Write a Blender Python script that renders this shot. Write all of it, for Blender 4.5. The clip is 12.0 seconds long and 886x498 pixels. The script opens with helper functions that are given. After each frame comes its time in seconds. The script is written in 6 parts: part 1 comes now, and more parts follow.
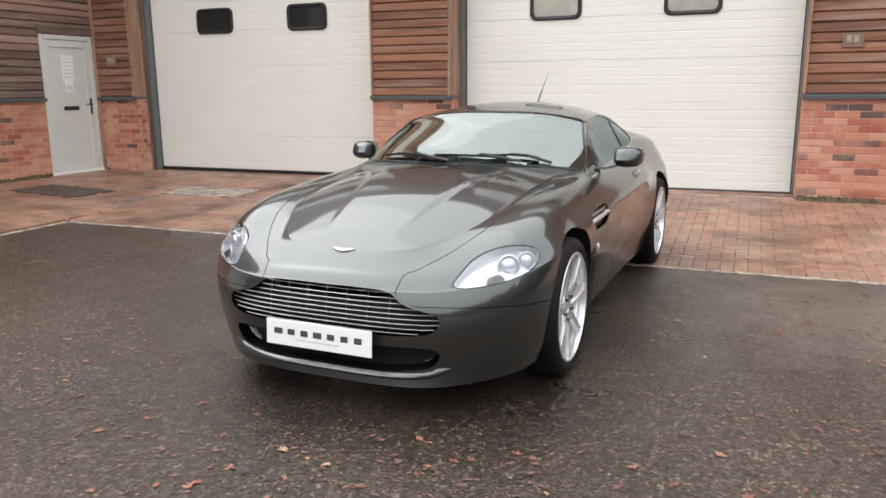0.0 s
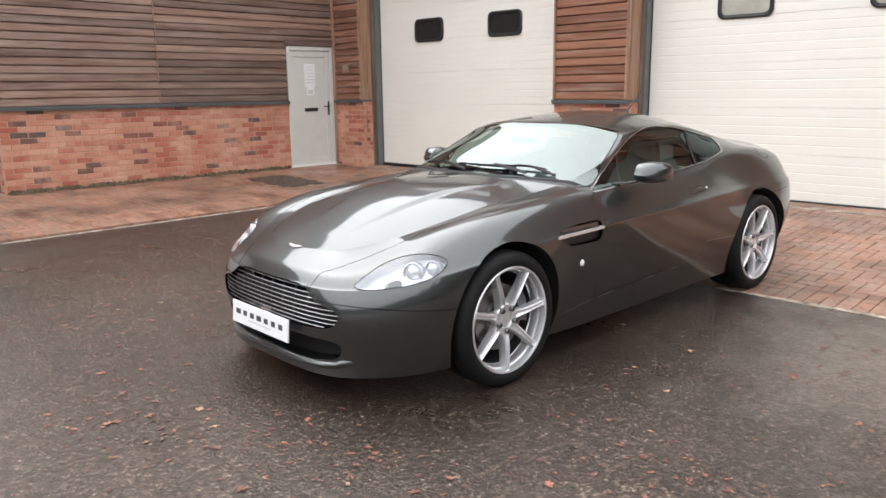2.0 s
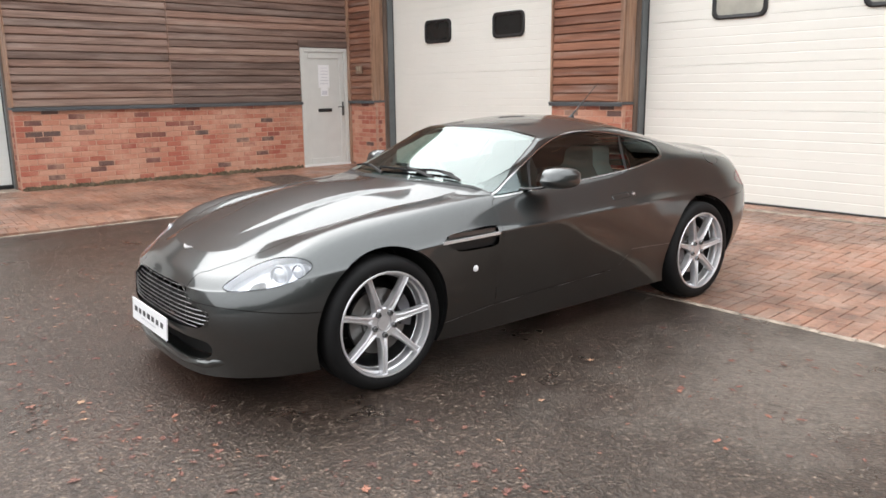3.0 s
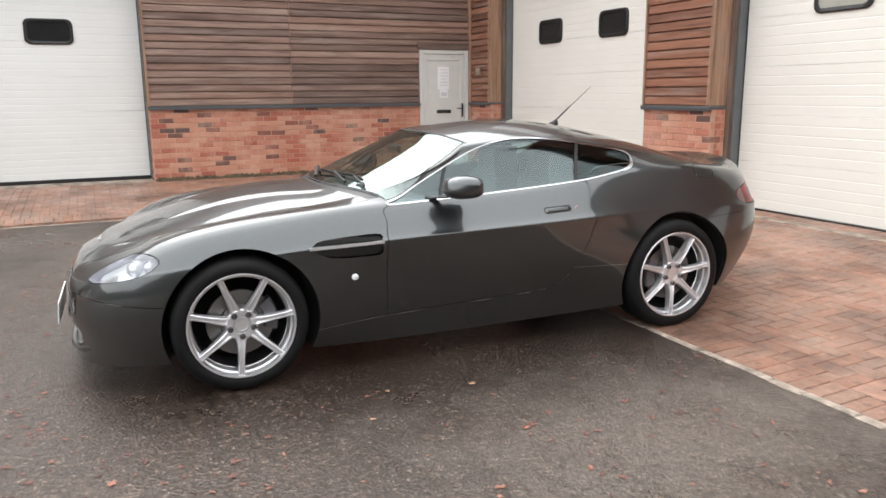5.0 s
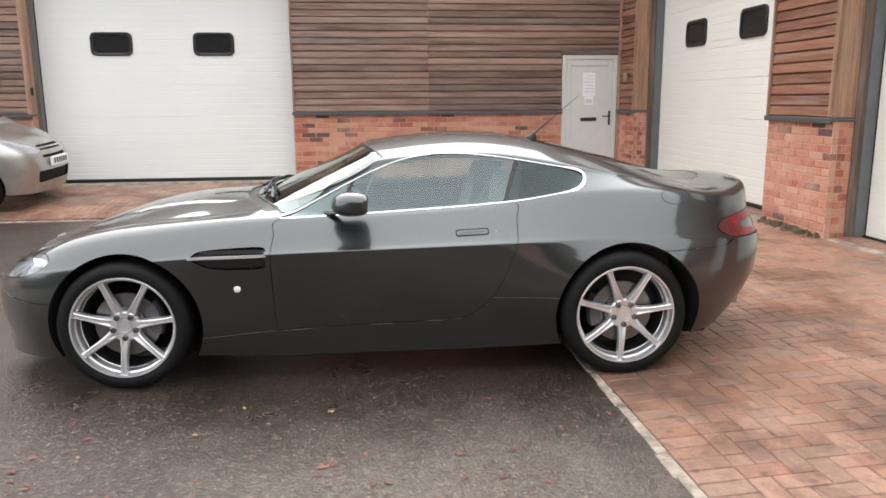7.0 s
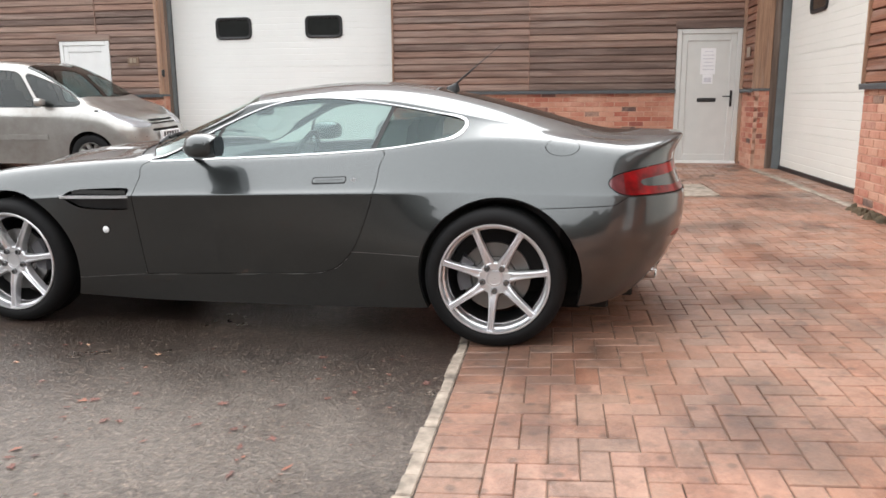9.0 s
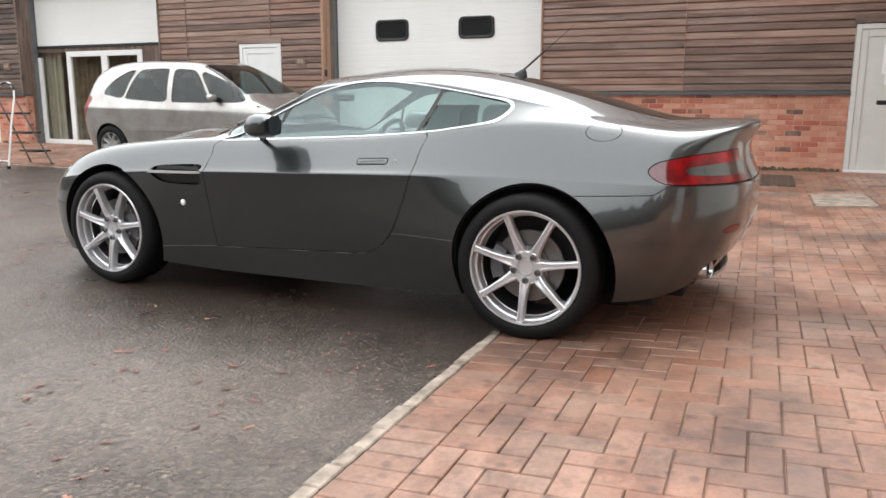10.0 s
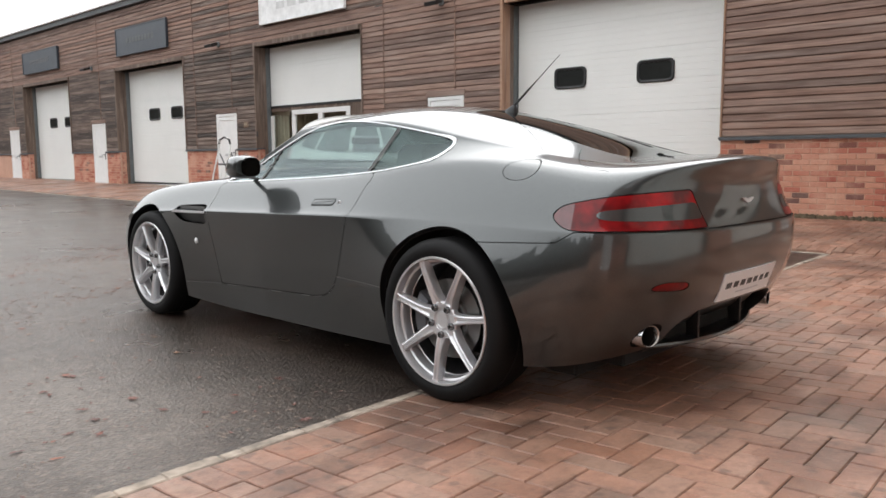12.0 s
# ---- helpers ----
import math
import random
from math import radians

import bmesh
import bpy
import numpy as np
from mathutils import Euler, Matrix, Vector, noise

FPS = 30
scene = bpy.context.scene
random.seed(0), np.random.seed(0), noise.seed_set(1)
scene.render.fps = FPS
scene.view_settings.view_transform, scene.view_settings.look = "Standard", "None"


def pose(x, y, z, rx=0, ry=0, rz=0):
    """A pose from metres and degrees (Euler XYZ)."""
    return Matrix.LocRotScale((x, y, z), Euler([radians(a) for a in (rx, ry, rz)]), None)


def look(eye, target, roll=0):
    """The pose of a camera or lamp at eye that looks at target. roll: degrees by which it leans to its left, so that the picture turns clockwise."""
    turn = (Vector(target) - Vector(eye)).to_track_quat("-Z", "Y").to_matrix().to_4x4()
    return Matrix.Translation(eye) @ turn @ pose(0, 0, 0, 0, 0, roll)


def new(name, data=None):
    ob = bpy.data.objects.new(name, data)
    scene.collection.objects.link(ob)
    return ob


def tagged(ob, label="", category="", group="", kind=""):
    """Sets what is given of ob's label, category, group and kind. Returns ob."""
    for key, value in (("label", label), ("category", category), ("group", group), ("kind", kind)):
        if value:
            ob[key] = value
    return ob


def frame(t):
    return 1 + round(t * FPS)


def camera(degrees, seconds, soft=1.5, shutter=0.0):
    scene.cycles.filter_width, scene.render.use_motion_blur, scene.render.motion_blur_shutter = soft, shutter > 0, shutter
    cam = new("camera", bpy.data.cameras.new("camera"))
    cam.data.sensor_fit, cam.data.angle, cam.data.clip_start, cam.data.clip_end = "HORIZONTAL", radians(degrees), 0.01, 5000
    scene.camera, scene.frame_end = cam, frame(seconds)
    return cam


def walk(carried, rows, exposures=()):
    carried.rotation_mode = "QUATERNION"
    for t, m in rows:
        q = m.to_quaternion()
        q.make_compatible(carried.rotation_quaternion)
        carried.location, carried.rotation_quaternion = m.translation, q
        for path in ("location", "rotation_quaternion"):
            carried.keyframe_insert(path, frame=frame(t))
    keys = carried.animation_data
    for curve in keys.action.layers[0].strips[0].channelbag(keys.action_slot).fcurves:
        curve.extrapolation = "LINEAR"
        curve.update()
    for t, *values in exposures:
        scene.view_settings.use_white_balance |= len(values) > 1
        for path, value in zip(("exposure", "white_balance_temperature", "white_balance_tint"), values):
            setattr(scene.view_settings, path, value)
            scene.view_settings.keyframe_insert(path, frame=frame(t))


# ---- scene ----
cam = camera(60.7, 12.0, soft=1.6)
METRES, EYE, TILT, LEAN, TURN = 10.02, 1.37, 0.0, 0.0, 21.9
ROWS = [
    (0.0, 0.0, 0.0, 0.0, -0.1, -12.01, 0.45),
    (0.5, 0.0401, -0.0033, -0.0009, 6.83, -11.96, 0.5),
    (1.0, 0.0828, 0.0006, 0.0011, 13.29, -11.95, 0.6),
    (1.5, 0.1265, 0.0059, 0.0036, 17.69, -11.96, 0.73),
    (2.0, 0.1681, 0.0145, 0.0061, 22.72, -11.91, 0.72),
    (2.5, 0.2094, 0.0328, 0.0071, 26.04, -11.93, 0.71),
    (3.0, 0.2487, 0.0504, 0.008, 27.43, -11.91, 0.65),
    (3.5, 0.2819, 0.074, 0.0069, 29.23, -11.89, 0.58),
    (3.7, 0.2948, 0.0843, 0.0069, 30.3, -11.88, 0.56),
    (5.3, 0.3935, 0.1799, 0.0087, 46.35, -11.63, 0.47),
    (5.5, 0.4036, 0.1949, 0.0093, 48.14, -11.58, 0.47),
    (6.0, 0.4257, 0.2354, 0.0104, 53.04, -11.45, 0.45),
    (6.5, 0.4456, 0.2764, 0.0103, 57.33, -11.31, 0.36),
    (7.0, 0.464, 0.3165, 0.0101, 61.51, -11.22, 0.36),
    (7.2, 0.4701, 0.3331, 0.0094, 63.54, -11.22, 0.39),
    (8.8, 0.4972, 0.4688, -0.0156, 75.22, -11.32, 0.5),
    (9.0, 0.4999, 0.4838, -0.0192, 76.71, -11.28, 0.43),
    (9.5, 0.5057, 0.5185, -0.0266, 80.56, -10.97, 0.04),
    (10.0, 0.5033, 0.5533, -0.0308, 90.76, -10.74, -0.19),
    (10.5, 0.4972, 0.5881, -0.0326, 96.38, -11.15, 0.48),
    (11.0, 0.4884, 0.6241, -0.0359, 102.4, -7.25, 0.44),
    (11.5, 0.471, 0.658, -0.0389, 106.4, -6.82, 0.25),
    (12.0, 0.4517, 0.6905, -0.0374, 109.9, -6.83, 0.35),
]
walk(cam, [(t, pose(0, 0, EYE, TILT, LEAN, TURN) @ pose(METRES * x, METRES * y, METRES * z, 90 + pitch, roll, yaw)) for t, x, y, z, yaw, pitch, roll in ROWS], [(0.0, -0.2), (2.0, -0.04), (3.5, 0.0), (7.0, 0.03), (9.0, 0.08), (10.0, 0.02), (11.0, -0.15), (12.0, -0.3)])

# ---------------------------------------------------------------- light
SUN_EL, SUN_AZ = 52.0, 262.0
world = bpy.data.worlds.new("overcast_sky")
scene.world = world
world.use_nodes = True
wn = world.node_tree
wn.nodes.clear()
w_out = wn.nodes.new("ShaderNodeOutputWorld")
w_bg = wn.nodes.new("ShaderNodeBackground")
w_sky = wn.nodes.new("ShaderNodeTexSky")
w_sky.sky_type, w_sky.sun_disc = "NISHITA", False
w_sky.sun_elevation, w_sky.sun_rotation = radians(SUN_EL), radians(SUN_AZ)
w_sky.air_density, w_sky.dust_density, w_sky.ozone_density = 1.0, 4.0, 1.0
w_hsv = wn.nodes.new("ShaderNodeHueSaturation")
w_hsv.inputs["Saturation"].default_value = 0.10
w_mix = wn.nodes.new("ShaderNodeMixRGB")
w_mix.inputs[0].default_value = 0.80
w_mix.inputs[2].default_value = (7.75, 7.87, 7.98, 1)
wn.links.new(w_sky.outputs[0], w_hsv.inputs["Color"])
wn.links.new(w_hsv.outputs[0], w_mix.inputs[1])
# an overcast dome, brighter overhead than at the horizon
w_co = wn.nodes.new("ShaderNodeTexCoord")
w_xyz = wn.nodes.new("ShaderNodeSeparateXYZ")
w_ramp = wn.nodes.new("ShaderNodeMapRange")
w_ramp.inputs["To Min"].default_value, w_ramp.inputs["To Max"].default_value = 0.68, 1.62
w_pow = wn.nodes.new("ShaderNodeMath")
w_pow.operation, w_pow.use_clamp = "POWER", True
w_pow.inputs[1].default_value = 0.5
w_mul = wn.nodes.new("ShaderNodeMixRGB")
w_mul.blend_type = "MULTIPLY"
w_mul.inputs[0].default_value = 1.0
wn.links.new(w_co.outputs["Generated"], w_xyz.inputs[0])
wn.links.new(w_xyz.outputs["Z"], w_pow.inputs[0])
wn.links.new(w_pow.outputs[0], w_ramp.inputs["Value"])
wn.links.new(w_mix.outputs[0], w_mul.inputs[1])
# and brighter on the side where the sun stands behind the cloud
w_side = wn.nodes.new("ShaderNodeVectorMath")
w_side.operation = "DOT_PRODUCT"
w_side.inputs[1].default_value = (math.sin(radians(SUN_AZ)), math.cos(radians(SUN_AZ)), 0.0)
w_lift = wn.nodes.new("ShaderNodeMath")
w_lift.operation = "MULTIPLY_ADD"
w_lift.inputs[1].default_value, w_lift.inputs[2].default_value = 0.10, 1.0
w_both = wn.nodes.new("ShaderNodeMath")
w_both.operation = "MULTIPLY"
wn.links.new(w_co.outputs["Generated"], w_side.inputs[0])
wn.links.new(w_side.outputs["Value"], w_lift.inputs[0])
wn.links.new(w_lift.outputs[0], w_both.inputs[0])
wn.links.new(w_ramp.outputs[0], w_both.inputs[1])
wn.links.new(w_both.outputs[0], w_mul.inputs[2])
wn.links.new(w_mul.outputs[0], w_bg.inputs[0])
w_bg.inputs[1].default_value = 0.277
wn.links.new(w_bg.outputs[0], w_out.inputs[0])
sun = new("sun", bpy.data.lights.new("sun", "SUN"))
sun.data.energy, sun.data.angle, sun.data.color = 1.0, radians(84), (1.0, 0.98, 0.96)
sun.matrix_world = look((0, 0, 30), (0.0 - 30 * math.cos(radians(SUN_EL)) * math.sin(radians(SUN_AZ)), 0.0 - 30 * math.cos(radians(SUN_EL)) * math.cos(radians(SUN_AZ)), 30 - 30 * math.sin(radians(SUN_EL))))
scene.view_settings.exposure = 0.0


# ---------------------------------------------------------------- materials
def nodes_of(name):
    m = bpy.data.materials.new(name)
    m.use_nodes = True
    t = m.node_tree
    return m, t, t.nodes["Principled BSDF"]


def ramp(t, fac, stops):
    r = t.nodes.new("ShaderNodeValToRGB")
    els = r.color_ramp.elements
    while len(els) < len(stops):
        els.new(0.5)
    for e, (p, c) in zip(els, stops):
        e.position, e.color = p, (*c, 1)
    t.links.new(fac, r.inputs[0])
    return r.outputs[0]


def noise_tex(t, scale, detail=4.0, rough=0.55, vec=None, stretch=None):
    n = t.nodes.new("ShaderNodeTexNoise")
    n.inputs["Scale"].default_value, n.inputs["Detail"].default_value, n.inputs["Roughness"].default_value = scale, detail, rough
    if vec is None:
        vec = t.nodes.new("ShaderNodeNewGeometry").outputs["Position"]
    if stretch:
        mp = t.nodes.new("ShaderNodeMapping")
        mp.inputs["Scale"].default_value = stretch
        t.links.new(vec, mp.inputs[0])
        vec = mp.outputs[0]
    t.links.new(vec, n.inputs["Vector"])
    return n.outputs["Fac"]


def mix(t, fac, a, b, kind="MIX"):
    n = t.nodes.new("ShaderNodeMixRGB")
    n.blend_type = kind
    for sock, v in zip(n.inputs, (fac, a, b)):
        if isinstance(v, (int, float)):
            sock.default_value = v
        elif isinstance(v, tuple):
            sock.default_value = (*v, 1)
        else:
            t.links.new(v, sock)
    return n.outputs[0]


def bump(t, p, height, strength=0.3, distance=0.01):
    b = t.nodes.new("ShaderNodeBump")
    b.inputs["Strength"].default_value, b.inputs["Distance"].default_value = strength, distance
    t.links.new(height, b.inputs["Height"])
    t.links.new(b.outputs[0], p.inputs["Normal"])


def plain(name, col, rough=0.5, metal=0.0, vary=0.12, scale=6.0, coat=0.0, bumpy=0.0, fine=120.0):
    """A paint, plastic, rubber or metal with soft mottling and a fine grain."""
    m, t, p = nodes_of(name)
    n1 = noise_tex(t, scale)
    lo, hi = tuple(c * (1 - vary) for c in col), tuple(min(1, c * (1 + vary)) for c in col)
    t.links.new(ramp(t, n1, [(0.3, lo), (0.7, hi)]), p.inputs["Base Color"])
    p.inputs["Roughness"].default_value, p.inputs["Metallic"].default_value = rough, metal
    p.inputs["Coat Weight"].default_value = coat
    p.inputs["Coat Roughness"].default_value = 0.03
    if bumpy:
        bump(t, p, noise_tex(t, fine), bumpy, 0.002)
    return m


def random_of(t, island=False):
    if island:
        return t.nodes.new("ShaderNodeNewGeometry").outputs["Random Per Island"]
    return t.nodes.new("ShaderNodeObjectInfo").outputs["Random"]


def lime_bloom(t, c):
    """Pale lime bloom that runs over bricks and joints alike."""
    lime = ramp(t, noise_tex(t, 1.5, 8, 0.72), [(0.46, (0, 0, 0)), (0.66, (0.62, 0.62, 0.62))])
    return mix(t, lime, c, (0.66, 0.41, 0.30))


def masonry(name, stops, island=False, rough=0.85, dirt=(0.05, 0.045, 0.04), dirt_from=0.55, wet=False):
    m, t, p = nodes_of(name)
    c = ramp(t, random_of(t, island), stops)
    grain = noise_tex(t, 60, 6, 0.7)
    c = mix(t, 0.45, c, ramp(t, grain, [(0.3, (0.45, 0.42, 0.4)), (0.7, (1.0, 1.0, 1.0))]), "MULTIPLY")
    stain = ramp(t, noise_tex(t, 1.1, 6, 0.65), [(dirt_from - 0.06, (0, 0, 0)), (dirt_from + 0.16, (0.75, 0.75, 0.75))])
    c = mix(t, stain, c, dirt)
    if not wet:
        c = lime_bloom(t, c)
    if wet:
        # weathered mottling, blotches a hand wide, drips and specks, and lichen-grey bloom
        c = mix(t, 0.55, c, ramp(t, noise_tex(t, 24, 7, 0.75), [(0.33, (0.55, 0.52, 0.5)), (0.5, (0.95, 0.95, 0.95)), (0.68, (1.3, 1.27, 1.24))]), "MULTIPLY")
        blot = ramp(t, noise_tex(t, 6.5, 5, 0.6), [(0.57, (0, 0, 0)), (0.70, (0.5, 0.5, 0.5))])
        c = mix(t, blot, c, dirt)
        bloom = ramp(t, noise_tex(t, 4.2, 6, 0.7, None, (1.3, 0.8, 1)), [(0.55, (0, 0, 0)), (0.75, (0.5, 0.5, 0.5))])
        c = mix(t, bloom, c, (0.25, 0.2, 0.15))
        damp = ramp(t, noise_tex(t, 1.9, 7, 0.62, None, (0.8, 1.3, 1)), [(0.53, (1, 1, 1)), (0.57, (0.72, 0.66, 0.63)), (0.70, (0.55, 0.48, 0.46))])
        c = mix(t, 0.85, c, damp, "MULTIPLY")
        drip = t.nodes.new("ShaderNodeTexVoronoi")
        drip.inputs["Scale"].default_value = 9
        t.links.new(t.nodes.new("ShaderNodeNewGeometry").outputs["Position"], drip.inputs["Vector"])
        c = mix(t, ramp(t, drip.outputs["Distance"], [(0.10, (0.55, 0.55, 0.55)), (0.22, (0, 0, 0))]), c, dirt)
    t.links.new(c, p.inputs["Base Color"])
    if wet:
        t.links.new(ramp(t, noise_tex(t, 1.7, 5, 0.6), [(0.4, (0.32, 0.32, 0.32)), (0.62, (0.6, 0.6, 0.6))]), p.inputs["Roughness"])
    else:
        p.inputs["Roughness"].default_value = rough
    bump(t, p, grain, 0.5, 0.004)
    return m


def timber(name, stops, along, rough=0.75, island=False):
    """Weathered boards: each its own tone and its own grain, drawn out along the board, with dark weather streaks and pale bleaching."""
    m, t, p = nodes_of(name)
    rnd = random_of(t, island)
    shift = t.nodes.new("ShaderNodeVectorMath")
    shift.operation = "MULTIPLY_ADD"
    shift.inputs[1].default_value = (31.0, 17.0, 53.0)
    t.links.new(rnd, shift.inputs[0])
    t.links.new(t.nodes.new("ShaderNodeNewGeometry").outputs["Position"], shift.inputs[2])
    vec = shift.outputs[0]
    long_by = lambda u, v: (u, v, v) if along == "x" else (v, u, v) if along == "y" else (v, v, u)
    c = ramp(t, rnd, stops)
    g = noise_tex(t, 3.0, 8, 0.7, vec, long_by(0.5, 24))
    streak = noise_tex(t, 1.0, 6, 0.65, vec, long_by(0.9, 11))
    c = mix(t, 0.8, c, ramp(t, g, [(0.3, (0.40, 0.36, 0.34)), (0.62, (1.0, 1.0, 1.0))]), "MULTIPLY")
    c = mix(t, 0.85, c, ramp(t, streak, [(0.34, (0.50, 0.46, 0.45)), (0.52, (1.0, 1.0, 1.0))]), "MULTIPLY")
    bleach = ramp(t, noise_tex(t, 1.4, 5, 0.6, vec, long_by(0.6, 7)), [(0.5, (0, 0, 0)), (0.72, (0.5, 0.5, 0.5))])
    c = mix(t, bleach, c, (0.40, 0.315, 0.27))
    t.links.new(c, p.inputs["Base Color"])
    p.inputs["Roughness"].default_value = rough
    bump(t, p, g, 0.5, 0.004)
    return m


BRICK_STOPS = [(0.0, (0.41, 0.118, 0.078)), (0.2, (0.48, 0.168, 0.112)), (0.4, (0.56, 0.252, 0.168)), (0.62, (0.61, 0.325, 0.23)), (0.8, (0.51, 0.207, 0.137)), (0.9, (0.39, 0.106, 0.073)), (0.965, (0.13, 0.084, 0.073))]
M_BRICK = masonry("red_facing_brick", BRICK_STOPS, dirt=(0.30, 0.12, 0.08), dirt_from=0.62)
M_BRICK_I = masonry("red_facing_brick_far", BRICK_STOPS, True, dirt=(0.30, 0.12, 0.08), dirt_from=0.62)


def mortar():
    m, t, p = nodes_of("mortar")
    c = ramp(t, noise_tex(t, 40, 5, 0.7), [(0.3, (0.42, 0.235, 0.17)), (0.7, (0.58, 0.36, 0.27))])
    t.links.new(lime_bloom(t, c), p.inputs["Base Color"])
    p.inputs["Roughness"].default_value = 0.9
    bump(t, p, noise_tex(t, 120), 0.4, 0.002)
    return m


M_MORTAR = mortar()
PAVE_STOPS = [(0.0, (0.3196, 0.1492, 0.0945)), (0.2, (0.366, 0.2004, 0.1396)), (0.4, (0.4087, 0.2072, 0.1396)), (0.6, (0.3196, 0.1982, 0.146)), (0.8, (0.4209, 0.2339, 0.1675)), (1.0, (0.2879, 0.1626, 0.1116))]
M_PAVER = masonry("block_paving", PAVE_STOPS, False, dirt=(0.066, 0.042, 0.032), dirt_from=0.515, wet=True)
M_PAVER_I = masonry("block_paving_far", PAVE_STOPS, True, dirt=(0.066, 0.042, 0.032), dirt_from=0.515, wet=True)
M_SAND = plain("jointing_sand", (0.15, 0.105, 0.08), 0.95, vary=0.6, bumpy=0.5)
BOARD_STOPS = [(0.0, (0.1711, 0.1151, 0.0948)), (0.25, (0.2465, 0.1558, 0.1219)), (0.5, (0.3422, 0.2065, 0.1558)), (0.75, (0.2738, 0.1828, 0.1489)), (1.0, (0.397, 0.264, 0.2065))]
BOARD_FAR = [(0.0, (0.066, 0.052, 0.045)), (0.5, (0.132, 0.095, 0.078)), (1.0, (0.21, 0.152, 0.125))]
BOARD_WARM = [(0.0, (0.187, 0.079, 0.049)), (0.4, (0.289, 0.123, 0.072)), (0.75, (0.374, 0.170, 0.102)), (1.0, (0.230, 0.102, 0.064))]
M_BOARD_Y = timber("cedar_cladding_weathered", BOARD_STOPS, "y")
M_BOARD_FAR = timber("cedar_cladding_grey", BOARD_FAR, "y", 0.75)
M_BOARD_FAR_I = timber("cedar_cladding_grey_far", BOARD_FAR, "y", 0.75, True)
M_BOARD_X = timber("cedar_cladding_warm", BOARD_WARM, "x")
M_POST = timber("oak_trim", [(0.0, (0.40, 0.235, 0.15)), (1.0, (0.46, 0.275, 0.18))], "z")
M_POST_GREY = timber("weathered_trim", [(0.0, (0.15, 0.105, 0.08)), (1.0, (0.20, 0.145, 0.115))], "z")
M_DARK = plain("shadow_gap_membrane", (0.012, 0.011, 0.01), 0.9)
M_FLASH = plain("lead_grey_flashing", (0.10, 0.105, 0.11), 0.55, 0.3)
M_STEEL = plain("grey_painted_steel", (0.13, 0.145, 0.15), 0.5, 0.0)
M_SHUTTER = plain("cream_door_panel", (0.80, 0.785, 0.73), 0.45, 0.0, 0.03, 0.8, bumpy=0.1, fine=300)
M_SHUTTER_W = plain("white_door_panel", (0.78, 0.79, 0.77), 0.45, 0.0, 0.03, 0.8)
M_UPVC = plain("pale_grey_upvc", (0.62, 0.625, 0.60), 0.35, 0.0, 0.03)
M_UPVC_W = plain("white_upvc", (0.80, 0.80, 0.79), 0.35, 0.0, 0.03)
M_BLACK = plain("black_plastic", (0.014, 0.014, 0.015), 0.4)
M_RUBBER = plain("black_rubber", (0.006, 0.006, 0.0065), 0.7, vary=0.25, bumpy=0.15)
M_RUBBER.node_tree.nodes["Principled BSDF"].inputs["Specular IOR Level"].default_value = 0.25
M_PLATE_GREY = plain("grey_letter_plate", (0.5, 0.5, 0.5), 0.4)
M_PAPER = plain("white_paper", (0.83, 0.83, 0.84), 0.7, vary=0.03)
M_INK = plain("grey_print", (0.60, 0.60, 0.64), 0.7)
M_CONC = plain("pale_concrete", (0.29, 0.24, 0.195), 0.85, vary=0.6, scale=9, bumpy=0.4)
M_IRON = plain("dark_drain_iron", (0.11, 0.085, 0.07), 0.6, 0.5, vary=0.4, scale=14, bumpy=0.4)
M_SIGN_W = plain("white_sign", (0.8, 0.8, 0.8), 0.4)
M_SIGN_B = plain("slate_blue_sign", (0.045, 0.055, 0.07), 0.4)
M_SIGN_T = plain("grey_lettering", (0.10, 0.105, 0.11), 0.5)
M_DRAPE = plain("brown_drape", (0.30, 0.22, 0.15), 0.9, vary=0.3)
M_CURTAIN = plain("beige_curtain", (0.50, 0.44, 0.35), 0.9)


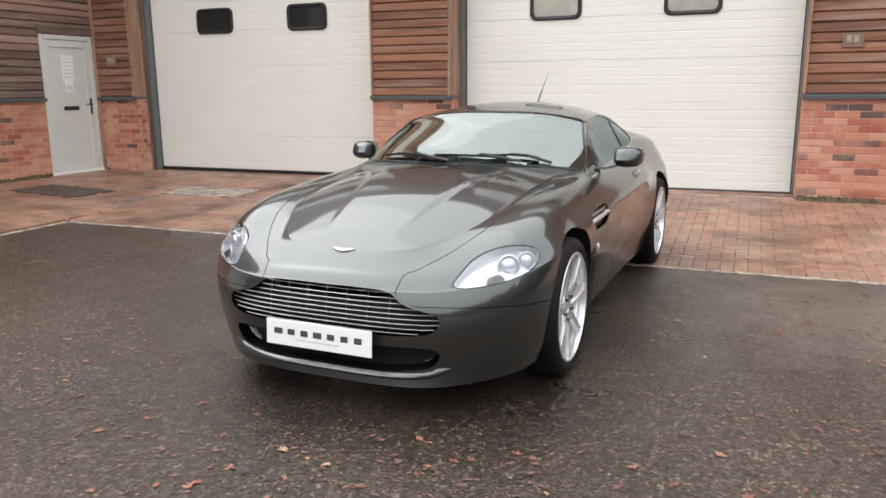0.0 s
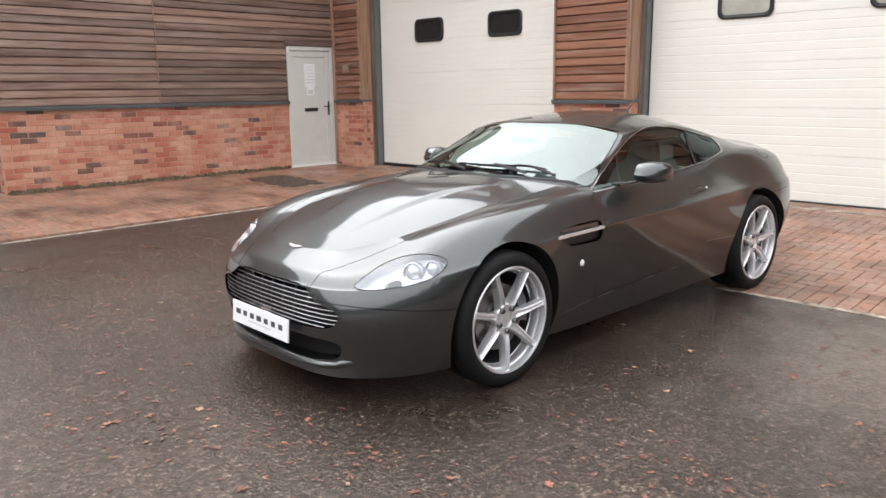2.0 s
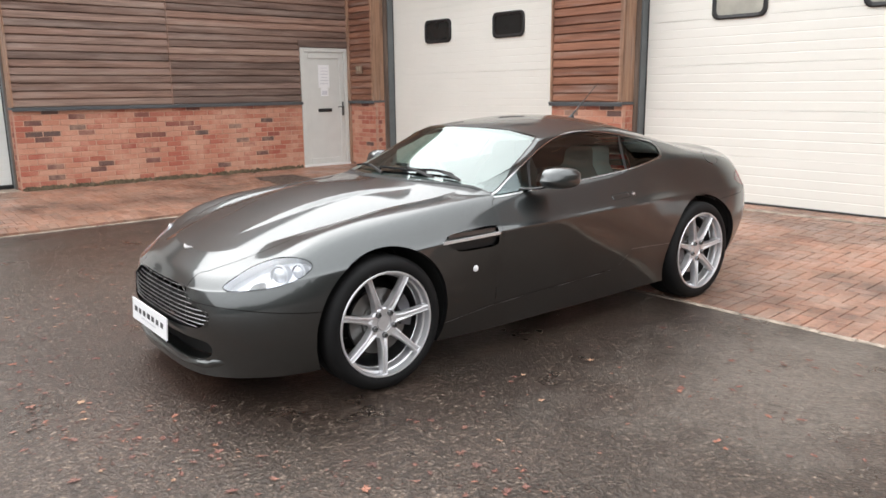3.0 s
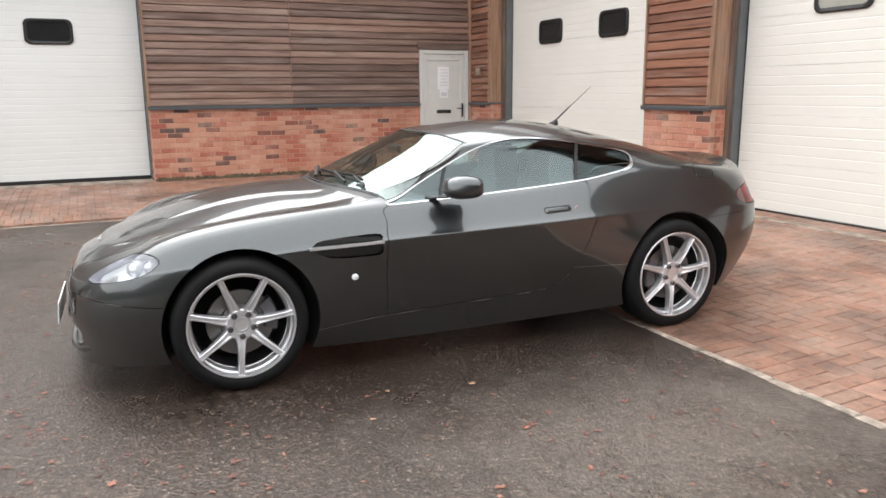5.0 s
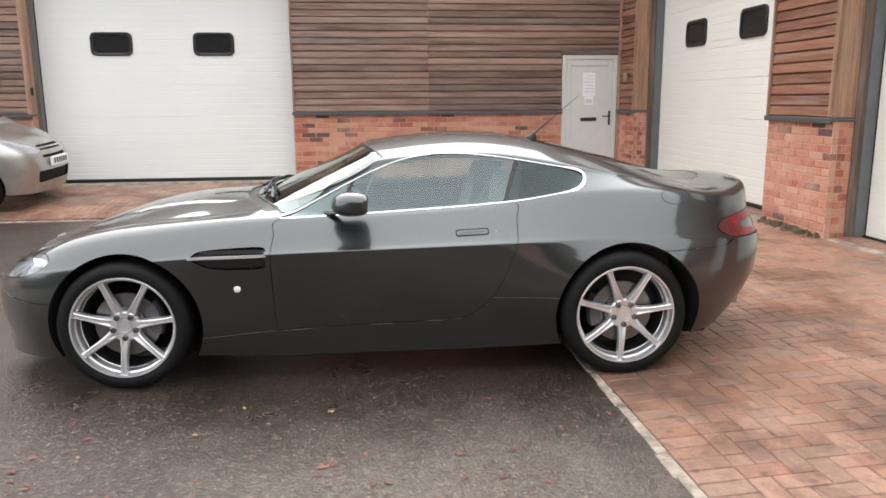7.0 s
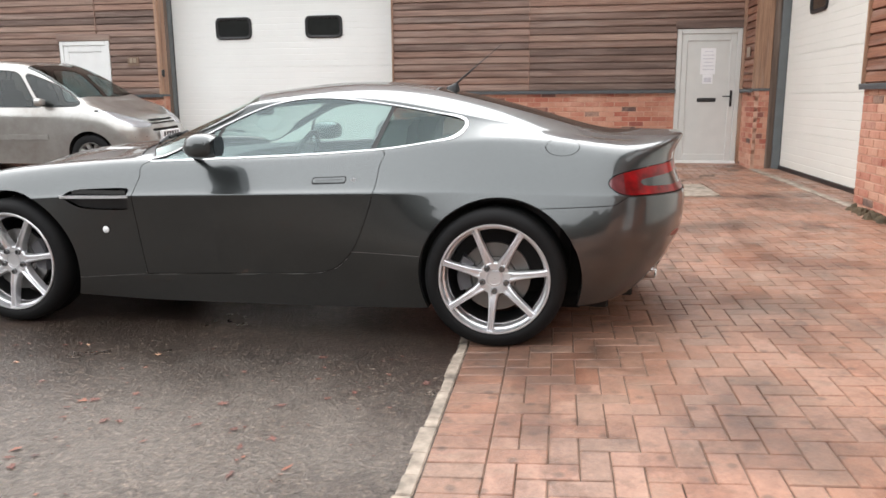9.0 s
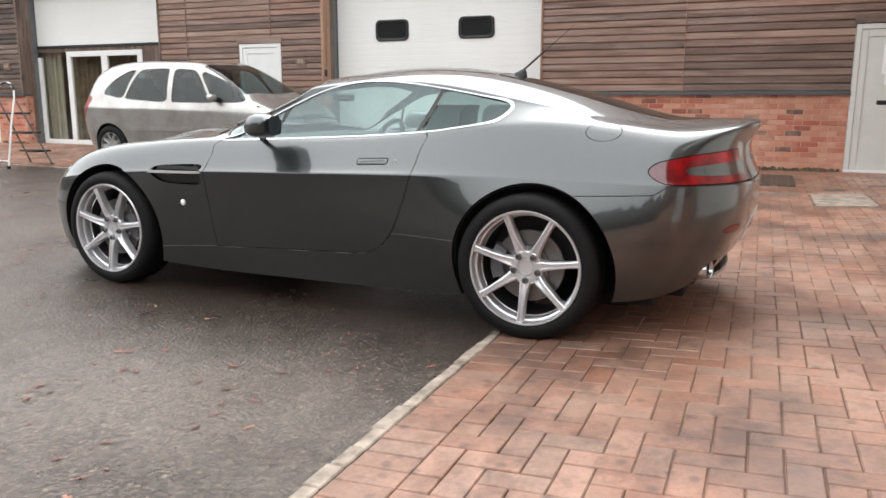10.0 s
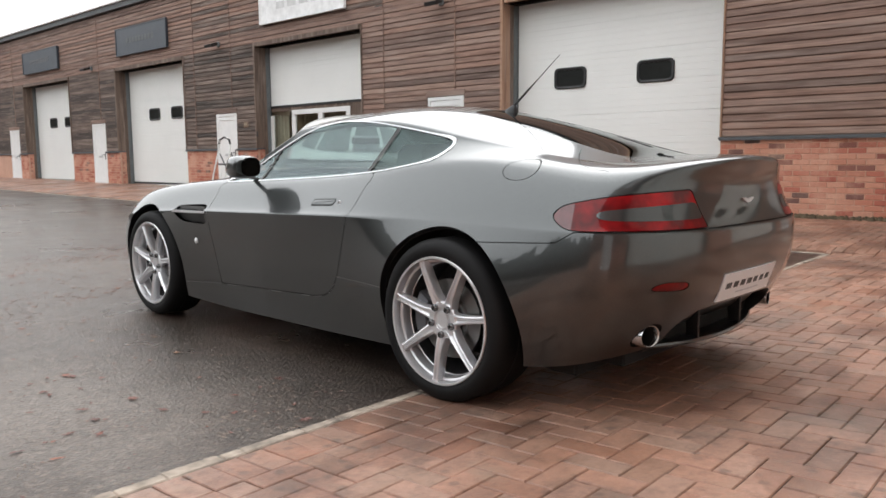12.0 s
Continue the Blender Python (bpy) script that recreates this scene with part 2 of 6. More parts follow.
def tarmac():
    m, t, p = nodes_of("damp_asphalt")
    geo = t.nodes.new("ShaderNodeNewGeometry").outputs["Position"]
    stone = t.nodes.new("ShaderNodeTexVoronoi")
    stone.inputs["Scale"].default_value = 68
    t.links.new(geo, stone.inputs["Vector"])
    fine = noise_tex(t, 210, 4, 0.75)
    clod = noise_tex(t, 27, 7, 0.75)
    c = ramp(t, stone.outputs["Color"], [(0.1, (0.0200, 0.0150, 0.0120)), (0.4, (0.0460, 0.0343, 0.0275)), (0.7, (0.1030, 0.0785, 0.0635)), (0.9, (0.2500, 0.2000, 0.1640))])
    c = mix(t, 0.7, c, ramp(t, stone.outputs["Distance"], [(0.25, (1, 1, 1)), (0.6, (0.25, 0.24, 0.23))]), "MULTIPLY")
    c = mix(t, 0.6, c, ramp(t, fine, [(0.3, (0.3, 0.3, 0.3)), (0.7, (1, 1, 1))]), "MULTIPLY")
    c = mix(t, 0.85, c, ramp(t, clod, [(0.36, (0.22, 0.21, 0.2)), (0.5, (0.9, 0.88, 0.87)), (0.66, (1.7, 1.65, 1.6))]), "MULTIPLY")
    c = mix(t, 1.0, c, ramp(t, noise_tex(t, 0.55, 6, 0.6), [(0.4, (0.66, 0.65, 0.65)), (0.66, (1.4, 1.36, 1.32))]), "MULTIPLY")
    mud = ramp(t, noise_tex(t, 2.3, 7, 0.7), [(0.48, (0, 0, 0)), (0.72, (0.45, 0.45, 0.45))])
    c = mix(t, mud, c, (0.044, 0.030, 0.025))
    rust = ramp(t, noise_tex(t, 9, 6, 0.75), [(0.60, (0, 0, 0)), (0.74, (0.4, 0.4, 0.4))])
    c = mix(t, rust, c, (0.085, 0.042, 0.034))
    # dusty patch of worn asphalt beside the edging
    far = t.nodes.new("ShaderNodeVectorMath")
    far.operation = "DISTANCE"
    wob = t.nodes.new("ShaderNodeMapping")
    wob.inputs["Location"].default_value, wob.inputs["Scale"].default_value = (-0.55, -3.4, 0.0), (1.0, 0.68, 1.0)
    t.links.new(geo, wob.inputs[0])
    t.links.new(wob.outputs[0], far.inputs[0])
    worn = mix(t, 0.74, far.outputs["Value"], noise_tex(t, 2.2, 8, 0.72))
    worn = ramp(t, worn, [(0.42, (0.60, 0.60, 0.60)), (0.60, (0.0, 0.0, 0.0))])
    worn = mix(t, 1.0, worn, ramp(t, clod, [(0.38, (0.25, 0.25, 0.25)), (0.58, (1, 1, 1))]), "MULTIPLY")
    c = mix(t, worn, c, (0.165, 0.142, 0.122))
    t.links.new(c, p.inputs["Base Color"])
    t.links.new(ramp(t, noise_tex(t, 0.7, 6, 0.65), [(0.38, (0.26, 0.26, 0.26)), (0.62, (0.44, 0.44, 0.44))]), p.inputs["Roughness"])
    p.inputs["IOR"].default_value = 1.6
    p.inputs["Specular Tint"].default_value = (1.0, 0.86, 0.77, 1)
    bump(t, p, mix(t, 0.4, mix(t, 0.35, stone.outputs["Distance"], fine), clod), 1.0, 0.0075)
    return m


M_TARMAC = tarmac()


def glass(name, tint, ior=1.5, shine=(0.97, 1.0, 1.0)):
    m, t, p = nodes_of(name)
    t.nodes.remove(p)
    out = t.nodes["Material Output"]
    tr, gl, fr, mx = (t.nodes.new("ShaderNode" + k) for k in ("BsdfTransparent", "BsdfGlossy", "LayerWeight", "MixShader"))
    tr.inputs[0].default_value = (*tint, 1)
    gl.inputs["Roughness"].default_value = 0.012
    gl.inputs["Color"].default_value = (*shine, 1)
    # gloss rises towards grazing alike from both sides of the pane
    fr.inputs[0].default_value = 0.5
    base = ((ior - 1) / (ior + 1)) ** 2
    up, add = t.nodes.new("ShaderNodeMath"), t.nodes.new("ShaderNodeMath")
    up.operation, add.operation = "POWER", "MULTIPLY_ADD"
    up.inputs[1].default_value = 5
    add.inputs[1].default_value, add.inputs[2].default_value = 1 - base, base
    t.links.new(fr.outputs["Facing"], up.inputs[0])
    t.links.new(up.outputs[0], add.inputs[0])
    t.links.new(add.outputs[0], mx.inputs[0])
    t.links.new(tr.outputs[0], mx.inputs[1])
    t.links.new(gl.outputs[0], mx.inputs[2])
    t.links.new(mx.outputs[0], out.inputs[0])
    return m


M_WINDOW = glass("window_glass", (0.75, 0.8, 0.78))


# ---------------------------------------------------------------- mesh helpers
class Mesh:
    """Collects vertices and faces for one mesh."""

    def __init__(self):
        self.v, self.f = [], []

    def quad_strip(self, a, b, closed=False):
        n, k = len(a), len(self.v)
        self.v += [tuple(p) for p in a] + [tuple(p) for p in b]
        for i in range(n if closed else n - 1):
            j = (i + 1) % n
            self.f.append((k + i, k + j, k + n + j, k + n + i))
        return self

    def face(self, pts):
        k = len(self.v)
        self.v += [tuple(p) for p in pts]
        self.f.append(tuple(range(k, k + len(pts))))
        return self

    def box(self, x0, x1, y0, y1, z0, z1, b=0.0, m=None):
        """A box, its edges chamfered by b."""
        if b <= 0:
            pts = [(x, y, z) for x in (x0, x1) for y in (y0, y1) for z in (z0, z1)]
            fs = [(0, 1, 3, 2), (4, 6, 7, 5), (0, 4, 5, 1), (2, 3, 7, 6), (0, 2, 6, 4), (1, 5, 7, 3)]
        else:
            pts, fs = chamfered((x0, x1), (y0, y1), (z0, z1), b)
        if m is not None:
            pts = [tuple(m @ Vector(p)) for p in pts]
        k = len(self.v)
        self.v += pts
        self.f += [tuple(k + i for i in f) for f in fs]
        return self

    def loft(self, rings, closed=True, caps=False):
        n, k = len(rings[0]), len(self.v)
        for r in rings:
            self.v += [tuple(p) for p in r]
        for j in range(len(rings) - 1):
            for i in range(n if closed else n - 1):
                a, b = k + j * n + i, k + j * n + (i + 1) % n
                self.f.append((a, b, b + n, a + n))
        if caps:
            self.f.append(tuple(k + i for i in reversed(range(n))))
            self.f.append(tuple(k + (len(rings) - 1) * n + i for i in range(n)))
        return self

    def tube(self, path, r, sides=8, caps=True):
        path = [Vector(p) for p in path]
        rs = r if isinstance(r, (list, tuple)) else [r] * len(path)
        rings, up = [], None
        for i, p in enumerate(path):
            d = (path[min(i + 1, len(path) - 1)] - path[max(i - 1, 0)]).normalized()
            if up is None:
                up = Vector((0, 0, 1)) if abs(d.z) < 0.9 else Vector((1, 0, 0))
            s = d.cross(up).normalized()
            up = s.cross(d).normalized()
            rings.append([p + rs[i] * (math.cos(a) * s + math.sin(a) * up) for a in (2 * math.pi * q / sides for q in range(sides))])
        return self.loft(rings, True, caps)

    def data(self, name, material=None, smooth=False):
        me = bpy.data.meshes.new(name)
        me.from_pydata(self.v, [], self.f)
        if material:
            me.materials.append(material)
        if smooth:
            me.polygons.foreach_set("use_smooth", [True] * len(me.polygons))
            me.set_sharp_from_angle(angle=radians(38))
        me.update()
        return me


def chamfered(X, Y, Z, b):
    pts, fs, idx = [], [], {}
    ax = (X, Y, Z)
    for sx in (0, 1):
        for sy in (0, 1):
            for sz in (0, 1):
                s = (sx, sy, sz)
                for k in range(3):
                    p = [ax[i][s[i]] + (0 if i == k else (b if s[i] == 0 else -b)) for i in range(3)]
                    idx[s, k] = len(pts)
                    pts.append(tuple(p))
    for k in range(3):
        i, j = [(1, 2), (2, 0), (0, 1)][k]
        for side in (0, 1):
            c = []
            for a, d in ((0, 0), (1, 0), (1, 1), (0, 1)):
                s = [0, 0, 0]
                s[k], s[i], s[j] = side, a, d
                c.append(idx[tuple(s), k])
            fs.append(tuple(c if side else reversed(c)))
    for k in range(3):
        i, j = [(1, 2), (2, 0), (0, 1)][k]
        for a in (0, 1):
            for d in (0, 1):
                s0, s1 = [0, 0, 0], [0, 0, 0]
                s0[k], s1[k] = 0, 1
                s0[i] = s1[i] = a
                s0[j] = s1[j] = d
                q = (idx[tuple(s0), i], idx[tuple(s1), i], idx[tuple(s1), j], idx[tuple(s0), j])
                fs.append(q if a == d else tuple(reversed(q)))
    for s in [(a, c, d) for a in (0, 1) for c in (0, 1) for d in (0, 1)]:
        q = tuple(idx[s, k] for k in range(3))
        fs.append(q if sum(s) % 2 else tuple(reversed(q)))
    return pts, fs


def part(name, mesh, material, parent=None, label="", smooth=False):
    me = mesh.data(name, material, smooth) if isinstance(mesh, Mesh) else mesh
    ob = new(name, me)
    if parent is not None:
        ob.parent = parent
    return tagged(ob, label)


def thing(name, label, category, group="", at=None):
    ob = new(name)
    if at is not None:
        ob.matrix_world = at
    return tagged(ob, label, category, group)


def rounded(w, h, r, n=5):
    """A rounded rectangle round the origin, counter-clockwise."""
    out = []
    for cx, cy, a0 in ((w / 2 - r, h / 2 - r, 0), (-w / 2 + r, h / 2 - r, 90), (-w / 2 + r, -h / 2 + r, 180), (w / 2 - r, -h / 2 + r, 270)):
        for q in range(n + 1):
            a = radians(a0 + 90 * q / n)
            out.append((cx + r * math.cos(a), cy + r * math.sin(a)))
    return out


# ---------------------------------------------------------------- ground
KERB_Y, KERB_X, WALL_X, WALL_Y = 5.905, -6.685, -9.35, 9.08


def lin(v, a, b):
    return min(1.0, max(0.0, (v - a) / (b - a)))


def ground_z(x, y):
    rise = max(0.155 * lin(y, KERB_Y, 9.3), 0.165 * lin(-x, -KERB_X, 9.4) ** 0.45)
    return rise + 0.008 * min(30, max(0.0, -2.0 - y))


def spread(a, b, step):
    n = max(1, round((b - a) / step))
    return [a + (b - a) * i / n for i in range(n + 1)]


gx = [-900, -300, -100, -45, -25, -14] + spread(-9.6, KERB_X, 0.5) + spread(-6.0, 8, 0.5) + [12, 25, 60, 150, 400, 900]
gy = [-900, -300, -100, -60] + spread(-34, -2, 1.0) + spread(-1.5, KERB_Y, 0.5) + spread(6.5, 9.5, 0.5) + [14, 40, 150, 400, 900]
m = Mesh()
for y in gy:
    for x in gx:
        paved = (y > KERB_Y + 0.01 and y < 9.6 and x > -10 and x < 8) or (x < KERB_X - 0.01 and x > -10 and -33.5 < y < 9.6)
        m.v.append((x, y, ground_z(max(x, -9.6), min(y, 9.6)) - (0.07 if paved else 0.0)))
for j in range(len(gy) - 1):
    for i in range(len(gx) - 1):
        a = j * len(gx) + i
        m.f.append((a, a + 1, a + 1 + len(gx), a + len(gx)))
tagged(part("ground", m, M_TARMAC), "dark damp asphalt yard strewn with leaves", "ground", kind="structure")


# ---------------------------------------------------------------- walls of the yard
class Face:
    """A wall face: s runs along it, d stands out from it, z up."""

    def __init__(self, axis):
        self.axis = axis

    def p(self, s, d, z):
        return (WALL_X + d, s, z) if self.axis == "y" else (s, WALL_Y - d, z)

    def box(self, m, s0, s1, d0, d1, z0, z1, b=0.0):
        a, c = self.p(s0, d0, z0), self.p(s1, d1, z1)
        lo, hi = [min(u, v) for u, v in zip(a, c)], [max(u, v) for u, v in zip(a, c)]
        return m.box(lo[0], hi[0], lo[1], hi[1], lo[2], hi[2], b)

    def matrix(self, s, d, z):
        return pose(*self.p(s, d, z), 0, 0, 90 if self.axis == "y" else 0)


WB, WA = Face("y"), Face("x")
TOP, HEAD, SILL = 5.5, 3.70, 1.255
GARAGE_B = [(-0.25, 3.71), (-7.80, -3.97), (-15.15, -11.15), (-22.6, -18.6)]
DOOR_B = [(8.10, 9.04), (-2.09, -1.17), (-9.62, -8.68), (-17.0, -16.05), (-24.3, -23.35)]
GARAGE_A = [(-8.60, -4.63), (-3.50, 0.51)]
DOOR_A = [(1.40, 2.34)]
DOOR_TOP = 2.17


def minus(whole, holes):
    out, at = [], whole[0]
    for a, b in sorted(holes):
        if b <= whole[0] or a >= whole[1]:
            continue
        if a > at:
            out.append((at, a))
        at = max(at, b)
    if at < whole[1]:
        out.append((at, whole[1]))
    return out


def backing(name, face, whole, garages, doors, label):
    """The solid wall behind bricks and boards, with its openings cut through."""
    m = Mesh()
    for a, b in minus(whole, garages + doors):
        face.box(m, a, b, -0.45, -0.045, -0.3, HEAD)
    for a, b in doors:
        face.box(m, a, b, -0.45, -0.045, DOOR_TOP, HEAD)
    face.box(m, whole[0], whole[1], -0.45, -0.045, HEAD, TOP)
    return tagged(part(name, m, M_DARK), label, "wall", kind="structure")


wall_west = backing("wall_west", WB, (-32.0, 9.5), GARAGE_B, DOOR_B, "industrial unit wall of red brick below weathered brown timber boards")
wall_north = backing("wall_north", WA, (-9.75, 4.6), GARAGE_A, DOOR_A, "industrial unit wall of red brick below warm brown timber boards")

# mortar beds, a little behind the brick faces
for face, wall, whole, holes in ((WB, wall_west, (-32.0, 9.07), GARAGE_B + DOOR_B), (WA, wall_north, (-9.34, 4.6), GARAGE_A + DOOR_A)):
    m = Mesh()
    for a, b in minus(whole, holes):
        face.box(m, a, b, -0.044, -0.006, -0.2, SILL - 0.02)
    part("mortar", m, M_MORTAR, wall)

rng = random.Random(11)
brick_meshes, board_meshes = {}, {}


def brick_mesh(axis, length):
    key = axis, round(length, 2)
    if key not in brick_meshes:
        h, m = key[1] / 2, Mesh()
        m.box(-h, h, -0.03, 0.03, -0.0325, 0.0325, 0.004) if axis == "x" else m.box(-0.03, 0.03, -h, h, -0.0325, 0.0325, 0.004)
        brick_meshes[key] = m.data("brick", M_BRICK)
    return brick_meshes[key]


def lay_bricks(face, wall, a, b, apart):
    """Courses of stretcher-bonded bricks between a and b; far ones are joined into one part."""
    joined, row, z = Mesh(), 0, 0.055
    while z + 0.065 < SILL - 0.01:
        s = a - (0.1125 if row % 2 else 0.0)
        while s < b:
            c, e = max(a, s), min(b, s + 0.215)
            if e - c > 0.04:
                out = rng.uniform(-0.002, 0.003)
                if apart:
                    ob = new("brick", brick_mesh(face.axis, e - c))
                    ob.location = face.p((c + e) / 2, -0.03 + out, z + 0.0325)
                    ob.parent = wall
                else:
                    face.box(joined, c, e, -0.06 + out, out, z, z + 0.065, 0.004)
            s += 0.225
        z, row = z + 0.075, row + 1
    if not apart:
        tagged(part("brickwork", joined, M_BRICK_I, wall), kind="stuff")


def board_mesh(axis, length, material):
    key = axis, round(length, 2), material.name
    if key not in board_meshes:
        h, m = key[1] / 2, Mesh()
        prof = [(-0.002, -0.013), (0.004, -0.013), (0.004, 0.0), (0.024, 0.0), (0.030, 0.005), (0.029, 0.045), (0.025, 0.049), (0.0265, 0.053), (0.022, 0.086), (0.015, 0.0925), (-0.002, 0.0925)]
        ends = [[(e, -d, z) if axis == "x" else (d, e, z) for d, z in prof] for e in (-h, h)]
        m.loft(ends if axis == "y" else ends[::-1], True, True)
        board_meshes[key] = m.data("board", material)
    return board_meshes[key]


def clad(face, wall, whole, garages, doors, seams, material, far=-99):
    """Feather-edge boards, each hung over the one below it."""
    joined, z = Mesh(), SILL + 0.03
    while z < TOP - 0.02:
        holes = [g for g in garages if z < HEAD + 0.03] + [d for d in doors if z < DOOR_TOP + 0.02]
        for a, b in minus(whole, holes):
            cuts = [a] + [s for s in seams if a + 0.15 < s < b - 0.15] + [b]
            for c, e in zip(cuts, cuts[1:]):
                if e < far:
                    face.box(joined, c + 0.004, e - 0.004, -0.04, 0.0, z, z + 0.092)
                    face.box(joined, c + 0.004, e - 0.004, -0.04, -0.012, z + 0.092, z + 0.10)
                    continue
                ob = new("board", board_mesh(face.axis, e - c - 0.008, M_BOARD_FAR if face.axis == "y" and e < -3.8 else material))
                ob.location = face.p((c + e) / 2, -0.022 + rng.uniform(-0.002, 0.002), z + rng.uniform(-0.002, 0.002))
                ob.rotation_euler = (0, rng.uniform(-0.0012, 0.0012), 0) if face.axis == "x" else (rng.uniform(-0.0012, 0.0012), 0, 0)
                ob.parent = wall
        z += 0.105
    if joined.v:
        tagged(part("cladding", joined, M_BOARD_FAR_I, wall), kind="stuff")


def trims(face, wall, whole, garages, doors, seams):
    for a, b in minus(whole, garages + doors):
        m = Mesh()
        face.box(m, a - 0.005, b + 0.005, -0.02, 0.045, SILL - 0.012, SILL + 0.02, 0.004)
        face.box(m, a - 0.005, b + 0.005, 0.02, 0.045, SILL - 0.03, SILL - 0.012)
        part("flashing", m, M_FLASH, wall, "grey metal drip flashing")
    for a, b in doors:
        m = Mesh()
        face.box(m, a - 0.03, b + 0.03, -0.04, 0.018, DOOR_TOP + 0.002, DOOR_TOP + 0.115, 0.004)
        part("door_head", m, M_BOARD_Y if face.axis == "y" else M_BOARD_X, wall)
    for s in seams:
        if not any(a - 0.1 < s < b + 0.1 for a, b in garages):
            m = Mesh()
            low = DOOR_TOP + 0.09 if any(a - 0.02 < s < b + 0.02 for a, b in doors) else SILL + 0.022
            face.box(m, s - 0.009, s + 0.009, -0.02, 0.018, low, TOP, 0.003)
            part("cover_strip", m, M_BOARD_Y if face.axis == "y" else M_BOARD_X, wall)
    for a, b in garages:
        oak = M_POST_GREY if b < -3 and face.axis == "y" else M_POST
        for s, e in ((a, 1), (b, -1)):
            post, wide = Mesh(), 0.055 if e > 0 else 0.02
            face.box(post, s - wide * e, s + 0.006 * e, -0.20, 0.034, SILL + 0.022, HEAD + 0.10, 0.005)
            part("corner_post", post, oak, wall, "pale oak corner post")
            jamb = Mesh()
            face.box(jamb, s - 0.004 * e, s + 0.016 * e, -0.29, -0.201, 0.02, HEAD + 0.04, 0.004)
            part("jamb_lining", jamb, M_POST_GREY, wall, "weathered timber jamb lining")
            steel = Mesh()
            face.box(steel, s - 0.004 * e, s + (0.034 if e > 0 else 0.02) * e, -0.415, -0.291, 0.02, HEAD + 0.02, 0.004)
            part("door_guide", steel, M_STEEL, wall, "grey steel door guide")
            seal = Mesh()
            face.box(seal, s + 0.02 * e, s + (0.048 if e > 0 else 0.032) * e, -0.414, -0.397, 0.1, HEAD + 0.02)
            part("guide_seal", seal, M_BLACK, wall, "black rubber seal beside the door")
            back = Mesh()
            face.box(back, s - 0.004 * e, s + 0.001 * e, -0.20, -0.012, 0.0, SILL - 0.012)
            part("mortar", back, M_MORTAR, wall)
            row, z = 0, 0.055
            reveal = Mesh()
            while z + 0.065 < SILL - 0.01:
                cut = -0.145 if row % 2 else -0.105
                face.box(reveal, s - 0.002 * e, s + 0.006 * e, cut + 0.005, -0.0615, z, z + 0.065, 0.002)
                face.box(reveal, s - 0.002 * e, s + 0.006 * e, -0.199, cut - 0.005, z, z + 0.065, 0.002)
                z, row = z + 0.075, row + 1
            tagged(part("brickwork", reveal, M_BRICK_I, wall), kind="stuff")
            lead = Mesh()
            face.box(lead, s - 0.01 * e, s + 0.02 * e, -0.20, 0.045, SILL - 0.012, SILL + 0.0215, 0.004)
            part("flashing", lead, M_FLASH, wall, "grey metal drip flashing")
        head = Mesh()
        face.box(head, a + 0.031, b - 0.031, -0.30, 0.034, HEAD, HEAD + 0.10, 0.005)
        part("head_board", head, oak, wall, "oak board over the door opening")
        foot = Mesh()
        low = ground_z(*face.p((a + b) / 2, 0, 0)[:2])
        face.box(foot, a + 0.004, b - 0.004, -0.44, 0.012, low - 0.1, low + 0.004, 0.004)
        part("threshold", foot, M_CONC, wall, "pale concrete threshold under the door")


SEAM_B = [5.88, -1.38, -3.3, -8.85, -10.6, -16.3, -23.6]
lay_bricks(WB, wall_west, 3.72, 8.09, True)
for a, b in minus((-31.0, 3.0), GARAGE_B + DOOR_B):
    if a > -30.9:
        lay_bricks(WB, wall_west, a + 0.01, b - 0.01, False)
for a, b in minus((-9.345, 4.6), GARAGE_A + DOOR_A):
    if a < 1.3:
        lay_bricks(WA, wall_north, a - 0.002 if a > -9 else a, b + 0.002, True)
clad(WB, wall_west, (-31.5, 9.05), GARAGE_B, DOOR_B, SEAM_B, M_BOARD_Y, -12)
clad(WA, wall_north, (-9.32, 4.6), GARAGE_A, DOOR_A, [], M_BOARD_X)
trims(WB, wall_west, (-31.5, 9.05), GARAGE_B, DOOR_B, SEAM_B)
trims(WA, wall_north, (-9.31, 4.6), GARAGE_A, DOOR_A, [])
m = Mesh().box(WALL_X - 0.03, WALL_X + 0.035, WALL_Y - 0.04, WALL_Y + 0.02, 0.05, TOP, 0.006)
part("corner_trim", m, M_POST, wall_west, "oak strip in the inner corner")
# eaves: fascia, gutter and the low roof behind
for face, wall, a, b in ((WB, wall_west, -32.0, 9.1), (WA, wall_north, -9.3, 4.65)):
    m = Mesh()
    face.box(m, a, b, -0.1, 0.10, TOP, TOP + 0.16, 0.01)
    part("fascia", m, M_FLASH, wall)
    m = Mesh()
    face.box(m, a, b, -6.0, 0.16, TOP + 0.161, TOP + 0.22, 0.01)
    part("roof_edge", m, M_SIGN_W, wall, "pale metal roof edge")


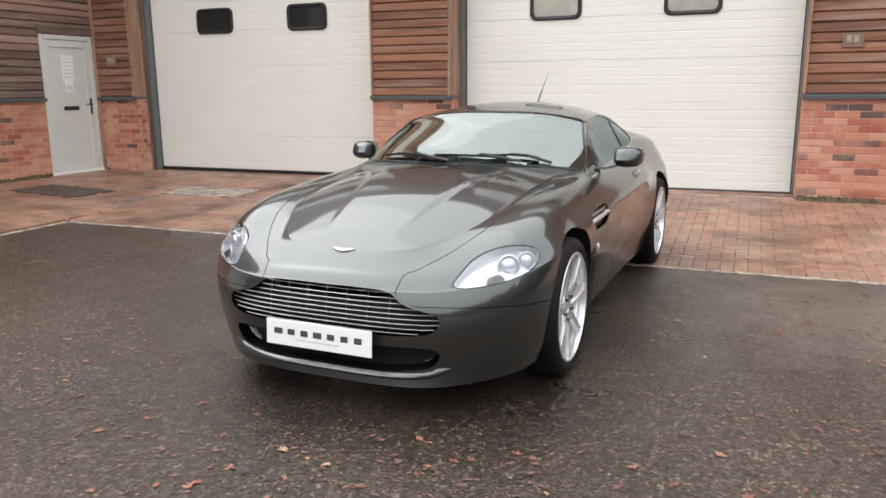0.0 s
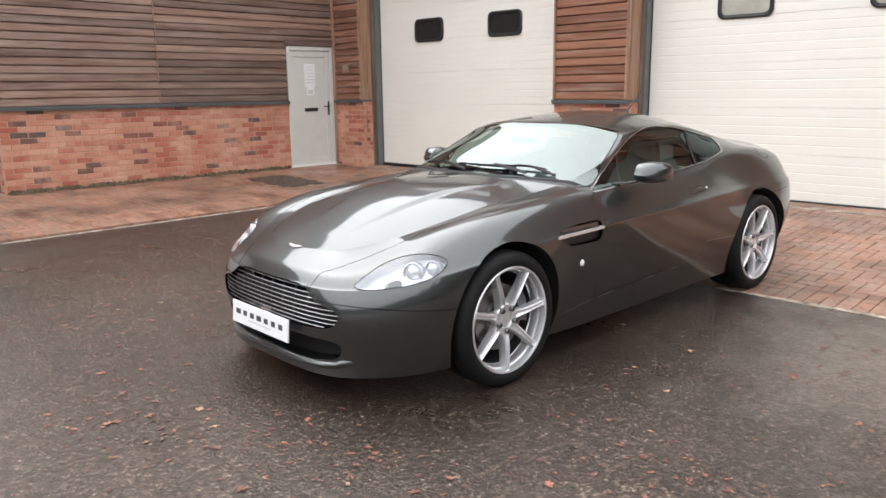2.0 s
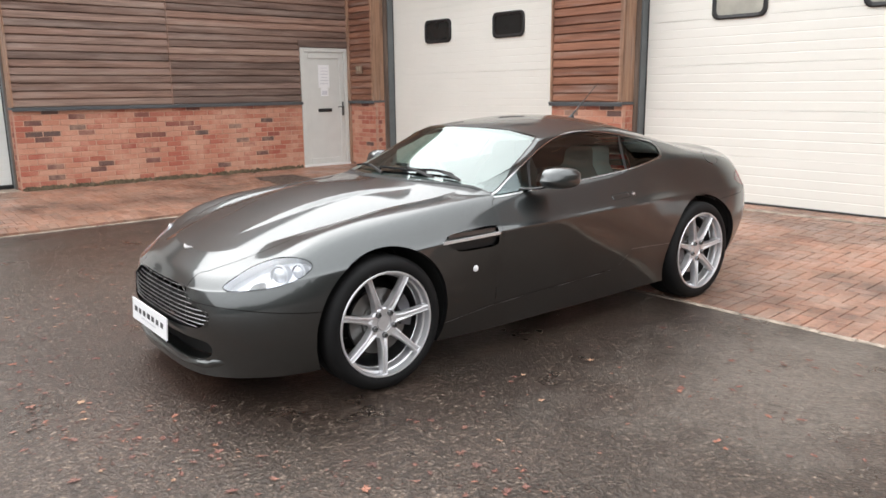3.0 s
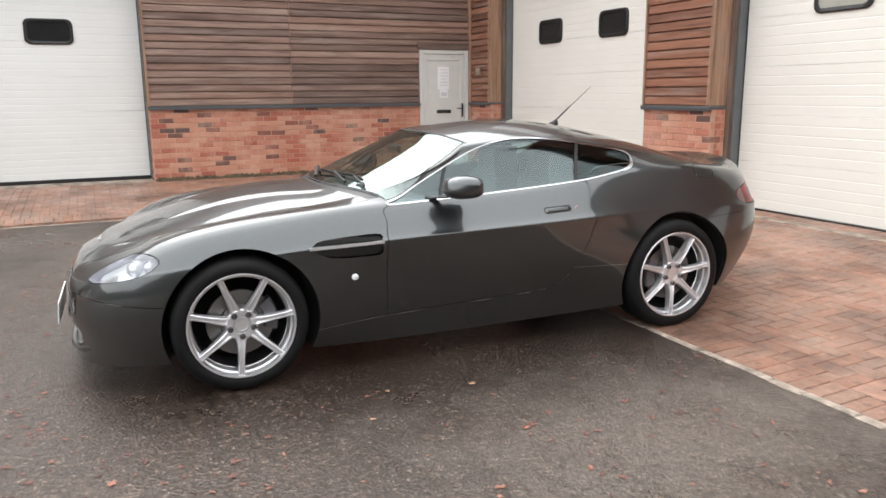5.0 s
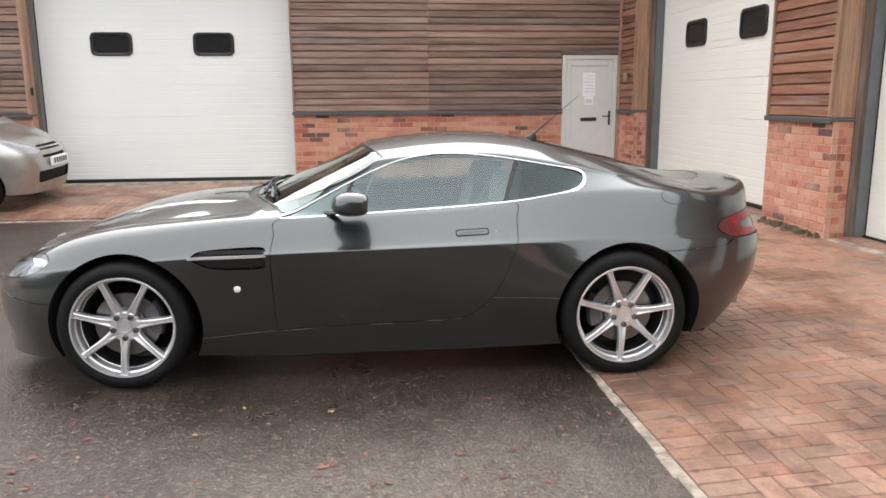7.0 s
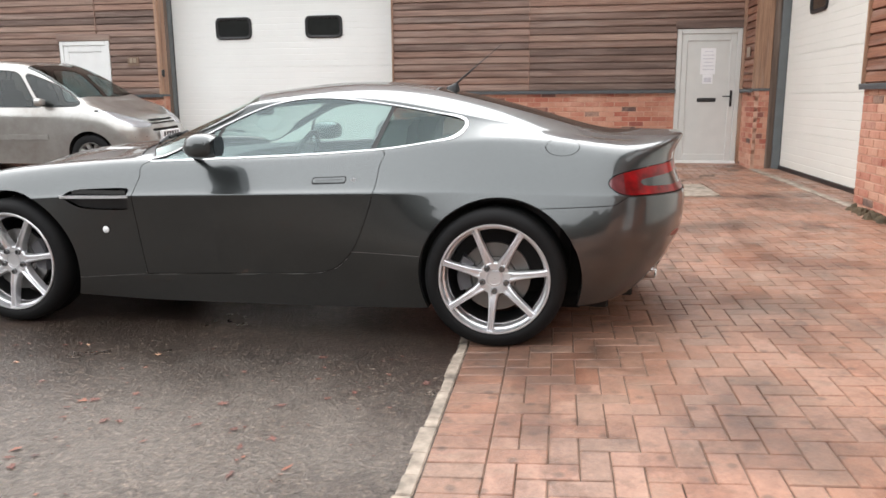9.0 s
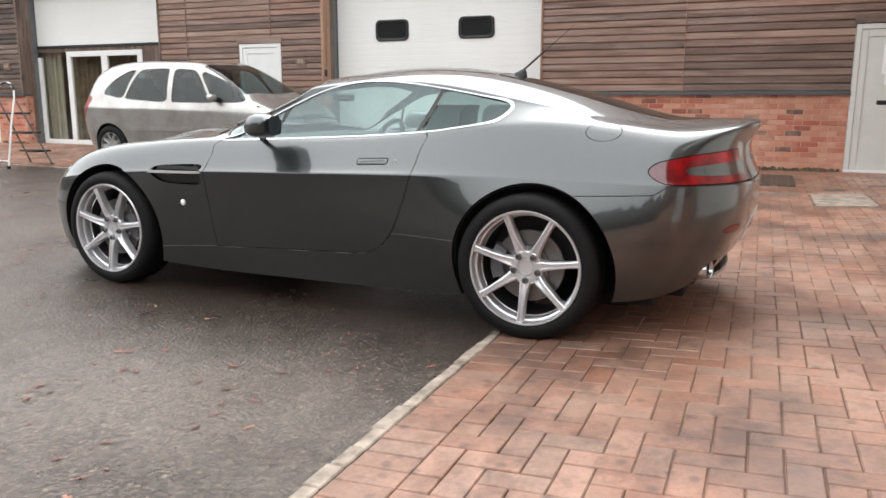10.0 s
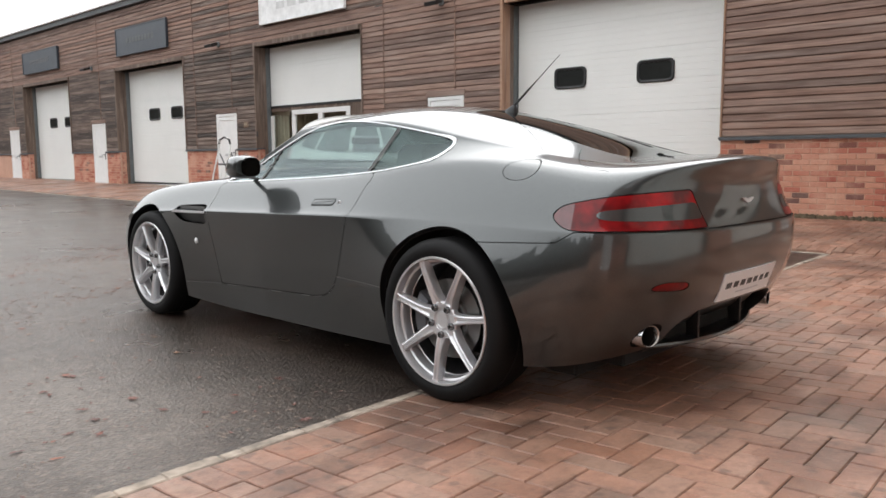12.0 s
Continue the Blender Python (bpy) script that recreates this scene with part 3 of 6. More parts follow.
def garage_door(name, face, a, b, material, windows, bottom, label, low=None):
    """A sectional door of ribbed panels with oval-cornered windows."""
    wide = b - a - 0.03
    ob = thing(name, label, "garage door", at=face.matrix((a + b) / 2, -0.40, 0))
    ob["kind"] = "structure"
    sections = 7
    z0, z1 = low or bottom, HEAD + 0.02
    n = sections if low is None else 3
    h = (z1 - z0) / n
    for k in range(n):
        base = z0 + k * h
        prof = [(0.0, base + 0.003)]
        ribs = 5
        for q in range(ribs):
            zz = base + h * q / ribs
            if q:
                prof += [(0.0, zz - 0.008), (0.0028, zz - 0.002), (0.0028, zz + 0.002), (0.0, zz + 0.008)]
        prof += [(0.0, base + h - 0.007), (0.005, base + h - 0.003)]
        m = Mesh()
        m.quad_strip([(-wide / 2, d, z) for d, z in prof][::-1], [(wide / 2, d, z) for d, z in prof][::-1])
        m.quad_strip([(-wide / 2, 0.005, base + h - 0.003), (-wide / 2, 0.005, base + h + 0.003)][::-1], [(wide / 2, 0.005, base + h - 0.003), (wide / 2, 0.005, base + h + 0.003)][::-1])
        m.face([(-wide / 2, 0.04, base), (-wide / 2, 0.04, base + h), (wide / 2, 0.04, base + h), (wide / 2, 0.04, base)])
        part("panel", m, material, ob)
    for wx, wz, pane_mat in windows:
        outer, inner = rounded(0.64, 0.36, 0.085), rounded(0.55, 0.27, 0.06)
        m = Mesh()
        m.loft([[(wx + x, 0.0, wz + z) for x, z in outer], [(wx + x, -0.018, wz + z) for x, z in outer], [(wx + x * 0.95, -0.026, wz + z * 0.92) for x, z in outer], [(wx + x, -0.018, wz + z) for x, z in inner], [(wx + x, -0.004, wz + z) for x, z in inner]][::-1])
        w = part("window", m, M_BLACK, ob, "black rubber window surround", True)
        part("pane", Mesh().face([(wx + x, -0.006, wz + z) for x, z in inner][::-1]), pane_mat, w)
    m = Mesh().box(-wide / 2, wide / 2, -0.02, 0.04, z0 - 0.055, z0 + 0.001, 0.006)
    part("bottom_seal", m, M_BLACK, ob)
    return ob


M_PANE_D = plain("dark_window", (0.018, 0.02, 0.02), 0.08)
# brightness in and on the glass is put into this pane's pale colour
M_PANE_L = plain("lit_look_window", (0.42, 0.41, 0.36), 0.12, vary=0.25, scale=3)
WZ = 2.355
c = (-0.25 + 3.71) / 2
garage_door("garage_door_1", WB, *GARAGE_B[0], M_SHUTTER_W, [(0.895 - c, WZ, M_PANE_D), (2.47 - c, WZ, M_PANE_D)], 0.22, "white ribbed sectional garage door with two small dark windows")
c = sum(GARAGE_A[0]) / 2
garage_door("garage_door_2", WA, *GARAGE_A[0], M_SHUTTER, [(-7.385 - c, WZ, M_PANE_D), (-5.82 - c, WZ, M_PANE_D)], 0.20, "cream ribbed sectional garage door with two small dark windows")
c = sum(GARAGE_A[1]) / 2
garage_door("garage_door_3", WA, *GARAGE_A[1], M_SHUTTER, [(-2.30 - c, WZ, M_PANE_L), (-0.70 - c, WZ, M_PANE_L)], 0.17, "cream ribbed sectional garage door with two pale windows")
for k, n in ((2, "garage_door_4"), (3, "garage_door_5")):
    garage_door(n, WB, *GARAGE_B[k], M_SHUTTER_W, [(-0.45, WZ, M_PANE_D), (0.85, WZ, M_PANE_D)], 0.33, "white sectional garage door with two small dark windows")
garage_door("garage_door_6", WB, *GARAGE_B[1], M_SHUTTER_W, [], 0.3, "white roller shutter half raised over a shop front", low=2.30)


def entrance(name, face, a, b, base, material, label, papers=False):
    """A plain uPVC door in its frame, with letter plate, handle and threshold."""
    w = b - a
    ob = thing(name, label, "door", at=face.matrix((a + b) / 2, -0.03, 0))
    ob["kind"] = "structure"
    top = DOOR_TOP - 0.004
    fr = Mesh()
    for x0, x1, z0, z1 in ((-w / 2 + 0.003, -w / 2 + 0.07, base, top), (w / 2 - 0.07, w / 2 - 0.003, base, top), (-w / 2 + 0.07, w / 2 - 0.07, top - 0.07, top)):
        fr.box(x0, x1, -0.035, 0.05, z0, z1, 0.006)
    part("frame", fr, material, ob)
    leaf = Mesh()
    x0, x1, z0, z1 = -w / 2 + 0.073, w / 2 - 0.073, base + 0.03, top - 0.073
    for bx in ((x0, x0 + 0.085, z0, z1), (x1 - 0.085, x1, z0, z1), (x0 + 0.085, x1 - 0.085, z1 - 0.1, z1), (x0 + 0.085, x1 - 0.085, z0, z0 + 0.1)):
        leaf.box(bx[0], bx[1], -0.02, 0.04, bx[2], bx[3], 0.005)
    lf = part("door_leaf", leaf, material, ob)
    part("infill_panel", Mesh().box(x0 + 0.084, x1 - 0.084, -0.006, 0.03, z0 + 0.099, z1 - 0.099, 0.002), material, lf)
    part("threshold", Mesh().box(-w / 2, w / 2, -0.05, 0.05, base - 0.04, base + 0.028, 0.005), M_UPVC_W, ob)
    slot = Mesh().box(-0.14, 0.14, -0.016, 0.0, 1.09, 1.15, 0.008).box(-0.12, 0.12, -0.022, -0.014, 1.10, 1.14, 0.004)
    part("letter_plate", slot, M_BLACK if papers else M_PLATE_GREY, lf, "black letter plate" if papers else "grey letter plate")
    hx = x1 - 0.045
    h = Mesh().box(hx - 0.017, hx + 0.017, -0.032, -0.018, 1.02, 1.26, 0.006)
    h.tube([(hx, -0.03, 1.17), (hx, -0.065, 1.17), (hx - 0.03, -0.072, 1.172), (hx - 0.13, -0.072, 1.172)], 0.009)
    part("handle", h, M_BLACK, lf, "black lever handle")
    if papers:
        for bx in ((-0.115, 0.105, 1.50, 1.885), (-0.075, 0.075, 1.36, 1.498)):
            note = thing("paper_notice", "printed white paper notice taped to the door", "notice", "notices on the door", face.matrix((a + b) / 2, -0.03, 0))
            part("sheet", Mesh().box(bx[0], bx[1], -0.0085, -0.0065, bx[2], bx[3]), M_PAPER, note)
            for q in range(6):
                zz = bx[3] - 0.05 - q * (bx[3] - bx[2] - 0.07) / 6
                wd = (bx[1] - bx[0]) * (0.36 if q % 3 else 0.28)
                part("print_line", Mesh().box(-wd, wd, -0.0105, -0.0088, zz - 0.007, zz + 0.005), M_INK, note)
    return ob


entrance("door_1", WB, *DOOR_B[0], 0.17, M_UPVC, "pale grey closed entrance door with black letter plate", True)
entrance("door_2", WB, *DOOR_B[1], 0.18, M_UPVC_W, "white closed entrance door")
for k in (2, 3, 4):
    entrance("door_%d" % (k + 1), WB, *DOOR_B[k], 0.26 + 0.05 * (k - 2), M_UPVC_W, "white closed entrance door")
entrance("door_6", WA, *DOOR_A[0], 0.17, M_UPVC_W, "white closed entrance door")


# ---------------------------------------------------------------- car bodies as spline surfaces cut into panels
def bspline(P, n, first, last):
    """Rows of points along axis 0 become n smooth steps to the interval; ghosts close the ends."""
    def run(Q):
        E = np.concatenate([first(Q)[None], Q, last(Q)[None]])
        return E
    A = P.copy()
    for _ in range(2):
        E = run(A)
        A = A + 0.8 * (P - (E[:-2] + 4 * E[1:-1] + E[2:]) / 6)
    E = run(A)
    out = []
    for i in range(len(P) - 1):
        for q in range(n):
            u = q / n
            b = ((1 - u) ** 3 / 6, (3 * u ** 3 - 6 * u * u + 4) / 6, (-3 * u ** 3 + 3 * u * u + 3 * u + 1) / 6, u ** 3 / 6)
            out.append(sum(w * E[i + k] for k, w in enumerate(b)))
    out.append((E[-3] + 4 * E[-2] + E[-1]) / 6)
    return np.array(out)


def flip(Q):
    R = Q.copy()
    R[..., 0] *= -1
    return R


def shell(rings, nc, nr, sculpt=None):
    """Half a body from its long rings, bottom edge first and spine last: vertices, normals and quads."""
    G = np.array([np.array(r, float).T for r in rings])
    G = np.swapaxes(bspline(np.swapaxes(G, 0, 1), nc, lambda Q: flip(Q[1]), lambda Q: flip(Q[-2])), 0, 1)
    G = bspline(G, nr, lambda Q: 2 * Q[0] - Q[1], lambda Q: flip(Q[-2]))
    G[:, 0, 0] = G[:, -1, 0] = G[-1, :, 0] = 0
    if sculpt:
        G = sculpt(G)
    R, C = G.shape[:2]
    dr, dc = np.gradient(G, axis=0), np.gradient(G, axis=1)
    N = np.cross(dc, dr)
    N /= np.linalg.norm(N, axis=2, keepdims=True) + 1e-12
    for col in (0, -1):
        N[:, col, 0] = 0
    N[-1, :, 0] = 0
    N /= np.linalg.norm(N, axis=2, keepdims=True) + 1e-12
    F = [(j * C + i, j * C + i + 1, (j + 1) * C + i + 1, (j + 1) * C + i) for j in range(R - 1) for i in range(C - 1)]
    return G.reshape(-1, 3), N.reshape(-1, 3), F


class Skin:
    """A surface that is cut, line by line, into panels which keep its shading."""

    def __init__(self, V, N):
        self.V, self.N = [tuple(p) for p in V], [tuple(p) for p in N]

    def cut(self, faces, fn):
        """Splits faces along fn = 0: those where fn > 0, then the others."""
        A = np.array(self.V)
        val = fn(A[:, 0], A[:, 1], A[:, 2])
        val = np.where(np.abs(val) < 1e-7, 1e-7, val)
        pos = (val > 0).tolist()
        vl = val.tolist()
        inside, outside, made = [], [], {}
        for f in faces:
            k = sum(pos[i] for i in f)
            if k == len(f):
                inside.append(f)
            elif k == 0:
                outside.append(f)
            else:
                a, b = [], []
                for i, j in zip(f, f[1:] + f[:1]):
                    (a if pos[i] else b).append(i)
                    if pos[i] != pos[j]:
                        key = (min(i, j), max(i, j))
                        if key not in made:
                            u = vl[key[0]] / (vl[key[0]] - vl[key[1]])
                            made[key] = len(self.V)
                            self.V.append(tuple((1 - u) * p + u * q for p, q in zip(self.V[key[0]], self.V[key[1]])))
                            self.N.append(tuple((1 - u) * p + u * q for p, q in zip(self.N[key[0]], self.N[key[1]])))
                        a.append(made[key])
                        b.append(made[key])
                if len(a) > 2:
                    inside.append(tuple(a))
                if len(b) > 2:
                    outside.append(tuple(b))
        return inside, outside

    def mesh(self, name, faces, material, mirror="", sink=0.0, both=False):
        """A mesh of these faces: the half as drawn, its mirror image ('flip'), or both together."""
        used = sorted({i for f in faces for i in f})
        at = {i: k for k, i in enumerate(used)}
        V = [tuple(p - sink * q for p, q in zip(self.V[i], self.N[i])) for i in used]
        N = [self.N[i] for i in used]
        F = [tuple(at[i] for i in f) for f in faces]
        fx = lambda L: [(-p[0], p[1], p[2]) for p in L]
        if mirror == "flip":
            V, N, F = fx(V), fx(N), [f[::-1] for f in F]
        elif both:
            k = len(V)
            F = F + [tuple(k + i for i in f[::-1]) for f in F]
            V, N = V + fx(V), N + fx(N)
        me = bpy.data.meshes.new(name)
        me.from_pydata(V, [], F)
        me.materials.append(material)
        me.polygons.foreach_set("use_smooth", [True] * len(me.polygons))
        me.normals_split_custom_set_from_vertices(N)
        me.update()
        return me

    def edge(self, faces, fn, tol=2e-3):
        """The open edges of these faces that lie on fn = 0."""
        seen = {}
        for f in faces:
            for i, j in zip(f, f[1:] + f[:1]):
                seen[min(i, j), max(i, j)] = (i, j) if (min(i, j), max(i, j)) not in seen else None
        out = [e for e in seen.values() if e]
        idx = sorted({i for e in out for i in e})
        A = np.array([self.V[i] for i in idx])
        ok = dict(zip(idx, (np.abs(fn(A[:, 0], A[:, 1], A[:, 2])) < tol).tolist()))
        return [(self.V[i], self.V[j]) for i, j in out if ok[i] and ok[j]]


def smooth_loop(pts, n=6, closed=True):
    P = np.array(pts, float)
    out = []
    k = len(P)
    for i in range(k if closed else k - 1):
        p0, p1, p2, p3 = (P[(i + d) % k] if closed else P[min(max(i + d, 0), k - 1)] for d in (-1, 0, 1, 2))
        for q in range(n):
            u = q / n
            out.append(0.5 * (2 * p1 + (p2 - p0) * u + (2 * p0 - 5 * p1 + 4 * p2 - p3) * u * u + (3 * p1 - p0 - 3 * p2 + p3) * u ** 3))
    if not closed:
        out.append(P[-1])
    return np.array(out)


def inside_loop(a, b, loop):
    """Signed distance of the points (a, b) to a closed outline, positive within it."""
    best, odd = np.full(a.shape, 1e9), np.zeros(a.shape, bool)
    for (x0, y0), (x1, y1) in zip(loop, np.roll(loop, -1, 0)):
        dx, dy = x1 - x0, y1 - y0
        u = np.clip(((a - x0) * dx + (b - y0) * dy) / (dx * dx + dy * dy + 1e-15), 0, 1)
        best = np.minimum(best, (a - x0 - u * dx) ** 2 + (b - y0 - u * dy) ** 2)
        odd ^= ((y0 > b) != (y1 > b)) & (a < (x1 - x0) * (b - y0) / (y1 - y0 + 1e-15) + x0)
    return np.where(odd, 1, -1) * np.sqrt(best)


def beside_line(a, b, line):
    """Signed distance to an open line, positive on its left."""
    best, sgn = np.full(a.shape, 1e9), np.ones(a.shape)
    for (x0, y0), (x1, y1) in zip(line[:-1], line[1:]):
        dx, dy = x1 - x0, y1 - y0
        u = np.clip(((a - x0) * dx + (b - y0) * dy) / (dx * dx + dy * dy + 1e-15), 0, 1)
        d = (a - x0 - u * dx) ** 2 + (b - y0 - u * dy) ** 2
        side = np.where(dx * (b - y0) - dy * (a - x0) >= 0, 1.0, -1.0)
        sgn = np.where(d < best, side, sgn)
        best = np.minimum(best, d)
    return sgn * np.sqrt(best)


def limit(f, *others):
    """fn within further bounds."""
    return np.minimum.reduce([f] + list(others))


# ---------------------------------------------------------------- paint and trim of the cars
def car_paint(name, base, flake, metal, rough, dust=0.0):
    m, t, p = nodes_of(name)
    lw = t.nodes.new("ShaderNodeTexVoronoi")
    lw.inputs["Scale"].default_value = 900
    t.links.new(t.nodes.new("ShaderNodeNewGeometry").outputs["Position"], lw.inputs["Vector"])
    c = mix(t, 0.25, base, ramp(t, lw.outputs["Color"], [(0.2, base), (0.9, flake)]))
    if dust:
        film = ramp(t, noise_tex(t, 2.4, 7, 0.68), [(0.40, (0.1, 0.1, 0.1)), (0.66, (dust, dust, dust))])
        c = mix(t, film, c, (0.25, 0.215, 0.18))
    t.links.new(c, p.inputs["Base Color"])
    p.inputs["Metallic"].default_value, p.inputs["Roughness"].default_value = metal, rough
    p.inputs["Coat Weight"].default_value, p.inputs["Coat Roughness"].default_value, p.inputs["Coat IOR"].default_value = 1.0, 0.05, 1.66
    return m


M_PAINT = car_paint("tungsten_grey_paint", (0.0535, 0.0585, 0.0595), (0.145, 0.16, 0.164), 1.0, 0.35)
M_SILVER = car_paint("silver_paint", (0.46, 0.455, 0.44), (0.6, 0.595, 0.575), 0.75, 0.34, 0.6)
M_TRIM = plain("polished_trim", (0.55, 0.56, 0.57), 0.2, 1.0, vary=0.02)
M_MIRROR = plain("dim_mirror", (0.10, 0.10, 0.105), 0.04, 1.0, vary=0.02)
M_SEAM = plain("sill_seam", (0.30, 0.31, 0.31), 0.3, 0.6)
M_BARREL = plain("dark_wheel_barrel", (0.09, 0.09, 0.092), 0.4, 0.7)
M_SATIN = plain("satin_alloy", (0.72, 0.72, 0.74), 0.32, 0.72, vary=0.04)
M_GLASS_W = glass("windscreen_glass", (0.66, 0.78, 0.75), 2.55, (0.90, 1.0, 0.98))
M_GLASS_S = glass("side_glass", (0.66, 0.80, 0.77), 1.95, (0.84, 0.97, 1.0))
M_GLASS_Q = glass("quarter_glass", (0.34, 0.42, 0.42), 1.6, (0.82, 0.98, 0.98))
M_GLASS_D = glass("rear_glass", (0.07, 0.08, 0.08), 1.75)
M_LENS = glass("headlamp_lens", (0.92, 0.93, 0.95), 1.75)
M_GAP = plain("panel_gap", (0.006, 0.006, 0.006), 0.9)
M_LEATHER = plain("black_leather", (0.03, 0.03, 0.032), 0.5, vary=0.3, bumpy=0.2)
M_SEAT = plain("grey_leather", (0.15, 0.148, 0.142), 0.5, vary=0.15, bumpy=0.2)
M_DASH = plain("dark_dash", (0.02, 0.02, 0.022), 0.6)
M_DISC = plain("brake_disc", (0.20, 0.195, 0.19), 0.42, 1.0)
M_BAR = plain("dull_grille_bar", (0.34, 0.34, 0.35), 0.32, 1.0)
M_NUT = plain("steel_nut", (0.20, 0.20, 0.205), 0.25, 0.9)
M_CALIPER = plain("grey_caliper", (0.12, 0.12, 0.13), 0.45, 0.5)
M_REFLECT = plain("lamp_reflector", (0.58, 0.59, 0.62), 0.22, 0.6)
M_PLATE = plain("white_plate", (0.84, 0.84, 0.86), 0.35, vary=0.02)
M_PLATE_T = plain("dark_lettering", (0.06, 0.06, 0.065), 0.5)


def red_lens():
    m, t, p = nodes_of("red_lamp_lens")
    t.links.new(ramp(t, noise_tex(t, 7, 3), [(0.38, (0.085, 0.001, 0.002)), (0.66, (0.36, 0.003, 0.006))]), p.inputs["Base Color"])
    p.inputs["Roughness"].default_value, p.inputs["Coat Weight"].default_value = 0.3, 0.45
    p.inputs["Specular IOR Level"].default_value = 0.15
    return m


M_RED = red_lens()
M_PINK = plain("clear_pink_lens", (0.10, 0.02, 0.024), 0.15, vary=0.3, scale=30, coat=1.0)

# ---------------------------------------------------------------- the grey coupe
# Long lines of the body, from the nose's middle round the side to the tail's middle: across, along, up.
STATIONS = [-0.15, 0.15, 0.5, 0.85, 1.25, 1.65, 2.05, 2.4, 2.75]
RINGS = [
    [[0, .30, .52, .69, .80, .83, .83, .84, .85, .855, .86, .865, .87, .87, .83, .72, .50, .25, 0],
     [-.795, -.785, -.722, -.575, -.41, *STATIONS, 3.05, 3.22, 3.34, 3.375, 3.38],
     [.135, .135, .14, .15, .165, .17, .17, .17, .178, .182, .186, .19, .19, .195, .212, .232, .265, .28, .285]],
    [[0, .30, .54, .725, .845, .88, .88, .872, .873, .877, .88, .89, .912, .918, .872, .762, .54, .27, 0],
     [-.788, -.778, -.715, -.58, -.41, *STATIONS, 3.08, 3.29, 3.415, 3.46, 3.47],
     [.235, .235, .24, .26, .28, .29, .29, .285, .29, .30, .305, .31, .32, .33, .34, .345, .35, .35, .35]],
    [[0, .32, .56, .745, .865, .905, .908, .885, .883, .887, .892, .91, .938, .940, .902, .795, .575, .28, 0],
     [-.82, -.81, -.745, -.60, -.42, *STATIONS, 3.10, 3.335, 3.475, 3.522, 3.53],
     [.41, .41, .42, .45, .48, .49, .50, .50, .50, .50, .50, .51, .53, .54, .54, .54, .54, .54, .54]],
    [[0, .31, .53, .72, .845, .893, .898, .893, .891, .893, .896, .90, .898, .902, .878, .780, .57, .28, 0],
     [-.79, -.775, -.715, -.58, -.405, *STATIONS, 3.09, 3.32, 3.465, 3.512, 3.52],
     [.54, .54, .545, .575, .615, .645, .67, .685, .695, .705, .715, .725, .73, .73, .725, .72, .715, .712, .712]],
    [[0, .29, .49, .665, .775, .815, .815, .80, .79, .777, .768, .772, .80, .825, .81, .72, .54, .27, 0],
     [-.745, -.73, -.665, -.53, -.375, -.13, .15, .5, .85, 1.25, 1.65, 2.05, 2.4, 2.75, 3.06, 3.27, 3.40, 3.45, 3.46],
     [.60, .60, .605, .645, .715, .775, .808, .838, .862, .878, .895, .922, .938, .940, .915, .89, .885, .885, .885]],
    [[0, .26, .43, .575, .67, .705, .715, .722, .735, .735, .723, .72, .71, .70, .68, .62, .47, .24, 0],
     [-.70, -.68, -.61, -.47, -.33, -.10, .18, .52, .88, 1.25, 1.65, 2.05, 2.38, 2.70, 3.0, 3.24, 3.42, 3.505, 3.525],
     [.63, .63, .64, .695, .765, .822, .852, .876, .890, .906, .922, .950, .985, .998, .975, .95, .965, .98, .985]],
    [[0, .22, .35, .45, .52, .55, .56, .575, .66, .605, .578, .572, .566, .555, .53, .47, .36, .19, 0],
     [-.62, -.60, -.52, -.36, -.20, .05, .28, .55, .96, 1.32, 1.68, 2.05, 2.40, 2.72, 2.98, 3.18, 3.34, 3.43, 3.45],
     [.675, .681, .70, .746, .797, .848, .878, .902, .992, 1.155, 1.187, 1.170, 1.105, 1.045, 1.0, .975, .985, .998, 1.002]],
    [[0, .15, .23, .29, .33, .34, .345, .35, .40, .36, .34, .335, .33, .325, .31, .27, .21, .11, 0],
     [-.54, -.51, -.42, -.25, -.08, .12, .34, .58, .88, 1.28, 1.66, 2.03, 2.38, 2.70, 2.95, 3.12, 3.24, 3.32, 3.34],
     [.704, .714, .740, .788, .832, .872, .898, .918, 1.038, 1.212, 1.248, 1.236, 1.175, 1.10, 1.035, 1.003, .998, 1.003, 1.006]],
    [[0] * 19,
     [-.47, -.44, -.34, -.16, 0, .18, .38, .60, .82, 1.25, 1.65, 2.02, 2.36, 2.68, 2.92, 3.08, 3.16, 3.22, 3.24],
     [.730, .740, .771, .822, .856, .885, .908, .928, 1.025, 1.222, 1.273, 1.263, 1.207, 1.13, 1.06, 1.02, 1.01, 1.007, 1.007]],
]


for ring in RINGS:
    for v in ring:
        v.insert(9, v[8] + 0.82 * (v[9] - v[8]))


for col in range(7, 14):
    tuck = (.5, 1, 1, 1, 1, .8, .3)[col - 7]
    RINGS[3][0][col] += .006 * tuck
    RINGS[2][0][col] -= .026 * tuck
    RINGS[1][0][col] -= .056 * tuck
    RINGS[0][0][col] -= .060 * tuck
    RINGS[0][2][col] -= .042 * tuck
for col, lean in ((12, .006), (13, .026), (14, .029), (15, .012)):
    RINGS[3][0][col] -= lean
for col, lean in ((11, .005), (12, .019), (13, .050), (14, .060), (15, .042), (16, .012)):
    RINGS[4][0][col] -= lean
for col in range(15, 20):
    RINGS[2][1][col] -= .016
    RINGS[1][1][col] -= .046
    RINGS[0][1][col] -= .040
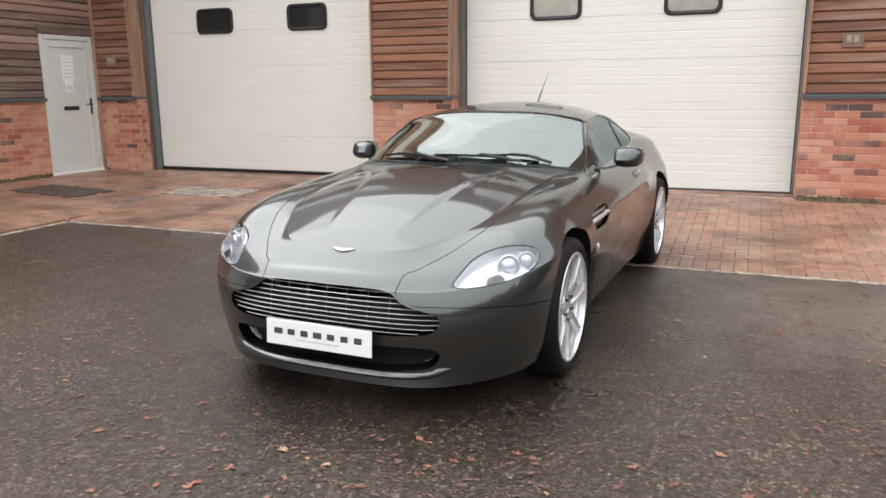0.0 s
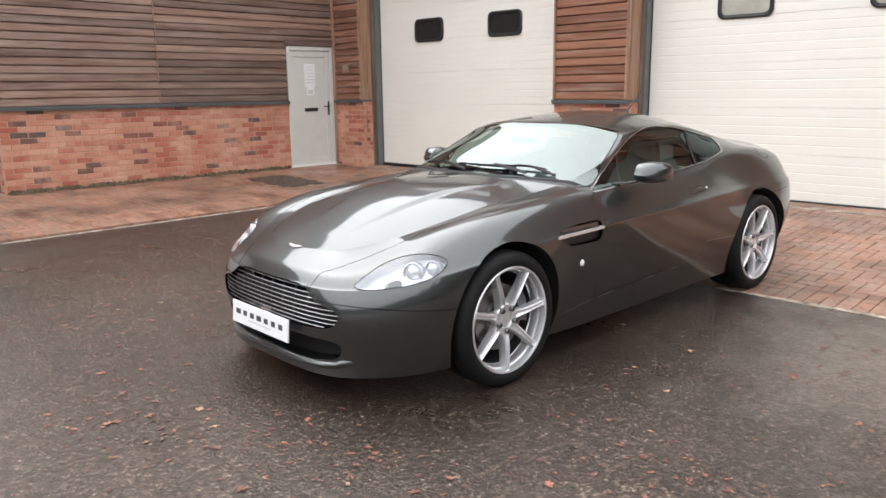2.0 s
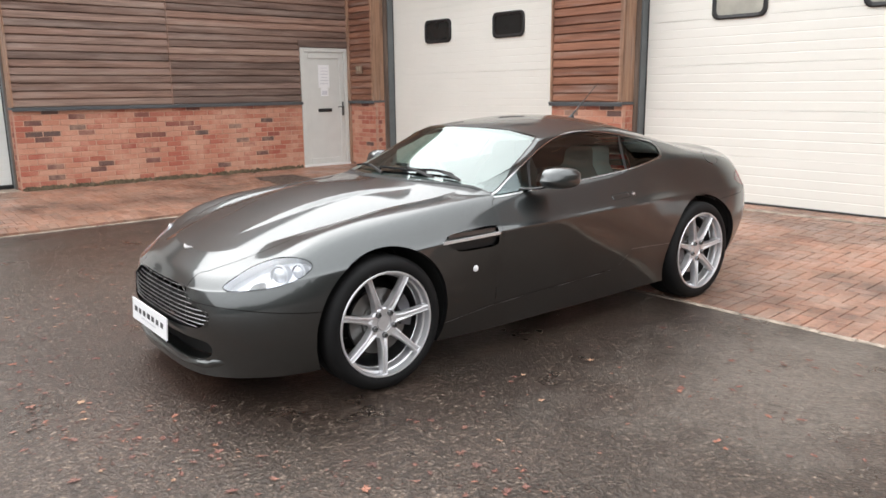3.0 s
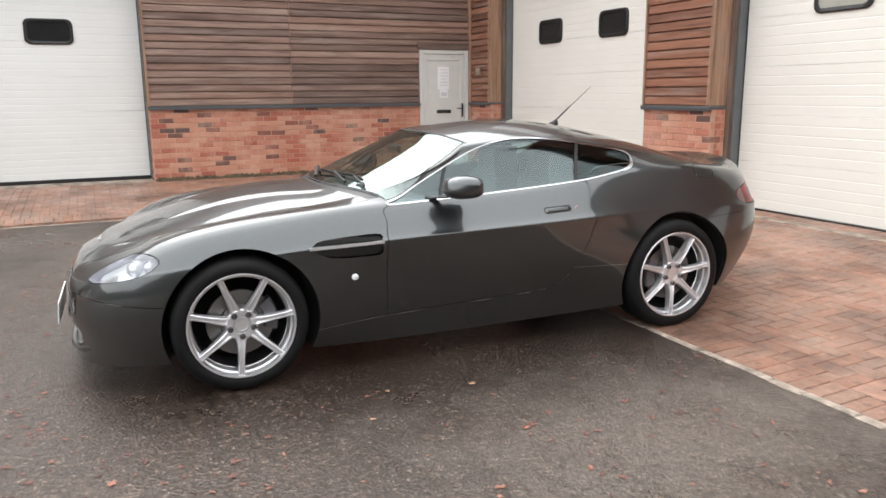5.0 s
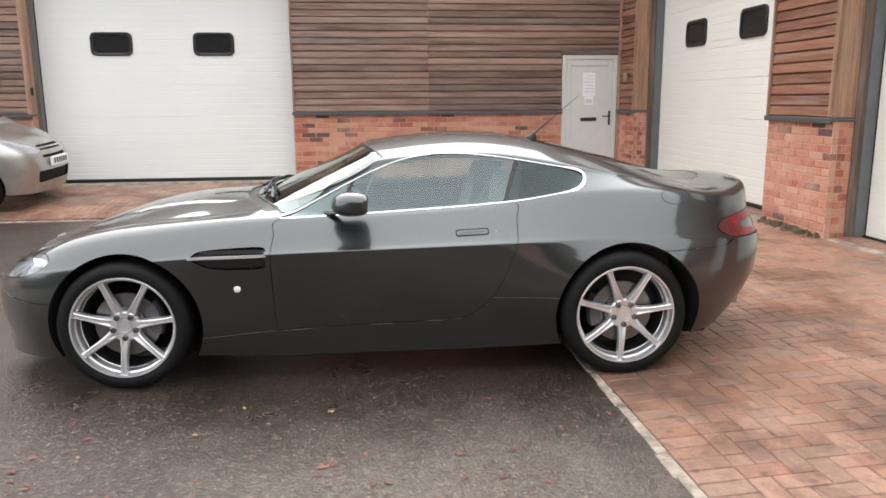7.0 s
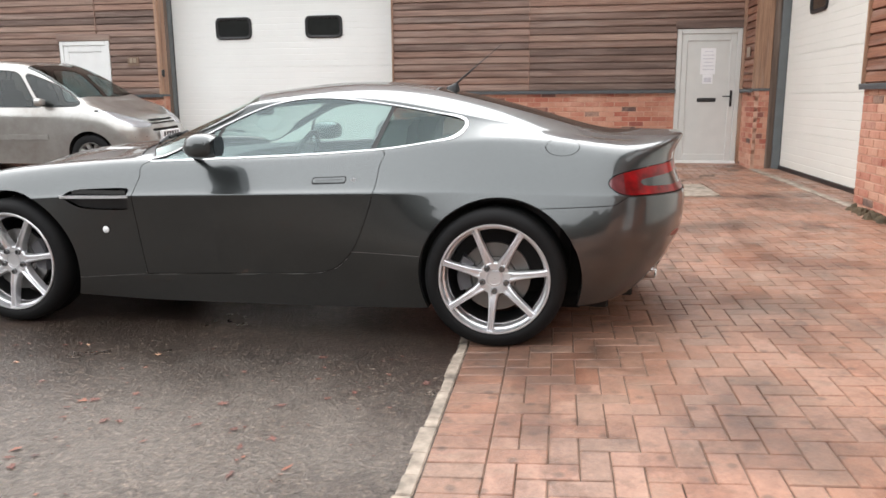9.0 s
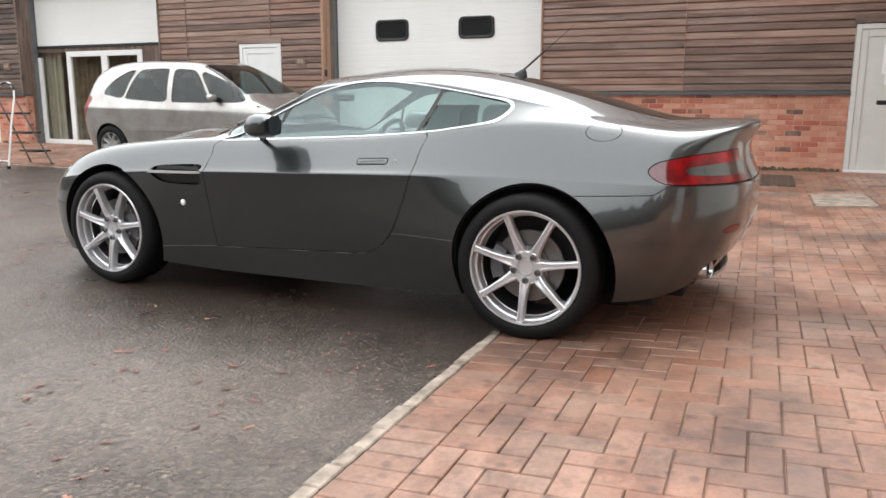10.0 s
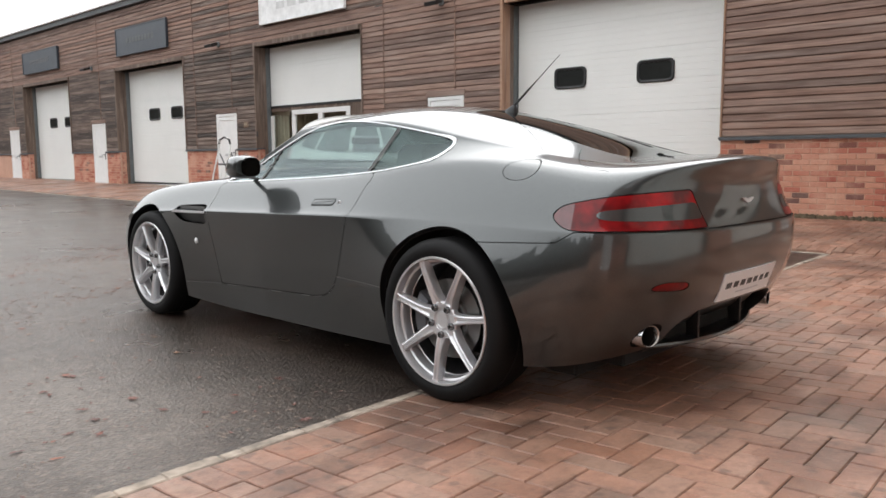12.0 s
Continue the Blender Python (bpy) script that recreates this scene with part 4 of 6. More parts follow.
for col in range(2, 8):
    fade = (0, .35, .75, 1, 1, 1)[col - 2]
    RINGS[8][2][col] += .018 * fade
    RINGS[7][2][col] += .007 * fade
    RINGS[6][2][col] -= .020 * fade
    RINGS[5][2][col] -= .004 * fade


def tighten(rings, k, w):
    """An extra ring beside ring k, so that the crease there turns more sharply."""
    a, b = np.array(rings[k], float), np.array(rings[k + 1], float)
    return rings[:k + 1] + [(a + w * (b - a)).tolist()] + rings[k + 1:]


def power_dome(G):
    """The raised middle of the bonnet, its flanks widening from the nose to the windscreen."""
    x, y, z = G[..., 0], G[..., 1], G[..., 2]
    edge = .281 + .19 * y
    rise = np.clip((edge - x) / .026, 0, 1)
    rise = rise * rise * (3 - 2 * rise)
    along = np.clip((y + .52) / .50, 0, 1)
    along = along * along * (3 - 2 * along) * np.clip((.56 - y) / .45, 0, 1) ** .5 * (z > .55)
    G[..., 2] = z + .012 * rise * along
    return G


V, N, F = shell(tighten(tighten(RINGS, 5, 0.84), 3, 0.14), 13, 20, power_dome)
skin = Skin(V, N)
CAR = pose(-1.615, 3.51, 0.0, 0, 0, -2.2)
car = thing("sports_car", "dark grey-green metallic two-door coupe parked half on block paving", "car", at=CAR)

ARCH_F, ARCH_R = (0.01, 0.335, 0.383), (2.625, 0.337, 0.388)


def arch(c):
    return lambda x, y, z: limit(c[2] - np.hypot(y - c[0], z - c[1]), x - 0.45)


def both_sides(name, faces, material, label="", sink=0.0, parent=None):
    return [part(name, skin.mesh(name, faces, material, side, sink), None, parent or car, label) for side in ("", "flip")]


def centre(name, faces, material, label="", sink=0.0):
    return part(name, skin.mesh(name, faces, material, both=True, sink=sink), None, car, label)


gap_faces, sill_faces = [], []


def shut(faces, fn, w=0.0018):
    """Cuts faces along fn = 0 and takes out the narrow gap: the panel within, and the rest."""
    a, rest = skin.cut(faces, lambda x, y, z: fn(x, y, z) - w)
    g, rest = skin.cut(rest, lambda x, y, z: fn(x, y, z) + w)
    gap_faces.extend(g)
    return a, rest


body = F
# wheel arches with their liners
for c in (ARCH_F, ARCH_R):
    hole, body = skin.cut(body, arch(c))
    edges = skin.edge(body, lambda x, y, z: np.hypot(y - c[0], z - c[1]) - c[2])
    for sgn in (1, -1):
        lip, liner = Mesh(), Mesh()
        for p, q in edges:
            if p[0] > 0.5:
                for msh, x0, x1 in ((lip, 0.0, 0.035), (liner, 0.035, 9)):
                    a0, b0 = (p[0] - x0) * sgn, (q[0] - x0) * sgn
                    a1, b1 = max(0.56, p[0] - x1) * sgn, max(0.56, q[0] - x1) * sgn
                    sh = lambda r, k: (c[0] + (r[1] - c[0]) * k, c[1] + (r[2] - c[1]) * k)
                    k0 = 1.0
                    msh.face([(a0, *sh(p, 1)), (b0, *sh(q, 1)), (b1, *sh(q, 1)), (a1, *sh(p, 1))][::sgn])
        part("arch_lip", lip, M_BLACK, car, "black wheel arch edge")
        ang = [radians(a) for a in range(-20, 201, 10)]
        liner.face([(0.56 * sgn, c[0] + c[2] * math.cos(a), c[1] + c[2] * math.sin(a)) for a in ang])
        part("arch_liner", liner, M_GAP, car, "black wheel arch liner")

# side windows: bright surround, door glass, divider, quarter glass
DLO = smooth_loop([(.80, .874), (1.05, .882), (1.40, .897), (1.75, .916), (2.03, .938), (2.18, .958), (2.31, .980), (2.38, 1.0), (2.418, 1.032), (2.425, 1.060), (2.39, 1.082), (2.25, 1.110), (2.09, 1.138), (1.90, 1.166), (1.70, 1.181), (1.54, 1.171), (1.38, 1.134), (1.20, 1.058), (1.02, .968), (.88, .898)])
dlo = lambda x, y, z: limit(inside_loop(y, z, DLO), x - 0.42)
opening, body = skin.cut(body, lambda x, y, z: dlo(x, y, z) + 0.0062 + 0.012 * np.exp(-((y - 2.40) ** 2 + (z - 1.03) ** 2) / .006))
glazed, trim = skin.cut(opening, dlo)
both_sides("window_trim", trim, M_TRIM, "polished window surround", -0.002)
slant = lambda y, z: (y - 1.985) * 0.93 - (z - .94) * 0.36
front_glass, rest = skin.cut(glazed, lambda x, y, z: -0.011 - slant(y, z))
post, rear_quarter = skin.cut(rest, lambda x, y, z: 0.011 - slant(y, z))
both_sides("window_divider", post, M_BLACK, "", -0.001)
tri, front_glass = skin.cut(front_glass, lambda x, y, z: 1.115 + (z - .93) * 0.42 - y)
bar, front_glass = skin.cut(front_glass, lambda x, y, z: 1.133 + (z - .93) * 0.42 - y)
both_sides("quarter_bar", bar, M_BLACK, "", -0.001)
both_sides("front_quarter_window", tri, M_GLASS_S, "", 0.004)
both_sides("side_window", front_glass, M_GLASS_S, "", 0.004)
both_sides("rear_quarter_window", rear_quarter, M_GLASS_Q, "", 0.004)

# windscreen and rear screen
def screen_front(x, y, z):
    return limit(y - (.585 + .42 * x * x), 1.215 + .34 * x * x - y, (.738 - .30 * (y - .80)) - x, z - .86)


def screen_rear(x, y, z):
    return limit(y - (2.20 + .25 * x * x), 3.30 - 1.5 * x * x - y, (.255 + .10 * (y - 2.3)) - x, z - .9)


band, body = skin.cut(body, lambda x, y, z: screen_front(x, y, z) + 0.012)
screen, band = skin.cut(band, screen_front)
centre("windscreen_seal", band, M_BLACK, "", 0.0)
centre("windscreen", screen, M_GLASS_W, "curved windscreen", 0.003)
band, body = skin.cut(body, lambda x, y, z: screen_rear(x, y, z) + 0.01)
screen, band = skin.cut(band, screen_rear)
centre("rear_screen_seal", band, M_BLACK)
centre("rear_screen", screen, M_GLASS_D, "dark tinted rear screen", 0.002)
cowl, body = skin.cut(body, lambda x, y, z: limit(y - (.535 + .36 * x * x), .80 - y, .70 - x, z - .84))
centre("scuttle", cowl, M_BLACK, "black scuttle panel below the windscreen", 0.006)

# grille and lower intake openings
GRILLE = smooth_loop([(0, .552), (.16, .552), (.30, .545), (.35, .515), (.40, .49), (.49, .468), (.525, .445), (.515, .405), (.46, .378), (.30, .366), (.10, .362), (0, .362), (-.1, .362), (-.1, .552)], 5)
INTAKE = smooth_loop([(0, .318), (.20, .316), (.43, .316), (.505, .305), (.515, .27), (.475, .226), (.36, .206), (.15, .197), (0, .196), (-.1, .196), (-.1, .318)], 5)
grille_fn = lambda x, y, z: limit(inside_loop(x, z, GRILLE), -0.3 - y)
intake_fn = lambda x, y, z: limit(inside_loop(x, z, INTAKE), -0.3 - y)
rim, body = skin.cut(body, lambda x, y, z: grille_fn(x, y, z) + 0.010)
mouth, rim = skin.cut(rim, grille_fn)
centre("grille_surround", rim, M_PAINT, "", -0.004)
low, body = skin.cut(body, intake_fn)

# lamps
LAMP_DIR = radians(38)
lamp_u = lambda x, y: x * math.cos(LAMP_DIR) + y * math.sin(LAMP_DIR)
LAMP = smooth_loop([(.02, .575), (.06, .61), (.14, .66), (.26, .70), (.36, .705), (.42, .685), (.425, .655), (.37, .615), (.26, .585), (.14, .568), (.05, .563)])
lamp_fn = lambda x, y, z: limit(inside_loop(lamp_u(x, y), z, LAMP), -0.05 - y, x - 0.3)
lens, body = shut(body, lamp_fn)
TAIL = smooth_loop([(-.284, .778), (-.272, .806), (-.225, .832), (-.10, .856), (.03, .867), (.15, .873), (.232, .875), (.247, .858), (.272, .80), (.293, .747), (.280, .738), (.1, .738), (-.10, .738), (-.22, .738), (-.262, .748)])
TAIL_DIR = radians(38)
tail_u = lambda x, y: (y - 3.35) * math.sin(TAIL_DIR) - (x - .65) * math.cos(TAIL_DIR)
tail_fn = lambda x, y, z: limit(inside_loop(tail_u(x, y), z, TAIL), y - 2.7, x - 0.1)
tail, body = shut(body, tail_fn)
TAIL_IN = smooth_loop([(-.152, .790), (-.125, .807), (.03, .820), (.20, .828), (.250, .828), (.268, .80), (.277, .774), (.255, .771), (.05, .771), (-.12, .776)])
insert, tail = skin.cut(tail, lambda x, y, z: limit(inside_loop(tail_u(x, y), z, TAIL_IN), y - 2.7))
clear, tail = skin.cut(tail, lambda x, y, z: limit(-.222 + .3 * (z - .80) - tail_u(x, y), y - 2.7))
lights_rear = both_sides("tail_light", tail, M_RED, "wrap-around red tail light")
for side, p in (("", lights_rear[0]), ("flip", lights_rear[1])):
    part("side_marker", skin.mesh("side_marker", clear, M_PINK, side, 0.0), None, p, "clear pinkish end of the tail light")
    part("lamp_insert", skin.mesh("lamp_insert", insert, M_PAINT, side, -0.001), None, p, "body-coloured centre of the tail light")

# panels: bonnet, doors, boot lid, bumpers, fuel flap
BONNET = smooth_loop([(-1.2, .34), (-.76, .335), (-.66, .39), (-.50, .49), (-.30, .575), (0.0, .63), (.30, .665), (.55, .69), (.80, .72)], 6, False)
bonnet_fn = lambda x, y, z: limit(-beside_line(y, x, BONNET), 0.72 - y, z - 0.5, 0.8 - x)
bonnet, body = shut(body, bonnet_fn)
DOOR = smooth_loop([(.80, .868), (.772, .79), (.757, .70), (.758, .50), (.764, .31), (.770, .286), (.79, .284), (1.1, .297), (1.45, .311), (1.68, .323), (1.78, .342), (1.85, .388), (1.91, .46), (1.97, .58), (2.022, .73), (2.032, .85), (2.022, .935), (1.7, .95), (1.2, .92)], 5)
door_fn = lambda x, y, z: limit(inside_loop(y, z, DOOR), x - 0.6)
door, body = shut(body, door_fn)
flap_fn = lambda x, y, z: limit(1 - np.hypot((y - 2.905) / .078, (z - .950) / .040), x - 0.4) * 0.06
flap, body = shut(body, flap_fn, 0.0014)
SILL_L = smooth_loop([(.38, .256), (.57, .269), (.772, .282)], 6, False)
SILL_R = smooth_loop([(1.86, .442), (1.95, .442), (2.25, .437), (2.35, .433)], 6, False)
for line, lo, hi in ((SILL_L, .38, .766), (SILL_R, 1.88, 2.33)):
    fn = lambda x, y, z: limit(0.0018 - np.abs(beside_line(y, z, line)), y - lo, hi - y, x - 0.6)
    sl, body = skin.cut(body, lambda x, y, z: beside_line(y, z, line))
    strip, sl = skin.cut(sl, fn)
    sill_faces.extend(strip)
    body = body + sl
# bright upper edge of the sill along the foot of the door
strip, body = skin.cut(body, lambda x, y, z: limit(.0052 + door_fn(x, y, z), -.0016 - door_fn(x, y, z), .436 - z, x - .6))
sill_faces.extend(strip)
# edge of the boot lid
LID_EDGE = smooth_loop([(2.94, .375), (2.962, .43), (3.03, .535), (3.10, .625), (3.16, .652), (3.24, .645)], 6, False)
sl, body = skin.cut(body, lambda x, y, z: limit(beside_line(y, x, LID_EDGE), z - .85, y - 2.9))
strip, sl = skin.cut(sl, lambda x, y, z: limit(0.0035 - np.abs(beside_line(y, x, LID_EDGE)), y - 2.945, 3.235 - y, z - .85))
gap_faces.extend(strip)
body = body + sl
# bumper joints
front_joint = lambda x, y, z: limit(.462 + .07 * np.clip(-y - .3, 0, 1) - z, -0.2 - y)
nose, body = shut(body, front_joint, 0.0018)
rear_joint = lambda x, y, z: limit(.694 - .05 * np.clip(3.15 - y, 0, .6) + .040 * np.clip((y - 3.15) / .06, 0, 1) - z, y - 2.75)
rear_bumper, body = shut(body, rear_joint, 0.0018)
# lower rear valance: dark diffuser in the middle
REAR_LOW = smooth_loop([(0, .425), (.26, .423), (.36, .408), (.425, .378), (.45, .335), (.44, .29), (.40, .25), (.25, .24), (0, .24), (-.1, .24), (-.1, .425)], 5)
TIP = (.560, .338)
exhaust_fn = lambda x, y, z: limit((1 - np.hypot((x - TIP[0]) / .058, (z - TIP[1]) / .050)) * .05, y - 3.0)
diffuser, rear_bumper = skin.cut(rear_bumper, lambda x, y, z: limit(inside_loop(x, z, REAR_LOW), y - 3.0))
hole, rear_bumper = skin.cut(rear_bumper, exhaust_fn)
FOG = smooth_loop([(.485, .532), (.505, .546), (.60, .551), (.645, .541), (.655, .528), (.60, .519), (.50, .518)])
fog, rear_bumper = shut(rear_bumper, lambda x, y, z: limit(inside_loop(x, z, FOG), y - 3.0), 0.0012)

# side vent behind the front wheel
VENT = smooth_loop([(.36, .69), (.40, .722), (.55, .735), (.722, .738), (.722, .70), (.725, .635), (.60, .628), (.47, .634), (.41, .655)], 5)
vent_fn = lambda x, y, z: limit(inside_loop(y, z, VENT), x - 0.6)
vent, body = skin.cut(body, vent_fn)

centre("body_shell", body, M_PAINT, "dark grey-green metallic bodywork")
centre("bonnet", bonnet, M_PAINT, "long bonnet with raised centre")
centre("front_bumper", nose, M_PAINT)
centre("rear_bumper", rear_bumper, M_PAINT)
doors = both_sides("door", door, M_PAINT)
both_sides("fuel_flap", flap, M_PAINT)
for ob in both_sides("sill_seam", sill_faces, M_SEAM, "bright edge along the sill", -0.001):
    tagged(ob, kind="stuff")
for ob in both_sides("panel_gap", gap_faces, M_GAP, "", 0.006):
    tagged(ob, kind="stuff")
both_sides("fog_lamp", fog, M_RED, "small red reflector")
centre("diffuser", diffuser, M_BLACK, "black lower grille", 0.05)
vents = both_sides("side_vent", vent, M_BLACK, "dark side vent with a metal strake", 0.02)


def strake(pts, half, out, thick):
    """A flat bar along pts on the body's side: half its height, how far it stands out, its thickness."""
    m = Mesh()
    rings = []
    for x, y, z in pts:
        rings.append([(x + out, y, z - half), (x + out, y, z + half), (x + out - thick, y, z + half), (x + out - thick, y, z - half)])
    return m.loft(rings, True, True)


def surface_x(y, z):
    """How far out the body's side lies at (y, z)."""
    d = (FAST[:, 1] - y) ** 2 + (FAST[:, 2] - z) ** 2 + 1e-7
    k = np.argpartition(d, 5)[:5]
    return float(np.sum(FAST[k, 0] / d[k]) / np.sum(1 / d[k]))


FAST = np.array([p for p in skin.V[:len(V)] if p[0] > 0.6 and p[2] > 0.2])
for v, s in zip(vents, (1, -1)):
    pts = [(surface_x(y, z) * s, y, z) for y, z in ((.345, .690), (.42, .691), (.55, .693), (.68, .696), (.735, .698))]
    part("strake", strake(pts, 0.0065, 0.003 * s, 0.02 * s), M_SATIN, v, "bright metal strake")
    pts = [(surface_x(y, .715) * s, y, z) for y, z in ((.40, .716), (.55, .717), (.71, .718))]
    part("louvre", strake(pts, 0.010, -0.010 * s, 0.02 * s), M_PAINT, v)

# grille bars, following the curve of the nose
mouth_pts = [skin.V[i] for i in {i for f in mouth for i in f}]


def nose_y(x, z):
    near = sorted(((p[0] - abs(x)) ** 2 + (p[2] - z) ** 2, p[1]) for p in mouth_pts)[:3]
    w = [1 / (d + 1e-6) for d, _ in near]
    return sum(a * b[1] for a, b in zip(w, near)) / sum(w)


grille = centre("grille", mouth, M_GAP, "dark radiator grille opening", 0.055)
for k in range(9):
    z = 0.376 + k * 0.0205
    xs = [x for x in np.linspace(0, 0.56, 113) if inside_loop(np.array([x]), np.array([z]), GRILLE)[0] > 0.001]
    if not xs:
        continue
    e = max(xs)
    line = [(x, nose_y(x, z) + 0.013, z) for x in np.linspace(-e, e, 25)]
    m = Mesh()
    m.loft([[(x, y - 0.002, z - 0.0016), (x, y - 0.004, z - 0.0002), (x, y - 0.002, z + 0.0014), (x, y + 0.002, z + 0.0014), (x, y + 0.004, z - 0.001)] for x, y, z in line], True, True)
    part("grille_bar", m, M_BAR, grille, "thin bright horizontal bar")
for x in (-0.3, -0.2, -0.1, 0, 0.1, 0.2, 0.3):
    m = Mesh().tube([(x, nose_y(x, z) + 0.035, z) for z in (.37, .42, .47, .52, .545)], 0.004, 6)
    part("grille_stay", m, M_BLACK, grille)
centre("lower_intake", low, M_GAP, "dark lower air intake", 0.07)
m = Mesh()
for p, q in skin.edge(nose, intake_fn):
    for sg in (1, -1):
        m.face([(p[0] * sg, p[1], p[2]), (q[0] * sg, q[1], q[2]), (q[0] * sg, q[1] + .07, q[2]), (p[0] * sg, p[1] + .07, p[2])][::sg])
part("intake_edge", m, M_PAINT, car)
rings = []
for x in np.linspace(-.60, .60, 41):
    y, k = -.792 + .0317 * x * x + .882 * x ** 4, 1 - (abs(x) / .60) ** 6
    z = .014 * (x / .5) ** 4 * (1 if abs(x) < .5 else 1.6)
    rings.append([(x, y + d * (k if d < 0 else 1), z + h) for d, h in ((.06, .205), (.02, .204), (-.004, .2), (-.017, .191), (-.021, .182), (-.017, .173), (-.004, .166), (.02, .160))])
part("bumper_lip", Mesh().loft(rings, True, True), M_PAINT, car, "rounded body-coloured front lip", True)
for s in (1, -1):
    m = Mesh().loft([[(s * .43 + r * math.cos(a), -0.685 + d, .268 + r * math.sin(a)) for a in (2 * math.pi * q / 16 for q in range(16))][::s] for r, d in ((.001, .012), (.03, .01), (.036, 0), (.036, .06))])
    part("fog_light", m, M_REFLECT, car, "small round front fog light", True)

# headlights: clear lens over a silvered bowl with two round lamps
lens_pts = [skin.V[i] for i in {i for f in lens for i in f}]
lens_n = [skin.N[i] for i in {i for f in lens for i in f}]
headlamps = both_sides("headlight", lens, M_LENS, "clear-lensed swept-back headlight", -0.001)
for hl, side, s in ((headlamps[0], "", 1), (headlamps[1], "flip", -1)):
    part("reflector", skin.mesh("reflector", lens, M_REFLECT, side, 0.04), None, hl, "silvered lamp bowl")
    m = Mesh()
    edges = skin.edge(lens, lambda x, y, z: lamp_fn(x, y, z) - 0.0024, 4e-3)
    nrm = {p: q for p, q in zip(lens_pts, lens_n)}
    for p, q in edges:
        a, b = [tuple(u - 0.042 * w for u, w in zip(r, nrm[r])) for r in (p, q)]
        m.face([((u[0]) * s, u[1], u[2]) for u in (p, q, b, a)][::s])
    part("housing_edge", m, M_REFLECT, hl)
    for u0, z0, r in ((.285, .648, .050), (.365, .660, .040)):
        i = min(range(len(lens_pts)), key=lambda k: (lamp_u(lens_pts[k][0], lens_pts[k][1]) - u0) ** 2 + (lens_pts[k][2] - z0) ** 2)
        c, n = Vector(lens_pts[i]), Vector((0.45, -0.88, 0.15)).normalized()
        c = c - 0.028 * Vector(lens_n[i])
        up = Vector((0, 0, 1))
        e1 = n.cross(up).normalized()
        e2 = e1.cross(n)
        rings = []
        for rr, d in ((1.0, -0.03), (1.0, 0.006), (0.86, 0.008), (0.8, -0.004), (0.6, 0.010), (0.3, 0.018), (0.02, 0.02)):
            rings.append([c + d * n + rr * r * (math.cos(a) * e1 + math.sin(a) * e2) for a in (2 * math.pi * q / 20 for q in range(20))])
        rings = [[(p.x * s, p.y, p.z) for p in ring] for ring in rings]
        part("lamp_unit", Mesh().loft(rings), M_REFLECT, hl, "round projector lamp", True)
    dark = [(u, z) for u, z in ((.155, .578), (.175, .600), (.215, .612), (.235, .600), (.245, .585))]
    tri_pts = []
    for u0, z0 in dark:
        i = min(range(len(lens_pts)), key=lambda k: (lamp_u(lens_pts[k][0], lens_pts[k][1]) - u0) ** 2 + (lens_pts[k][2] - z0) ** 2)
        tri_pts.append(tuple((a - 0.012 * b) * (s if k == 0 else 1) for k, (a, b) in enumerate(zip(lens_pts[i], lens_n[i]))))
    part("lamp_mask", Mesh().face(tri_pts[::-s]), M_BLACK, hl, "black mask in the lamp")

# door furniture
for d, s in zip(doors, (1, -1)):
    grip = rounded(.168, .026, .0125, 6)
    place = lambda k, w, out: [((surface_x(1.792 + u * k, .791 + v * w + u * .045) + out) * s, 1.792 + u * k, .791 + v * w + u * .045) for u, v in grip]
    part("handle_recess", Mesh().loft([place(1.045, 1.26, .0), place(1.03, 1.2, .0012), place(.985, .94, .0010), place(.97, .9, -.004)][::s]), M_GAP, d)
    part("door_handle", Mesh().loft([place(.98, .92, -.003), place(.975, .9, .0016), place(.94, .7, .0028), place(.8, .2, .0032)][::s]), M_PAINT, d, "flush pull handle", True)
    m = Mesh().tube([(surface_x(1.917, .792) * s, 1.917, .792), ((surface_x(1.917, .792) + .004) * s, 1.917, .792)], 0.010, 14)
    part("lock", m, M_SATIN, d)
    # mirror on its stalk
    rings = []
    for x, yc, hy, hz in ((.828, 1.170, .025, .020), (.834, 1.168, .066, .042), (.852, 1.166, .094, .059), (.895, 1.170, .102, .066), (.938, 1.178, .098, .064), (.970, 1.192, .082, .056), (.989, 1.212, .054, .039), (.995, 1.222, .020, .016)):
        rings.append([(x * s, yc + hy * max(-1, min(.80, u)) + .012 * (w > .2) * (u < 0), .957 + .93 * hz * w) for u, w in [(a / .5, b / .5) for a, b in rounded(1.0, 1.0, .40, 5)]][::s])
    mr = part("wing_mirror", Mesh().loft(rings, True, True), M_PAINT, car, "body-coloured wing mirror on a black stalk", True)
    g = [((.906 + u * .058) * s, 1.2575 + .003 * u, .957 + w * .049) for u, w in [(a / .5, b / .5) for a, b in rounded(1.0, 1.0, .36, 4)]]
    part("mirror_glass", Mesh().face(g[::s]), M_MIRROR, mr, "dark mirror glass")
    m = Mesh()
    m.loft([[(x * s, y + dy, z + dz) for dy, dz in ((-.024, 0), (-.014, .007), (.018, .007), (.026, 0), (.014, -.006), (-.017, -.005))][::s] for x, y, z in ((.74, 1.04, .893), (.79, 1.08, .894), (.84, 1.12, .902), (.87, 1.15, .915))], True, True)
    part("stalk", m, M_BLACK, mr, "", True)
    # round side repeater
    cx = surface_x(.58, .523)
    m = Mesh().loft([[((cx + d) * s, .58 + r * math.cos(a), .523 + r * math.sin(a)) for a in (2 * math.pi * q / 18 for q in range(18))][::s] for r, d in ((.0175, -.003), (.0175, .004), (.014, .0065), (.007, .0085), (.001, .009))])
    part("side_repeater", m, M_PLATE, car, "small round white side repeater", True)

